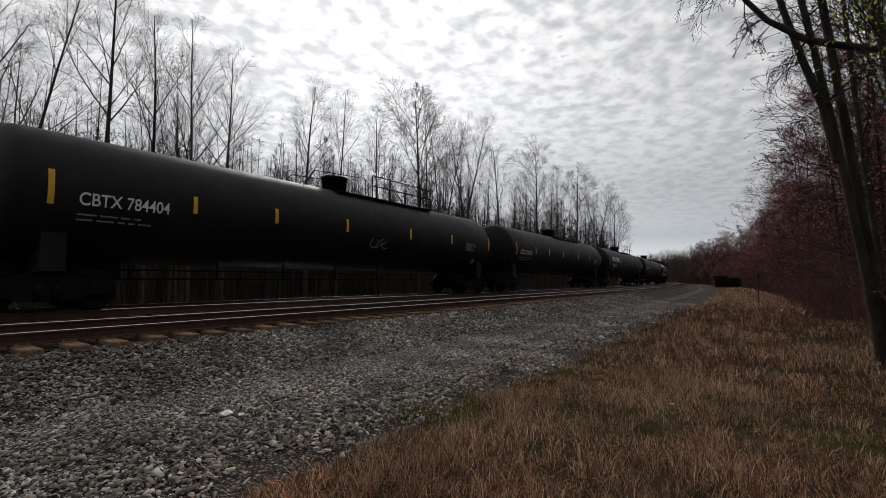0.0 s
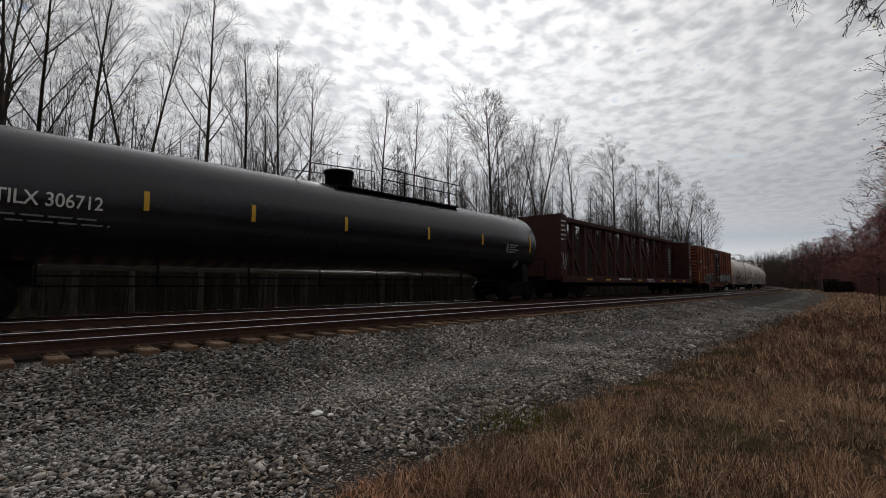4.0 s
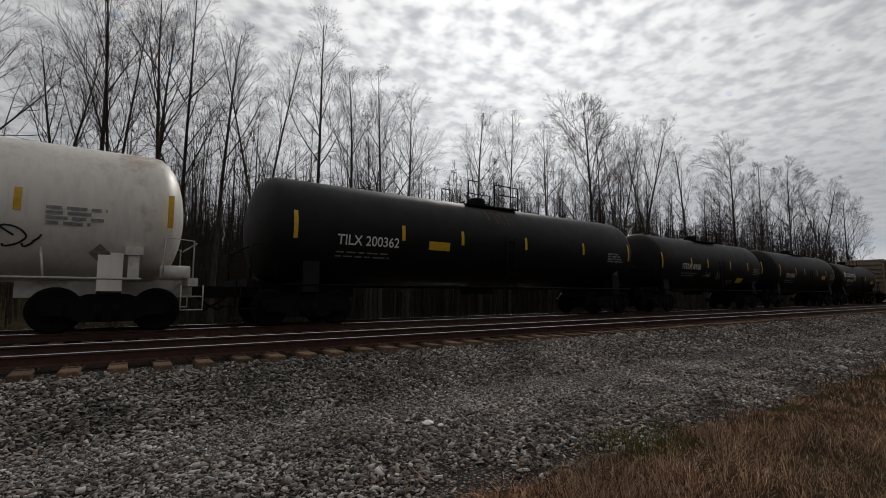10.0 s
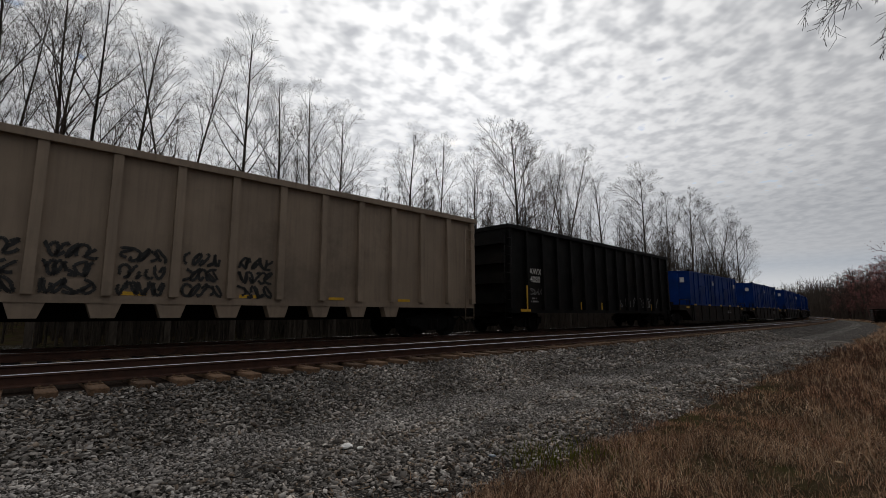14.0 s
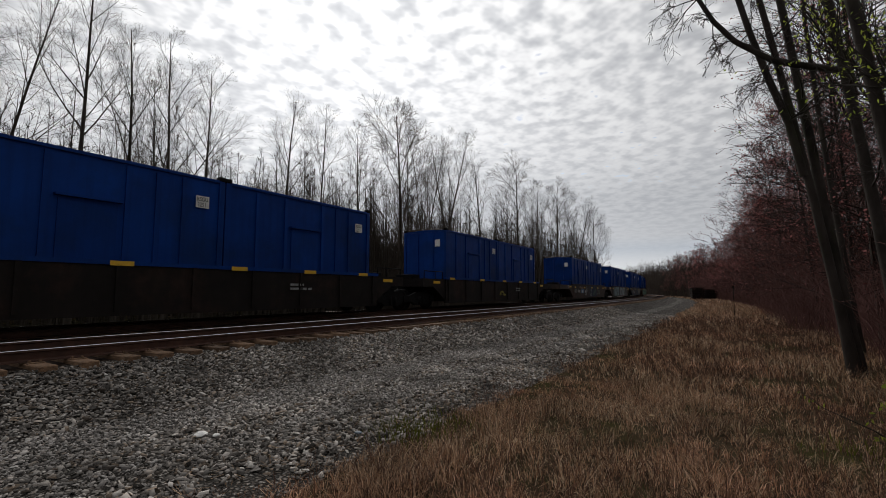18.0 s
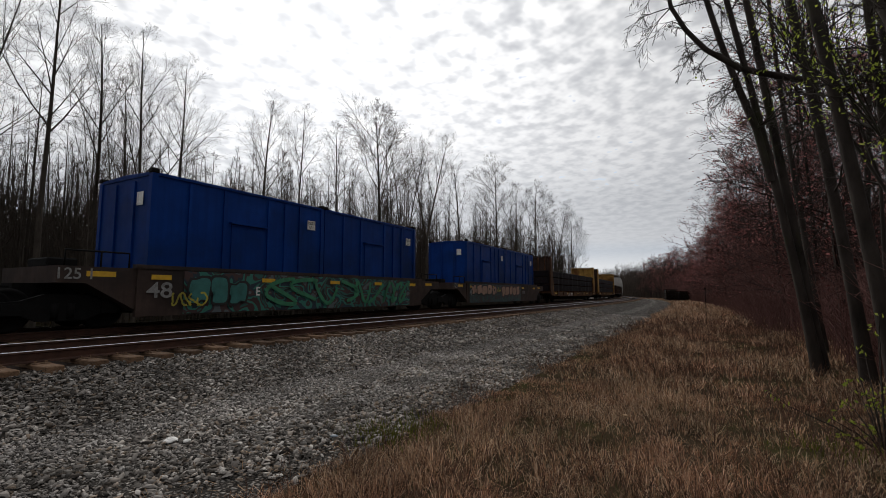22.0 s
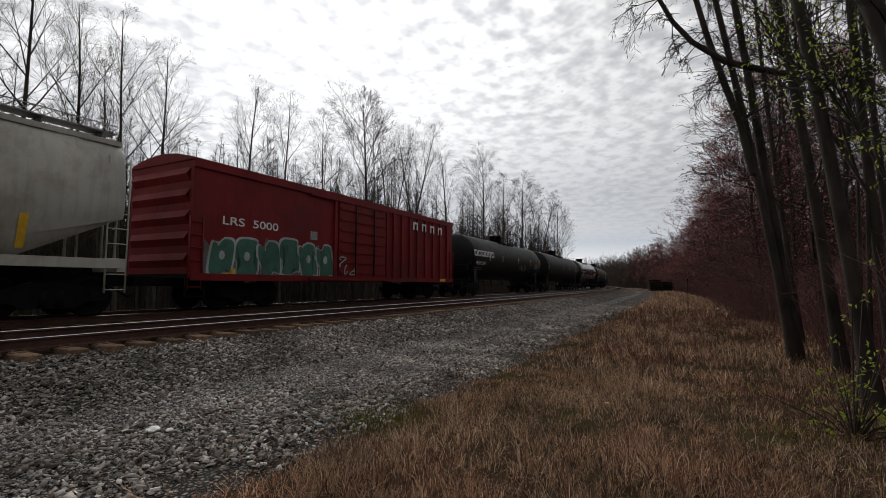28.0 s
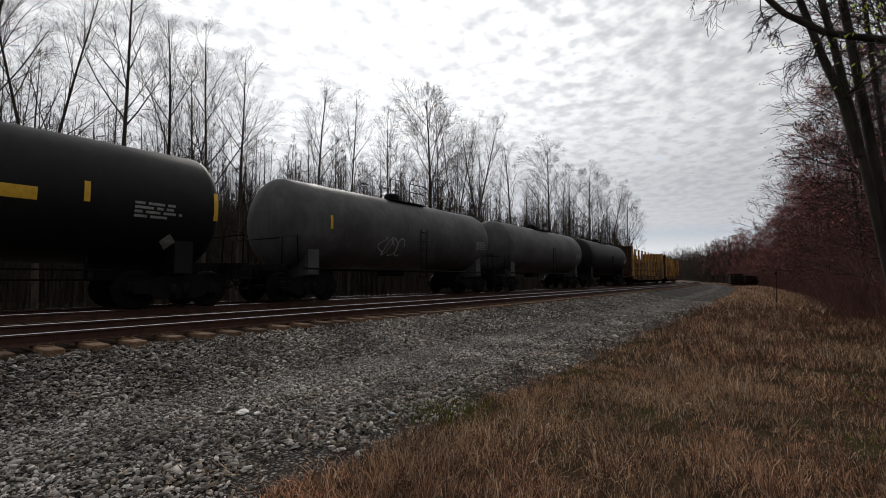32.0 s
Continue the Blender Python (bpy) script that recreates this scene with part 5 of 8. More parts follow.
# ---- bulkhead flat cars with lumber ----
def bulkhead_flat(ln, seed):
    car = holder("bulkhead_flatcar", "rust-streaked yellow bulkhead flatcar", "flatcar", "cars of the freight train")
    half, bh = ln / 2, ln / 2 - 1.45
    part("deck", boxes((-1.45, 1.45, -bh, bh, 0.84, 1.00)), M_flat, car)
    for sx in (-1, 1):
        bm = bmesh.new()
        prism(bm, [(-bh, 1.0), (-bh, 0.68), (-bh + 3.5, 0.56), (bh - 3.5, 0.56), (bh, 0.68), (bh, 1.0)], min(sx * 1.45, sx * 1.53), max(sx * 1.45, sx * 1.53), "x")
        bmesh.ops.recalc_face_normals(bm, faces=bm.faces)
        part("side_sill", bm, M_flat, car)
        for k in range(9):
            y = -bh + 2.0 + (2 * bh - 4.0) * k / 8
            part("stake_pocket", boxes((min(sx * 1.53, sx * 1.60), max(sx * 1.53, sx * 1.60), y - 0.09, y + 0.09, 0.70, 1.08)), M_flat, car)
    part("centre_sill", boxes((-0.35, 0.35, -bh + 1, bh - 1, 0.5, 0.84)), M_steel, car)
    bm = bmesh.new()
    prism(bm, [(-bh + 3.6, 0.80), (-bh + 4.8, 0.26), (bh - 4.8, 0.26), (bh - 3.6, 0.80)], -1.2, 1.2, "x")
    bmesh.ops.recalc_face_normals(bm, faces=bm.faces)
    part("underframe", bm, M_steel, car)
    for k in range(10 if seed > 2 else 0):
        y = -bh + 1.6 + (2 * bh - 3.2) * k / 9
        for sx in (-1, 1):
            part("side_stake", boxes((min(sx * 1.36, sx * 1.50), max(sx * 1.36, sx * 1.50), y - 0.12, y + 0.12, 1.0, 3.9)), M_bulk, car)
    for e in (-1, 1):
        y = e * (bh - 0.1)
        zt = 4.10
        worn = M_gonrust if e < 0 else M_bulk
        part("bulkhead", boxes((-1.36, 1.36, min(y - e * 0.1, y - e * 0.25), max(y - e * 0.1, y - e * 0.25), 1.00, zt)), worn, car)
        for sx in (-1, 1):
            bm = bmesh.new()
            prism(bm, [(y + e * 0.1, 1.00), (y - e * 1.0, 1.00), (y - e * 0.42, zt + 0.02), (y - e * 0.08, zt + 0.02)], min(sx * 1.36, sx * 1.46), max(sx * 1.36, sx * 1.46), "x")
            bmesh.ops.recalc_face_normals(bm, faces=bm.faces)
            part("bulkhead_side", bm, M_flat if e < 0 and seed == 1 else M_bulk, car)
        for x in (-0.9, -0.3, 0.3, 0.9):
            part("bulkhead_stiffener", boxes((x - 0.06, x + 0.06, min(y, y - e * 0.1), max(y, y - e * 0.1), 1.00, zt)), M_flat, car)
        part("bulkhead_cap", boxes((-1.46, 1.46, min(y, y - e * 0.45), max(y, y - e * 0.45), zt + 0.02, zt + 0.10)), worn, car)
        truck(car, e * (bh - 2.1))
    ends(car, half)
    s = flat_side(1.53)
    rnd = random.Random(seed)
    for k in range(5):
        y = -bh + 1.2 + k * (2 * bh - 3) / 4
        plate(car, "reflector", M_yellow, [(y, y + 1.0, 0.78, 0.90)], s, 0.012)
    if seed == 1:
        write(car, "ITFX", 0.24, -4.75, 0.62, s)
        write(car, "80473", 0.24, -3.46, 0.62, s)
    return car


def make_pack(pl, bare=False):
    """A bundle of boards with straps, wrapped or bare."""
    p = holder("lumber_bundle", "strapped bundle of bare brown boards" if bare else "strapped bundle of boards in dark plastic wrap", "lumber", "lumber bundles on flatcars")
    if bare:
        for k in range(5):
            part("board_layer", bevelled(boxes((-1.27, 1.27, -pl / 2 + 0.02 * (k % 2), pl / 2 - 0.03 * (k % 3), k * 0.112, k * 0.112 + 0.104)), 0.008), M_board, p)
    else:
        part("wrap", bevelled(boxes((-1.28, 1.28, -pl / 2, pl / 2, 0, 0.56)), 0.03, 2), M_wrap, p)
    for f in (-0.3, 0.3):
        y = f * pl
        part("strap", boxes((1.279, 1.287, y - 0.02, y + 0.02, 0.0, 0.565), (-1.287, 1.287, y - 0.02, y + 0.02, 0.559, 0.566)), M_strap, p)
        part("bearer", boxes((-1.25, 1.25, y - 0.05, y + 0.05, -0.07, 0.0)), M_flat, p)
    return p


# ---- covered hoppers ----
def covered_hopper(ln, kind):
    curved = kind == "curved"
    mat = M_hopper if curved else M_hopgrey
    car = holder("covered_hopper", "pale curved-side covered hopper with a roof walkway and faded graffiti" if curved else "light grey ribbed covered hopper with a roof walkway", "hopper car", "cars of the freight train")
    half = ln / 2
    bh = half - 0.75
    zt, zb = 4.20, 1.35
    bm = bmesh.new()
    if curved:
        prof = [(1.30, zb)] + [(1.30 + 0.26 * math.sin(math.pi * k / 7), zb + (zt - zb) * k / 7) for k in range(1, 7)] + [(1.20, zt - 0.02)]
    else:
        prof = [(1.42, zb), (1.42, zt - 0.35), (1.15, zt)]
    outline = prof + [(0.7, zt + 0.12), (0, zt + 0.16), (-0.7, zt + 0.12)] + [(-x, z) for x, z in prof[::-1]]
    cut = 1.9
    sec = []
    for y, k in ((-bh, 0), (-bh + 0.01, 1), (bh - 0.01, 1), (bh, 0)):
        sec.append(y)
    # body tapers below the slope sheets at both ends
    rows = []
    for y, zlow in ((-bh, zb + 0.95), (-bh + cut, zb), (bh - cut, zb), (bh, zb + 0.95)):
        rows.append([bm.verts.new((x, y, max(z, zlow))) for x, z in outline])
    n = len(outline)
    for a, b in zip(rows, rows[1:]):
        for k in range(n):
            f = bm.faces.new((a[k], a[(k + 1) % n], b[(k + 1) % n], b[k]))
            f.smooth = curved
    bm.faces.new(rows[0][::-1]), bm.faces.new(rows[-1])
    bmesh.ops.remove_doubles(bm, verts=bm.verts, dist=1e-4)
    bmesh.ops.recalc_face_normals(bm, faces=bm.faces)
    part("body", bm, mat, car)
    for sx in (-1, 1):
        part("side_sill", boxes((min(sx * 1.34, sx * 1.48), max(sx * 1.34, sx * 1.48), -half + 0.7, half - 0.7, zb - 0.22, zb)), mat, car)
        part("eave", boxes((min(sx * 1.16, sx * 1.30), max(sx * 1.16, sx * 1.30), -bh, bh, zt - 0.12, zt)), mat, car)
        if not curved:
            for k in range(17):
                y = -bh + 0.1 + (2 * bh - 0.2) * k / 16
                part("side_rib", boxes((min(sx * 1.42, sx * 1.50), max(sx * 1.42, sx * 1.50), y - 0.05, y + 0.05, zb + (0.95 if k in (0, 16) else 0.3), zt - 0.36)), mat, car)
    for k in range(3):
        y = (-0.62 + 0.62 * k) * bh
        bm = bmesh.new()
        rr = [[bm.verts.new((sx * a, y + sy * b, z)) for sx, sy in ((-1, -1), (1, -1), (1, 1), (-1, 1))] for a, b, z in ((1.1, bh * 0.27, zb), (0.45, 0.45, 0.62))]
        for q in range(4):
            bm.faces.new((rr[0][q], rr[1][q], rr[1][(q + 1) % 4], rr[0][(q + 1) % 4]))
        bm.faces.new(rr[1])
        box(bm, -0.5, 0.5, y - 0.5, y + 0.5, 0.5, 0.62)
        part("outlet_chute", bm, M_steel if curved else mat, car)
    # roof walk with a mesh edge, hatches
    bm = boxes((-0.3, 0.3, -bh, bh, zt + 0.24, zt + 0.27), (0.62, 1.05, -bh, bh, zt + 0.22, zt + 0.25), (-1.05, -0.62, -bh, bh, zt + 0.22, zt + 0.25))
    y = -bh
    while y < bh:
        box(bm, -1.0, 1.0, y - 0.02, y + 0.02, zt + 0.1, zt + 0.22)
        y += 1.2
    part("roof_walk", bm, M_grating, car)
    bm = bmesh.new()
    y = -bh
    while y < bh:
        tube(bm, [(1.05, y, zt + 0.23), (1.05, y + 0.22, zt + 0.42)], 0.012, 3, cap=False)
        tube(bm, [(1.05, y + 0.22, zt + 0.23), (1.05, y, zt + 0.42)], 0.012, 3, cap=False)
        y += 0.22
    tube(bm, [(1.05, -bh, zt + 0.42), (1.05, bh, zt + 0.42)], 0.015, 4)
    part("walk_edge", bm, M_grating, car)
    for e in (-1, 1):
        bm = bmesh.new()
        for x in (-1.2, -0.6, 0.6, 1.2):
            tube(bm, [(x, e * (half - 0.75), zb), (x, e * (half - 0.75), zt - 0.3 if abs(x) > 1 else zb + 1.6)], 0.035, 5)
        part("end_post", bm, mat, car)
        ladder(car, 1.44, e * (half - 0.8) - 0.25, e * (half - 0.8) + 0.2, 0.55, zt - 0.4, mat)
        part("end_sill", boxes((-1.45, 1.45, e * (half - 0.7) - 0.1, e * (half - 0.7) + 0.1, zb - 0.30, zb)), mat, car)
        bm = boxes((-0.35, 0.35, min(e * (half - 0.4), e * (bh - 2.2)), max(e * (half - 0.4), e * (bh - 2.2)), 0.7, zb - 0.2))
        part("stub_sill", bm, M_steel, car)
        truck(car, e * (half - 1.9))
    ends(car, half)
    s = (lambda z: 1.30 + 0.26 * math.sin(math.pi * max(0, min(1, (z - zb) / (zt - zb))))) if curved else flat_side(1.42)
    rnd = random.Random(7)
    plate(car, "reflector", M_yellow, [(half - 2.7, half - 2.55, zb + 0.15, zb + 0.85)], s, 0.02)
    if curved:
        blob_letters(car, -3.6, -1.0, zb + 0.1, zb + 0.8, s, 51, P_peach, M_rust, None, 4, 0.02)
        scrawl(car, -0.2, 1.6, zb + 0.2, zb + 0.7, s, 52, M_rust, 5, 0.05)
        scrawl(car, 3.2, 3.9, zb + 0.05, zb + 0.3, s, 53, M_dletter, 3, 0.05)
        bars(car, 3.0, zt - 1.2, 0.9, 2, s, rnd, M_dull)
    else:
        bars(car, -bh + 2.2, zb + 1.4, 1.4, 3, s, rnd, M_dull)
    return car

# ---- ground, ballast and the two tracks ----
def sweep(bm, profile, s0, s1, step, mi=0, wob=0.0, mats=None):
    rows = []
    n = max(1, int(round((s1 - s0) / step)))
    for i in range(n + 1):
        s = s0 + (s1 - s0) * i / n
        r = []
        for off, z in profile:
            x, y, a = on_line(s, off)
            r.append(bm.verts.new((x, y, z + (noise.noise((x * 0.7, y * 0.7, 0)) * wob if wob else 0))))
        rows.append(r)
    for a, b in zip(rows, rows[1:]):
        for k in range(len(profile) - 1):
            bm.faces.new((a[k], a[k + 1], b[k + 1], b[k])).material_index = mats[k] if mats else mi


BED = [(-4.6, -0.25), (-2.5, 0.48), (-1.4, 0.55), (1.4, 0.55), (2.1, 0.42), (2.8, 0.55), (5.2, 0.55), (5.55, 0.50), (7.2, 0.08), (8.2, 0.03), (9.2, 0.02), (9.9, -0.01), (10.6, -0.10)]


def build_ground():
    bm = bmesh.new()
    # fine near the eye, coarse to the horizon
    xs = [-2600, -900, -400, -250, -200, -160, -130, -95, -78] + [-60 + 2 * i for i in range(0, 46)] + [40, 80, 160, 400, 900, 2600]
    ys = [-2600, -900, -300, -120, -60, -30, -15] + [-8 + 2 * i for i in range(0, 60)] + [120, 150, 200, 240, 270, 300, 340, 420, 500, 900, 2600]
    rows = []
    for y in ys:
        r = []
        for x in xs:
            z = -0.03
            if abs(x) < 130 and -60 < y < 210:
                z += 0.07 * noise.noise((x * 0.35, y * 0.35, 3)) - 0.02
                if x < -19:
                    z += max(-0.9, (x + 19) * 0.12) + 0.25 * noise.noise((x * 0.12, y * 0.12, 7))
            elif x < -40:
                z -= 0.6
            d = max(0.0, -x - 58) if y < 120 else 0.0
            d = max(d, y - 270, 0.0)
            z += min(16.0, d * 0.10)
            r.append(bm.verts.new((x, y, z)))
        rows.append(r)
    for a, b in zip(rows, rows[1:]):
        for k in range(len(xs) - 1):
            bm.faces.new((a[k], a[k + 1], b[k + 1], b[k])).smooth = True
    solid("ground", bm, M_soil, "brown leaf-strewn ground with patches of moss and grass", "ground", kind="structure")


build_ground()


def flood_water():
    """Standing water between the trunks below the embankment."""
    m = bpy.data.materials.new("still_brown_water")
    m.use_nodes = True
    nt = m.node_tree
    b = nt.nodes["Principled BSDF"]
    b.inputs["Base Color"].default_value = (0.040, 0.036, 0.016, 1)
    b.inputs["Roughness"].default_value, b.inputs["IOR"].default_value = 0.12, 1.33
    n, bp, tc = nt.nodes.new("ShaderNodeTexNoise"), nt.nodes.new("ShaderNodeBump"), nt.nodes.new("ShaderNodeTexCoord")
    n.inputs["Scale"].default_value, n.inputs["Detail"].default_value = 2.2, 3
    bp.inputs["Strength"].default_value, bp.inputs["Distance"].default_value = 0.12, 0.02
    nt.links.new(tc.outputs["Object"], n.inputs["Vector"])
    nt.links.new(n.outputs["Fac"], bp.inputs["Height"])
    nt.links.new(bp.outputs[0], b.inputs["Normal"])
    bm = bmesh.new()
    sweep(bm, [(-33, -0.80), (-27, -0.80)], -30, 70, 10)
    solid("water", bm, m, "still brown flood water between the trunks", "water", kind="structure")


flood_water()
bm = bmesh.new()
# index 1, under and between the tracks, carries oil and painted train shade
OIL_SHADE = [0, 0, 1, 1, 1, 1, 0, 0, 2, 0, 0, 0]
sweep(bm, BED, -300, 60, 3, wob=0.03, mats=OIL_SHADE)
sweep(bm, BED, 60, 900, 8, mats=OIL_SHADE)
bed = solid("ballast", bm, [M_ballast, M_oilshade, M_lane], "grey crushed-stone ballast and gravel track road", "ballast", kind="structure")

for off, nm in ((0, "far"), (NEAR_OFF, "near")):
    for sd in (-0.7525, 0.7525):
        bm = bmesh.new()
        o = off + sd
        top, ft = RAIL_TOP, RAIL_TOP - 0.17
        prof = [(o - .07, ft), (o - .068, ft + .015), (o - .012, ft + .035), (o - .010, top - .045), (o - .036, top - .035), (o - .036, top - .008), (o - .030, top),
                (o + .030, top), (o + .036, top - .008), (o + .036, top - .035), (o + .010, top - .045), (o + .012, ft + .035), (o + .068, ft + .015), (o + .07, ft)]
        sweep(bm, prof, -300, 130, 2, mats=[0, 0, 0, 0, 0, 1, 1, 1, 0, 0, 0, 0, 0])
        sweep(bm, prof, 130, 900, 6, mats=[0, 0, 0, 0, 0, 1, 1, 1, 0, 0, 0, 0, 0])
        solid("rail", bm, [M_rail, M_head], "rust-brown steel rail with a bright worn head", "rail", "rails of the two tracks", "structure")


def tie_mesh(seed):
    r = random.Random(seed)
    bm = boxes((-1.29 + r.uniform(-0.03, 0.03), 1.29 + r.uniform(-0.04, 0.04), -0.115, 0.115, -0.17, 0.0))
    bevelled(bm, 0.012)
    for sx in (-0.7525, 0.7525):
        box(bm, sx - 0.18, sx + 0.18, -0.10, 0.10, 0.0, 0.012)
        for dx in (-0.11, 0.11):
            for dy in (-0.06, 0.06):
                box(bm, sx + dx - 0.015, sx + dx + 0.015, dy - 0.015, dy + 0.015, 0.012, 0.04)
    n = len(bm.faces)
    # slab inside the gauge, its colour holding both oil and shade
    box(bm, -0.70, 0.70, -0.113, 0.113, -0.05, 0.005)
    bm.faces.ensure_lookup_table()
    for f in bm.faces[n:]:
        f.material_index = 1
    return mesh_of("tie", bm, [M_tie, M_darktie])


TIES = [tie_mesh(i) for i in range(4)]


def lay_ties():
    r = random.Random(11)
    far_vs, far_fs = [], []
    for off in (NEAR_OFF, 0):
        for k in range(-30, 560):
            s = k * 0.52
            x, y, a = on_line(s, off)
            if off and -6 <= s < 125:
                t = part("tie", TIES[k % 4], None, bed)
                t.matrix_basis = Matrix.Translation((x, y, RAIL_TOP - 0.18 + r.uniform(-0.012, 0.004))) @ Matrix.Rotation(a + r.uniform(-0.03, 0.03), 4, "Z")
            else:
                b = len(far_vs)
                for dx, dy, dz in ((-1.29, -.11, -.17), (1.29, -.11, -.17), (1.29, .11, -.17), (-1.29, .11, -.17), (-1.29, -.11, 0), (1.29, -.11, 0), (1.29, .11, 0), (-1.29, .11, 0)):
                    far_vs.append((x + dx * math.cos(a) - dy * math.sin(a), y + dx * math.sin(a) + dy * math.cos(a), RAIL_TOP - 0.18 + dz))
                far_fs.extend([tuple(b + i for i in f) for f in ((4, 5, 6, 7), (0, 1, 5, 4), (1, 2, 6, 5), (2, 3, 7, 6), (3, 0, 4, 7))])
    me = bpy.data.meshes.new("ties")
    me.from_pydata(far_vs, [], far_fs)
    me.materials.append(M_tie)
    tagged(part("ties", me, None, bed), kind="stuff")


class Wood:
    """Collects tapered bars as plain vertex and face lists."""

    def __init__(self):
        self.v, self.f = [], []

    def bar(self, pts, rad, n):
        ref, base = None, None
        for i, p in enumerate(pts):
            d = pts[min(i + 1, len(pts) - 1)] - pts[max(i - 1, 0)]
            if d.length < 1e-6:
                d = Vector((0, 0, 1))
            d.normalize()
            a = d.orthogonal().normalized() if ref is None else (ref - d * ref.dot(d)).normalized()
            ref = a
            c = d.cross(a)
            b = len(self.v)
            for k in range(n):
                t = 2 * math.pi * k / n
                self.v.append(tuple(p + (a * math.cos(t) + c * math.sin(t)) * rad[i]))
            if base is not None:
                for k in range(n):
                    self.f.append((base + k, base + (k + 1) % n, b + (k + 1) % n, b + k))
            base = b

    def mesh(self, name, mat, smooth=True):
        me = bpy.data.meshes.new(name)
        me.from_pydata(self.v, [], self.f)
        me.materials.append(mat)
        if smooth:
            me.polygons.foreach_set("use_smooth", [True] * len(me.polygons))
        return me


def island_material(name, stops, rough=0.9, thin=0.0, spec=0.08, tint=None):
    """Colour picked piece by piece from the stops."""
    m = bpy.data.materials.new(name)
    m.use_nodes = True
    nt = m.node_tree
    N, L = nt.nodes.new, nt.links.new
    b = nt.nodes["Principled BSDF"]
    g = N("ShaderNodeNewGeometry")
    r = N("ShaderNodeValToRGB")
    while len(r.color_ramp.elements) < len(stops):
        r.color_ramp.elements.new(0.5)
    for i, (e, c) in enumerate(zip(r.color_ramp.elements, stops)):
        e.position, e.color = i / (len(stops) - 1), (*c, 1)
    L(g.outputs["Random Per Island"], r.inputs[0])
    tc = N("ShaderNodeTexCoord")
    n = N("ShaderNodeTexNoise")
    n.inputs["Scale"].default_value, n.inputs["Detail"].default_value = 0.8, 4
    L(tc.outputs["Object"], n.inputs["Vector"])
    mr = N("ShaderNodeMapRange")
    mr.inputs[1].default_value, mr.inputs[2].default_value, mr.inputs[3].default_value, mr.inputs[4].default_value = 0.3, 0.7, 0.55, 1.4
    L(n.outputs["Fac"], mr.inputs[0])
    hs = N("ShaderNodeHueSaturation")
    L(r.outputs[0], hs.inputs["Color"])
    L(mr.outputs[0], hs.inputs["Value"])
    col = hs.outputs[0]
    if tint:
        # some stretches redder than others
        n2, m2, mx = N("ShaderNodeTexNoise"), N("ShaderNodeMapRange"), N("ShaderNodeMix")
        n2.inputs["Scale"].default_value, n2.inputs["Detail"].default_value = 0.33, 3
        L(tc.outputs["Object"], n2.inputs["Vector"])
        m2.inputs[1].default_value, m2.inputs[2].default_value = 0.42, 0.6
        L(n2.outputs["Fac"], m2.inputs[0])
        mx.data_type, mx.blend_type = "RGBA", "MULTIPLY"
        L(m2.outputs[0], mx.inputs["Factor"])
        L(col, mx.inputs[6])
        mx.inputs[7].default_value = (*tint, 1)
        col = mx.outputs[2]
    L(col, b.inputs["Base Color"])
    b.inputs["Roughness"].default_value = rough
    b.inputs["Specular IOR Level"].default_value = spec
    if thin:
        # light shines through thin blades and leaves
        tl, mx = N("ShaderNodeBsdfTranslucent"), N("ShaderNodeMixShader")
        L(col, tl.inputs["Color"])
        mx.inputs[0].default_value = thin
        L(b.outputs[0], mx.inputs[1])
        L(tl.outputs[0], mx.inputs[2])
        L(mx.outputs[0], nt.nodes["Material Output"].inputs["Surface"])
    return m


M_stone = island_material("crushed_stone", [(0.045, 0.041, 0.037), (0.20, 0.178, 0.16), (0.42, 0.385, 0.35), (0.06, 0.05, 0.042), (0.27, 0.21, 0.16), (0.58, 0.54, 0.50), (0.05, 0.045, 0.04), (0.31, 0.285, 0.262), (0.10, 0.09, 0.08)])
M_lanestone = island_material("worn_lane_stone", [(0.08, 0.074, 0.068), (0.24, 0.22, 0.205), (0.42, 0.39, 0.365), (0.11, 0.10, 0.09), (0.58, 0.545, 0.515), (0.26, 0.22, 0.185), (0.34, 0.32, 0.30)])
M_grass = island_material("dry_grass", [(0.028, 0.016, 0.013), (0.27, 0.15, 0.092), (0.68, 0.45, 0.285), (0.10, 0.044, 0.032), (0.95, 0.74, 0.53), (0.036, 0.020, 0.016), (0.48, 0.285, 0.17), (0.032, 0.018, 0.015), (0.86, 0.62, 0.42)], 0.8, 0.2, tint=(1.0, 0.86, 0.84))
M_stalk = island_material("dead_stalk", [(0.045, 0.024, 0.018), (0.10, 0.05, 0.036), (0.16, 0.09, 0.06), (0.06, 0.032, 0.026)], 0.85)
M_greengrass = island_material("moss_tuft", [(0.096, 0.112, 0.019), (0.160, 0.160, 0.032), (0.080, 0.088, 0.016)])
M_leaf = island_material("young_leaf", [(0.20, 0.27, 0.03), (0.30, 0.36, 0.045), (0.38, 0.42, 0.07)], 0.6, 0.5)
M_litter = island_material("leaf_litter", [(0.14, 0.085, 0.05), (0.26, 0.165, 0.10), (0.40, 0.28, 0.17)])


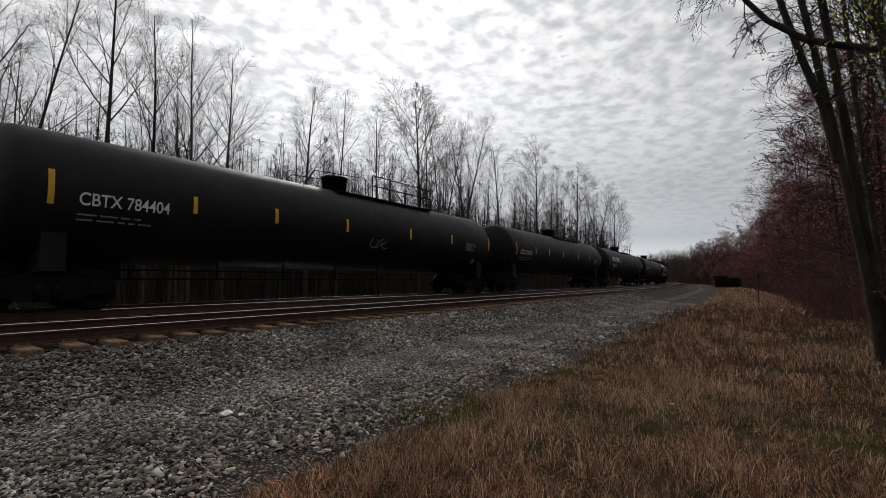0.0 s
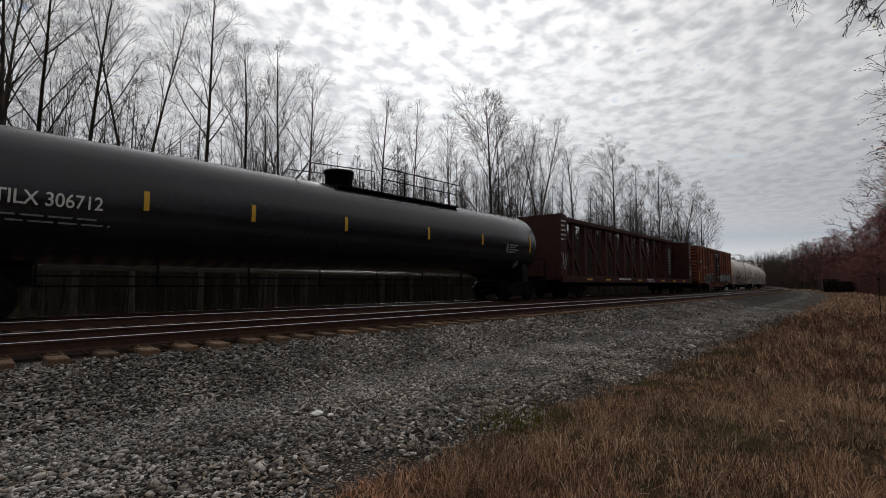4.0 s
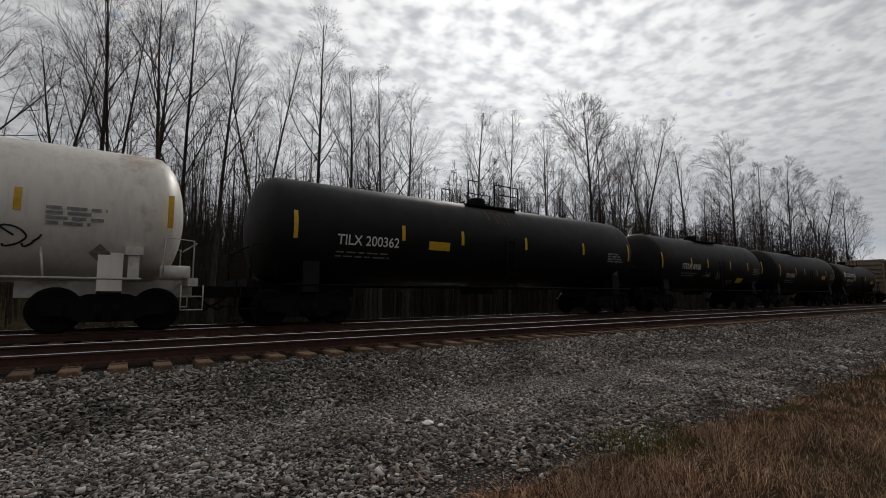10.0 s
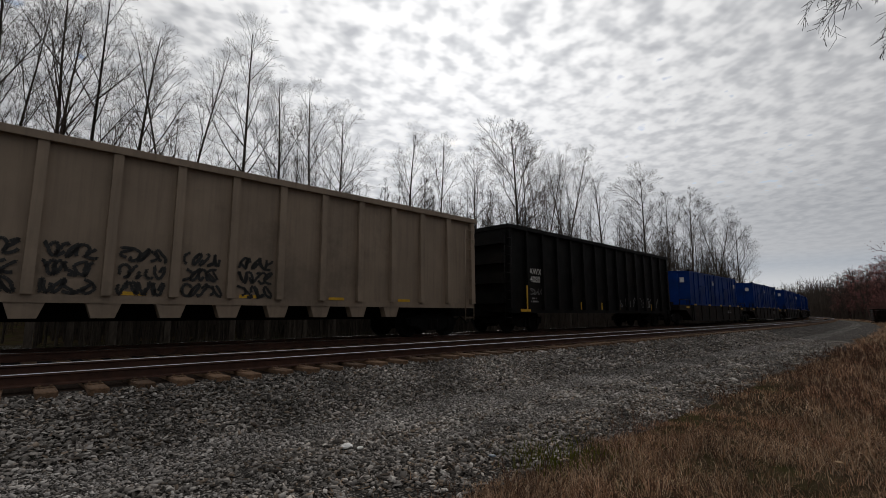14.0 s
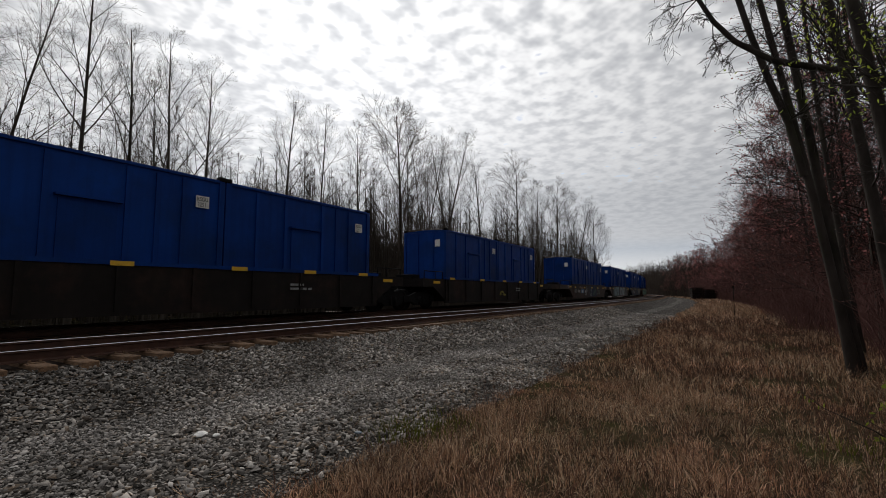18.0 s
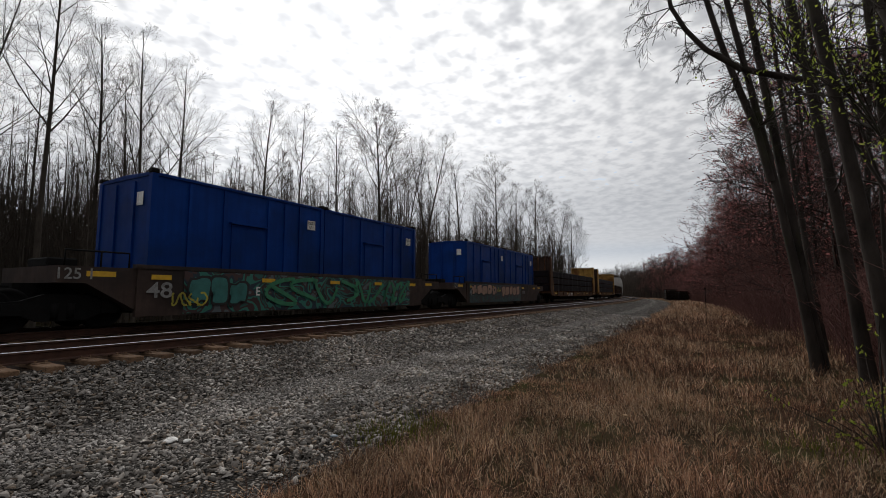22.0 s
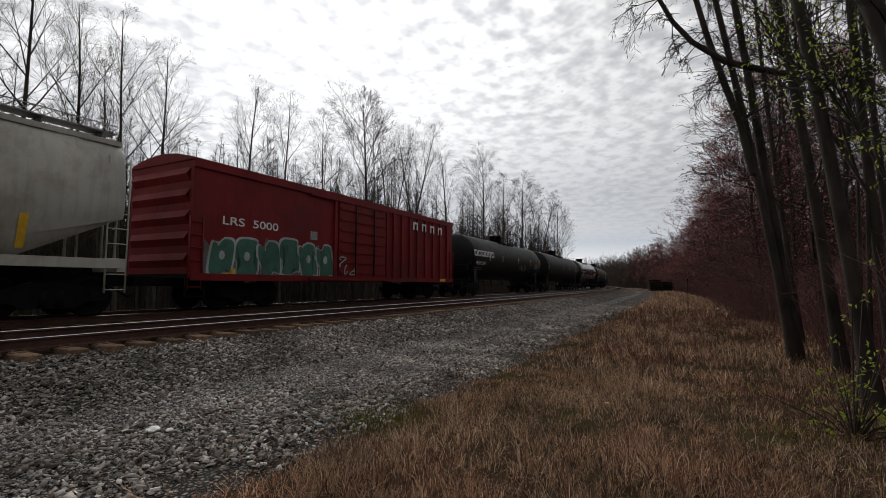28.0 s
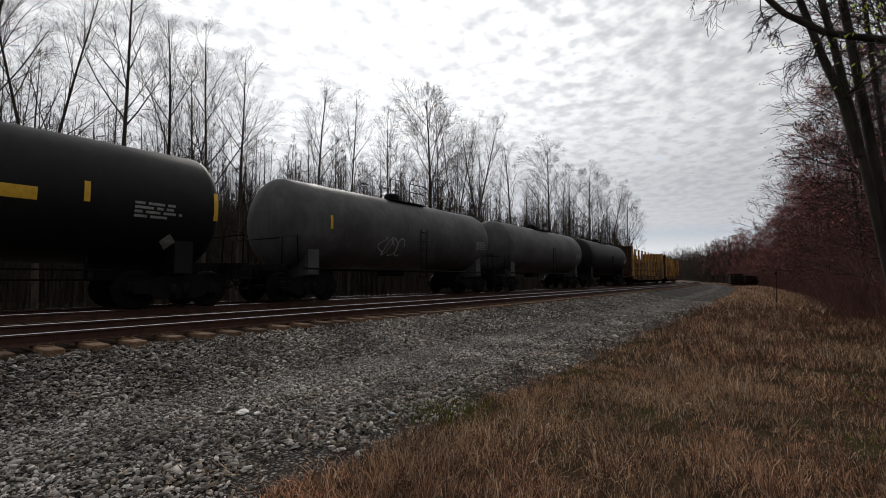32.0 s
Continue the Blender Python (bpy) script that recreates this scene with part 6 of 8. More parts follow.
def bulk(name, vs, fs, mat, label, category, kind="stuff", parent=None):
    me = bpy.data.meshes.new(name)
    vs = np.asarray(vs, dtype=np.float32).reshape(-1, 3)
    fs = np.asarray(fs, dtype=np.int32)
    k = fs.shape[1]
    me.vertices.add(len(vs))
    me.vertices.foreach_set("co", vs.ravel())
    me.loops.add(fs.size)
    me.loops.foreach_set("vertex_index", fs.ravel())
    me.polygons.add(len(fs))
    me.polygons.foreach_set("loop_start", np.arange(0, fs.size, k, dtype=np.int32))
    me.polygons.foreach_set("loop_total", np.full(len(fs), k, dtype=np.int32))
    me.materials.append(mat)
    me.update(calc_edges=True)
    ob = new(name, me)
    return tagged(ob, label, category, kind=kind)


def lay_stones():
    """Loose sharp stones over the road and the shoulder, thickest near the eye."""
    g = np.random.default_rng(5)
    n = 98000
    y = np.concatenate([g.uniform(-2.5, 10, int(n * 0.70)), 10 + g.power(0.7, n - int(n * 0.70)) * 26])
    x = g.uniform(-8.0, -3.1, n)
    edge = -3.55 + 0.28 * np.sin(y * 1.7) + 0.2 * np.sin(y * 4.1 + 1)
    keep = (x < edge + g.exponential(0.18, n)) & (g.uniform(0, 1, n) < np.where(x > -4.4, 0.75, 1.0))
    x, y = x[keep], y[keep]
    n = len(x)
    off = x - FAR_X
    z = np.interp(off, [p[0] for p in BED], [p[1] for p in BED])
    size = np.clip(g.lognormal(-4.16, 0.34, n), 0.008, 0.032) * np.where(y > 10, 1.3, 1.0)
    cube = np.array([(-1, -1, -1), (1, -1, -1), (1, 1, -1), (-1, 1, -1), (-1, -1, 1), (1, -1, 1), (1, 1, 1), (-1, 1, 1)], float)
    quad = np.array([(4, 5, 6, 7), (0, 1, 5, 4), (1, 2, 6, 5), (2, 3, 7, 6), (3, 0, 4, 7)])
    v = cube[None] * (1 + g.uniform(-0.32, 0.12, (n, 8, 3)))
    # broken slabs: one end thinner, the top smaller than the foot
    v[:, :, 0] *= 1 - 0.28 * (v[:, :, 2] > 0) * g.uniform(0, 1, (n, 1))
    v[:, :, 2] *= 1 + v[:, :, 0] * g.uniform(-0.4, 0.4, (n, 1))
    v *= g.uniform(0.65, 1.2, (n, 1, 3)) * np.array([1.55, 0.82, 0.36]) * size[:, None, None]
    # tumble each stone
    q = g.normal(size=(n, 4)) * np.array([1.0, 0.20, 0.20, 1.0])
    q /= np.linalg.norm(q, axis=1)[:, None]
    w_, a, b, c = q.T
    rot = np.stack([np.stack([1 - 2 * (b * b + c * c), 2 * (a * b - c * w_), 2 * (a * c + b * w_)], 1),
                    np.stack([2 * (a * b + c * w_), 1 - 2 * (a * a + c * c), 2 * (b * c - a * w_)], 1),
                    np.stack([2 * (a * c - b * w_), 2 * (b * c + a * w_), 1 - 2 * (a * a + b * b)], 1)], 1)
    v = np.einsum("nij,nkj->nki", rot, v)
    v += np.stack([x, y, z + size * 0.2 + g.uniform(-0.012, 0.032, n)], 1)[:, None]
    # the lane that wheels have worn is finer and paler
    lane = (np.abs(x + 5.72) < 0.42 + 0.12 * np.sin(y * 1.3)) | (np.abs(x + 4.55) < 0.22 + 0.1 * np.sin(y * 0.9 + 2))
    v[lane] = (v[lane] - v[lane].mean(axis=1, keepdims=True)) * 0.72 + v[lane].mean(axis=1, keepdims=True)
    for name, pick, mat, label in (("loose_stones", ~lane, M_stone, "loose grey crushed stones of mixed size"), ("lane_stones", lane, M_lanestone, "finer pale crushed stones of the worn wheel lane")):
        m = int(pick.sum())
        f = (quad[None] + 8 * np.arange(m)[:, None, None]).reshape(-1, 4)
        bulk(name, v[pick].reshape(-1, 3), f, mat, label, "gravel")


def lay_grass():
    """Dead grass in tufts: blades fanned out from their root, dense by the eye, longer and fewer far off."""
    g = np.random.default_rng(9)
    parts_ = []
    side = np.array([on_line(s, 9.83)[:2] for s in range(-10, 320, 5)])

    def verge(y):
        return np.interp(y, side[:, 1], side[:, 0]) + 0.28 * np.sin(y * 1.7) + 0.2 * np.sin(y * 4.1 + 1)

    for roots, each, y0, y1, x1, hs, ws, wide in ((9000, 20, -1.0, 9, 6, 0.155, 0.0024, 0.07), (5200, 14, 9, 26, 7, 0.22, 0.005, 0.11), (3000, 11, 26, 75, 7, 0.36, 0.014, 0.2), (1700, 9, 75, 230, 8, 0.40, 0.045, 0.4)):
        ry = y0 + (y1 - y0) * g.uniform(0, 1, roots) ** 1.1
        edge = verge(ry)
        rx = edge + (x1 - edge) * g.uniform(0, 1, roots) ** 1.05
        grow = np.array([noise.noise((a * 0.55, b * 0.55, 1.0)) + 0.6 * noise.noise((a * 1.9, b * 1.9, 4.0)) for a, b in zip(rx, ry)])
        ok = (np.hypot(rx, ry) > 1.3) & (g.uniform(-0.9, 0.1, roots) < grow)
        rx, ry, edge, grow = (np.repeat(q[ok], each) for q in (rx, ry, edge, grow))
        m = len(rx)
        a = g.uniform(0, 2 * np.pi, m)
        far = np.abs(g.normal(0, wide, m))
        x, y = rx + np.cos(a) * far, ry + np.sin(a) * far
        a += g.normal(0, 0.6, m)
        near = np.clip((x - edge) / 0.9, 0.25, 1)
        h = hs * g.uniform(0.35, 1.3, m) * near * np.clip(1 + 0.8 * grow, 0.45, 1.6)
        lean = np.clip(g.uniform(0.0, 0.7, m) + 2.4 * far + g.exponential(0.15, m), 0, 1.7)
        w = ws * g.uniform(0.5, 1.5, m)
        fa = g.uniform(0, 2 * np.pi, m)
        sx, sy = np.cos(fa) * w, np.sin(fa) * w
        z = np.full(m, -0.06)
        rows = []
        for t, wd in ((0, 1), (0.55, 0.8), (1.0, 0.15)):
            out = lean * t * t * 0.9
            cx, cy, cz = x + np.cos(a) * out * h, y + np.sin(a) * out * h, z + h * t * np.maximum(0.25, 1 - 0.42 * lean * t)
            rows.append(np.stack([cx - sx * wd, cy - sy * wd, cz], 1))
            rows.append(np.stack([cx + sx * wd, cy + sy * wd, cz], 1))
        parts_.append(np.stack(rows, 1))
    v = np.concatenate(parts_)
    n = len(v)
    f = np.array([(0, 1, 3, 2), (2, 3, 5, 4)])[None] + 6 * np.arange(n)[:, None, None]
    bulk("dry_grass", v.reshape(-1, 3), f.reshape(-1, 4), M_grass, "thick dead brown grass in tufts on the verge", "grass")
    # stiff dark stalks of last year's weeds, with stubs of side shoots
    n = 8500
    y = 1.2 + g.uniform(0, 1, n) ** 1.6 * 30
    x = verge(y) + 0.25 + g.uniform(0, 1, n) ** 0.9 * 7.5
    grow = np.array([noise.noise((a * 0.4 + 9, b * 0.4, 2.0)) for a, b in zip(x, y)])
    ok = (g.uniform(-0.5, 0.35, n) < grow) & (np.hypot(x, y) > 1.4)
    x, y = x[ok], y[ok]
    w = Wood()
    r = random.Random(12)
    for a, b in zip(x, y):
        h, k = r.uniform(0.14, 0.36), max(1.0, math.hypot(a, b) / 7)
        d = Vector((r.gauss(0, 0.22), r.gauss(0, 0.22), 1)).normalized()
        p0, p1 = Vector((a, b, -0.06)), Vector((a, b, -0.06)) + d * h
        w.bar([p0, p1], [0.0026 * k, 0.0016 * k], 3)
        for _ in range(3):
            q = p0.lerp(p1, r.uniform(0.45, 1.0))
            o = (d + Vector((r.gauss(0, 0.7), r.gauss(0, 0.7), 0))).normalized()
            w.bar([q, q + o * r.uniform(0.03, 0.10)], [0.0014 * k, 0.0022 * k], 3)
    tagged(new("weed_stalks", w.mesh("weed_stalks", M_stalk, False)), "stiff dark red-brown stalks of dead weeds in the grass", "weeds", kind="stuff")
    # mossy tufts by the gravel
    vs, fs = [], []
    r = random.Random(4)
    for cx, cy, k in ((-3.35, 4.5, 260), (-3.2, 5.2, 120), (1.2, 6.4, 120)):
        for _ in range(k):
            x, y, h, a = r.gauss(cx, 0.28), r.gauss(cy, 0.22), r.uniform(0.04, 0.12), r.uniform(0, 6.28)
            b = len(vs)
            vs += [(x - 0.006, y, -0.04), (x + 0.006, y + 0.004, -0.04), (x + math.cos(a) * h * 0.5, y + math.sin(a) * h * 0.5, h)]
            fs.append((b, b + 1, b + 2))
    bulk("moss_tufts", vs, fs, M_greengrass, "low yellow-green moss tufts at the gravel's edge", "moss")
    # fallen leaves and straw lying flat
    vs, fs = [], []
    for _ in range(8000):
        x, y = r.uniform(-4.1, 6), abs(r.gauss(0, 10)) + 1.2
        a, l, w = r.uniform(0, 6.28), r.uniform(0.015, 0.065), r.uniform(0.0012, 0.004)
        z = r.uniform(0.0, 0.10) if x > -3.3 else r.uniform(0.03, 0.07)
        c, s = math.cos(a), math.sin(a)
        t = r.uniform(-0.05, 0.05)
        b = len(vs)
        vs += [(x - c * l - s * w, y - s * l + c * w, z), (x - c * l + s * w, y - s * l - c * w, z), (x + c * l + s * w, y + s * l - c * w, z + t), (x + c * l - s * w, y + s * l + c * w, z + t)]
        fs.append((b, b + 1, b + 2, b + 3))
    bulk("leaf_litter", vs, fs, M_litter, "scattered dead leaves and straw", "leaf litter")


def rock(name, x, y, z, r, mat, label, seed):
    bm = bmesh.new()
    bmesh.ops.create_icosphere(bm, subdivisions=2, radius=r)
    for v in bm.verts:
        v.co *= 1 + 0.75 * noise.noise(v.co * 14 + Vector((seed, 0, 0)))
        v.co.z *= 0.45
        v.co.x *= 1.25
    ob = solid(name, bm, mat, label, "stone")
    ob.location = (x, y, z)
    return ob


lay_stones()
lay_grass()
M_pale = material("pale_limestone", (0.80, 0.78, 0.75), 0.8, vary=0.2, scale=12, bump=0.5, bump_scale=30)
rock("pale_stone", -4.93, 3.02, 0.075, 0.068, M_pale, "one pale whitish stone lying on the gravel", 1)
rock("pale_stone", -4.80, 3.10, 0.065, 0.035, M_pale, "small pale chip beside the whitish stone", 2)
rock("scrap_of_plastic", -3.62, 4.05, 0.045, 0.034, material("blue_grey_plastic", (0.09, 0.12, 0.15), 0.6), "crumpled blue-grey scrap of plastic at the grass edge", 3)
rock("weed_head", -0.9, 6.2, 0.13, 0.028, M_litter, "pale dry weed head in the dead grass", 4)

# ---- trees ----
M_bark = material("grey_bark", (0.055, 0.046, 0.038), 0.95, vary=0.45, scale=4, stretch=(1, 1, 0.3), bump=0.9, bump_scale=14, spec=0.06, rnd=0.3)
M_twig = material("grey_brown_twigs", (0.060, 0.048, 0.040), 0.95, vary=0.3, scale=0.4, spec=0.03, rnd=0.3)
M_redtwig = material("red_budding_twigs", (0.19, 0.095, 0.085), 0.95, vary=0.35, scale=0.35, spec=0.1, rnd=0.3)
M_dimtwig = material("dark_plum_twigs", (0.060, 0.040, 0.036), 0.95, vary=0.35, scale=0.4, spec=0.03, rnd=0.3)
M_bud = material("dull_red_buds", (0.42, 0.155, 0.145), 0.9, vary=0.4, scale=0.6, spec=0.1, rnd=0.35)
M_barkright = material("smooth_brown_bark", (0.038, 0.031, 0.027), 0.9, vary=0.5, scale=3, stretch=(1, 1, 0.35), bump=0.8, bump_scale=12, second=(0.04, 0.045, 0.02), second_amount=0.25, spec=0.12)


def tree_meshes(seed, h, girth, counts, fork=(), low=0.38, angle=0.72, twig_r=0.011, bark=None, twig=None, limb=1.0, plain=False, buds=0, top=0.05, rise=0.045):
    """Trunk and crown of a bare tree, with buds where it has any. counts: limbs, boughs on each, sprays on each, twigs on each."""
    r = random.Random(seed)
    trunk, crown, bud = Wood(), Wood(), Wood()
    tips = []

    def run(p, d, ln, rad, level, end):
        n = ((4, 2, 1, 1, 1) if plain else (10, 4, 2, 1, 1))[level]
        pts, rr, q, dd = [p], [rad], p.copy(), d.copy()
        for i in range(n):
            j = (0.014, 0.05, 0.07, 0.05, 0.05)[level]
            dd = (dd + Vector((r.gauss(0, j), r.gauss(0, j), r.gauss(0, j) + (rise if level in (1, 2) else 0)))).normalized()
            q = q + dd * ln / n
            pts.append(q.copy())
            f = (i + 1) / n
            rr.append(max(twig_r * 0.6, rad + (end - rad) * f))
        (trunk if level == 0 else crown).bar(pts, rr, (6, 3, 3, 3, 3)[level] if plain else (8, 5, 3, 3, 3)[level])
        return pts, rr, n

    def grow(p, d, ln, rad, level, start):
        pts, rr, n = run(p, d, ln, rad, level, rad * (0.12 if level == 0 else 0.25))
        if level >= len(counts):
            tips.append(pts[-1])
            return
        for k in range(counts[level]):
            f = start + (0.99 - start) * (k + r.random()) / counts[level]
            i = min(n - 1, int(f * n))
            base = pts[i].lerp(pts[i + 1], f * n - i)
            dr = (pts[i + 1] - pts[i]).normalized()
            o = Matrix.Rotation(2.4 * k + r.uniform(-0.5, 0.5), 3, dr) @ dr.orthogonal().normalized()
            g = (f - start) / (1 - start)
            if level == 0:
                an = angle * r.uniform(0.75, 1.25) * (1.15 - 0.45 * g)
                l2 = h * limb * (0.27 * (1 - g) ** 0.7 + top) * r.uniform(0.65, 1.2)
                rd = max(0.012, min(rr[i] * 0.5, l2 * 0.0095))
            else:
                an = 0.62 * r.uniform(0.6, 1.3)
                l2 = ln * r.uniform(0.42, 0.72) * (1.1 - 0.6 * g)
                rd = max(twig_r, rr[i] * 0.6)
            grow(base, dr * math.cos(an) + o * math.sin(an), l2, rd, level + 1, 0.25)

    root = Vector((0, 0, -0.3))
    if fork:
        # a bole that divides into upright stems
        at, n = fork
        pts, rr, _ = run(root, Vector((0, 0, 1)), h * at, girth, 0, girth * 0.8)
        turn = r.uniform(0, 6.28)
        for k in range(n):
            a = turn + 6.28 * k / n
            d = Vector((math.cos(a), math.sin(a), 0)) * r.uniform(0.14, 0.30) + Vector((0, 0, 1))
            grow(pts[-1] - Vector((0, 0, 0.1)), d.normalized(), h * (1 - at) * r.uniform(0.85, 1.0), girth * 0.62, 0, max(0.12, (low - at) / (1 - at)))
    else:
        grow(root, Vector((0, 0, 1)), h, girth, 0, low)
    for _ in range(buds):
        c = r.choice(tips) + Vector((r.gauss(0, 0.12), r.gauss(0, 0.12), r.gauss(0, 0.12)))
        a = Vector((r.uniform(-1, 1), r.uniform(-1, 1), r.uniform(-1, 1))).normalized() * r.uniform(0.018, 0.04)
        b = a.orthogonal().normalized() * a.length * 0.8
        i = len(bud.v)
        bud.v += [tuple(c - a), tuple(c - b), tuple(c + a), tuple(c + b)]
        bud.f.append((i, i + 1, i + 2, i + 3))
    n, k = len(crown.v), len(crown.f)
    crown.v += bud.v
    crown.f += [tuple(n + i for i in f) for f in bud.f]
    top_mesh = crown.mesh("crown", twig or M_twig)
    if buds:
        top_mesh.materials.append(M_bud)
        top_mesh.polygons.foreach_set("material_index", [0] * k + [1] * len(bud.f))
    return trunk.mesh("trunk", bark or M_bark), top_mesh


def plant(kind, x, y, z, h, turn, label, girth=1.0, group="bare trees of the wood"):
    me, ref = kind
    t = holder("tree", label, "tree", group)
    k = h / ref
    t.matrix_basis = Matrix.Translation((x, y, z)) @ Matrix.Rotation(turn, 4, "Z") @ Matrix.Diagonal((k * girth, k * girth, k, 1))
    for name, m in zip(("trunk", "crown"), me):
        part(name, m, None, t)
    return t


# how high the wood stands against the sky: bearing to the left of the railway, angle above the level
SKYLINE = ((-90, 60), (-6, 45), (-3, 26), (-0.8, 15.5), (1.0, 10.8), (2.2, 7.4), (4.5, 5.8), (6, 5.2), (8, 4.8), (11, 4.2), (12.7, 7.2), (14.8, 7.6), (16.6, 11.3), (19.3, 12.4), (22.4, 14.8), (27.4, 15.0),
           (29, 17.5), (31.5, 20.2), (37, 21.4), (42, 19.6), (44, 18.7), (47, 21.6), (51.5, 21.8), (54, 18.8), (58.5, 24), (62.5, 27), (71, 29.5), (90, 29.5), (180, 32))


def below_skyline(x, y, h, part_of=1.0):
    az = math.degrees(math.atan2(-x, y))
    el = np.interp(az, [a for a, _ in SKYLINE], [e for _, e in SKYLINE])
    return max(2.5, min(h, (EYE + math.hypot(x, y) * math.tan(radians(el))) * part_of))


def floor_z(x, y):
    if abs(x) < 130 and -60 < y < 210:
        z = -0.05 + 0.07 * noise.noise((x * 0.35, y * 0.35, 3))
        if x < -19:
            z += max(-0.9, (x + 19) * 0.12) + 0.25 * noise.noise((x * 0.12, y * 0.12, 7))
        if y < 120:
            z += min(16.0, max(0.0, -x - 58) * 0.10)
        return z - 0.05
    return -0.7 if x < -40 else -0.1


# tall fine-branched kinds for the front of the wood, plainer ones for its depth
FRONT = [(tree_meshes(10 + i, 22, 0.17 + 0.02 * (i % 3), (15, 7, 5, 2), fork=((), (0.42, 2), (), (0.30, 2), ())[i], low=(0.36, 0.40, 0.44, 0.4, 0.5)[i], twig_r=0.0055, limb=(0.88, 0.74, 0.78, 0.68, 0.84)[i], angle=(0.62, 0.5, 0.56, 0.48, 0.6)[i]), 22) for i in range(5)]
BACK = [(tree_meshes(30 + i, 20, 0.14, (15, 6, 5), fork=((), (0.4, 2), ())[i % 3], low=0.40, twig_r=0.009, limb=0.64, angle=0.46), 20) for i in range(4)]
SAPLING = [(tree_meshes(50 + i, 9, 0.05, (9, 4, 3), low=0.25, twig_r=0.008, limb=0.9), 9) for i in range(3)]
BUSHY = [(tree_meshes(60 + i, 19, 0.23, (24, 8, 6, 3), low=0.22, twig_r=0.009, limb=0.78, angle=0.75, top=0.14), 19) for i in range(2)]

DEPTH = [(tree_meshes(40 + i, 19, 0.14, (11, 5, 3), low=0.34, twig_r=0.015, plain=True, limb=0.56, angle=0.42), 19) for i in range(4)]


def forest(name, spots, label):
    """Trees beyond counting, joined into one mass."""
    vs, fs, ms, base = [], [], [], 0
    data = {}
    for kind, x, y, z, h, turn in spots:
        me, ref = kind
        k = h / ref
        c, s = math.cos(turn) * k, math.sin(turn) * k
        for slot, m in enumerate(me):
            if m.name not in data:
                co = np.empty(len(m.vertices) * 3, np.float32)
                m.vertices.foreach_get("co", co)
                ix = np.empty(len(m.polygons) * 4, np.int32)
                m.polygons.foreach_get("vertices", ix)
                data[m.name] = co.reshape(-1, 3), ix.reshape(-1, 4)
            co, ix = data[m.name]
            vs.append(np.stack([co[:, 0] * c - co[:, 1] * s + x, co[:, 0] * s + co[:, 1] * c + y, co[:, 2] * k + z], 1))
            fs.append(ix + base)
            ms.append(np.full(len(ix), slot, np.int32))
            base += len(co)
    ob = bulk(name, np.concatenate(vs), np.concatenate(fs), spots[0][0][0][0].materials[0], label, "woodland")
    ob.data.materials.append(spots[0][0][0][1].materials[0])
    ob.data.polygons.foreach_set("material_index", np.concatenate(ms))
    return ob


# trees that stand out along the front: bearing to the left of the railway, angle to the top
STAND = [(101.9, 33, 0), (95.1, 26, 1), (92.6, 30, 2), (90.4, 31, 3), (87.7, 32, 1), (84.8, 31, 0), (81.4, 28.5, 2), (76.7, 30.5, 3), (70.6, 31, 4), (67.0, 26, 2), (62.8, 27.3, 0), (59.5, 24.5, 4),
         (50.6, 23, 2), (47.1, 22, 0), (42.4, 20, 4), (37.1, 22, -1), (34.1, 20.5, 3), (31.4, 20.6, 1), (27.2, 16.2, 2), (22.7, 15.2, -1), (20.4, 13.6, 0), (18.3, 12.2, -1), (15.9, 11.6, 1), (14.0, 9.0, -1)]


def left_wood():
    r = random.Random(21)
    for az, el, k in STAND:
        h = r.uniform(20.5, 22.5) if k >= 0 else 20.0
        d = (h - EYE - 0.6) / math.tan(radians(el))
        x, y = -d * math.sin(radians(az)), d * math.cos(radians(az))
        kind = FRONT[k] if k >= 0 else BUSHY[int(az) % 2]
        plant(kind, x, y, floor_z(x, y), h, az, "tall bare grey-barked tree at the front of the wood" if k >= 0 else "broad bare tree with a dense rounded crown")
    n = 0
    while n < 125:
        s, off = (r.uniform(-28, 40), -r.uniform(20, 46)) if n < 40 else (r.uniform(20, 170), -r.uniform(15, 46))
        x, y, a = on_line(s, off)
        if x > -33 and r.random() < 0.35:
            continue
        plant(r.choice(BACK), x, y, floor_z(x, y), below_skyline(x, y, r.uniform(13, 20), r.uniform(0.72, 0.98)), r.uniform(0, 6), "slender bare tree crowded among others", 0.85)
        n += 1
    spots = []
    for count, s0, s1, o0, o1, h0, h1 in ((440, 34, 240, 11, 46, 12, 19), (210, 30, 200, 10, 34, 7, 14), (340, 2, 75, 24, 70, 9, 18), (70, -40, 36, 26, 50, 9, 17), (70, -60, 250, 46, 95, 12, 19)):
        for _ in range(count):
            x, y, a = on_line(r.uniform(s0, s1), -r.uniform(o0, o1))
            h = below_skyline(x, y, r.uniform(h0, h1) * 1.1, 1 - 0.36 * r.random() ** 1.5)
            spots.append((r.choice(DEPTH), x, y, floor_z(x, y), h, r.uniform(0, 6)))
    forest("left_wood_depth", spots, "depth of the bare wood beyond the railway, trunk behind trunk")
    for _ in range(34):
        s, off = r.uniform(-15, 90), -r.uniform(10, 26)
        x, y, a = on_line(s, off)
        plant(r.choice(SAPLING), x, y, floor_z(x, y), r.uniform(4, 9), r.uniform(0, 6), "thin bare sapling beyond the tracks")


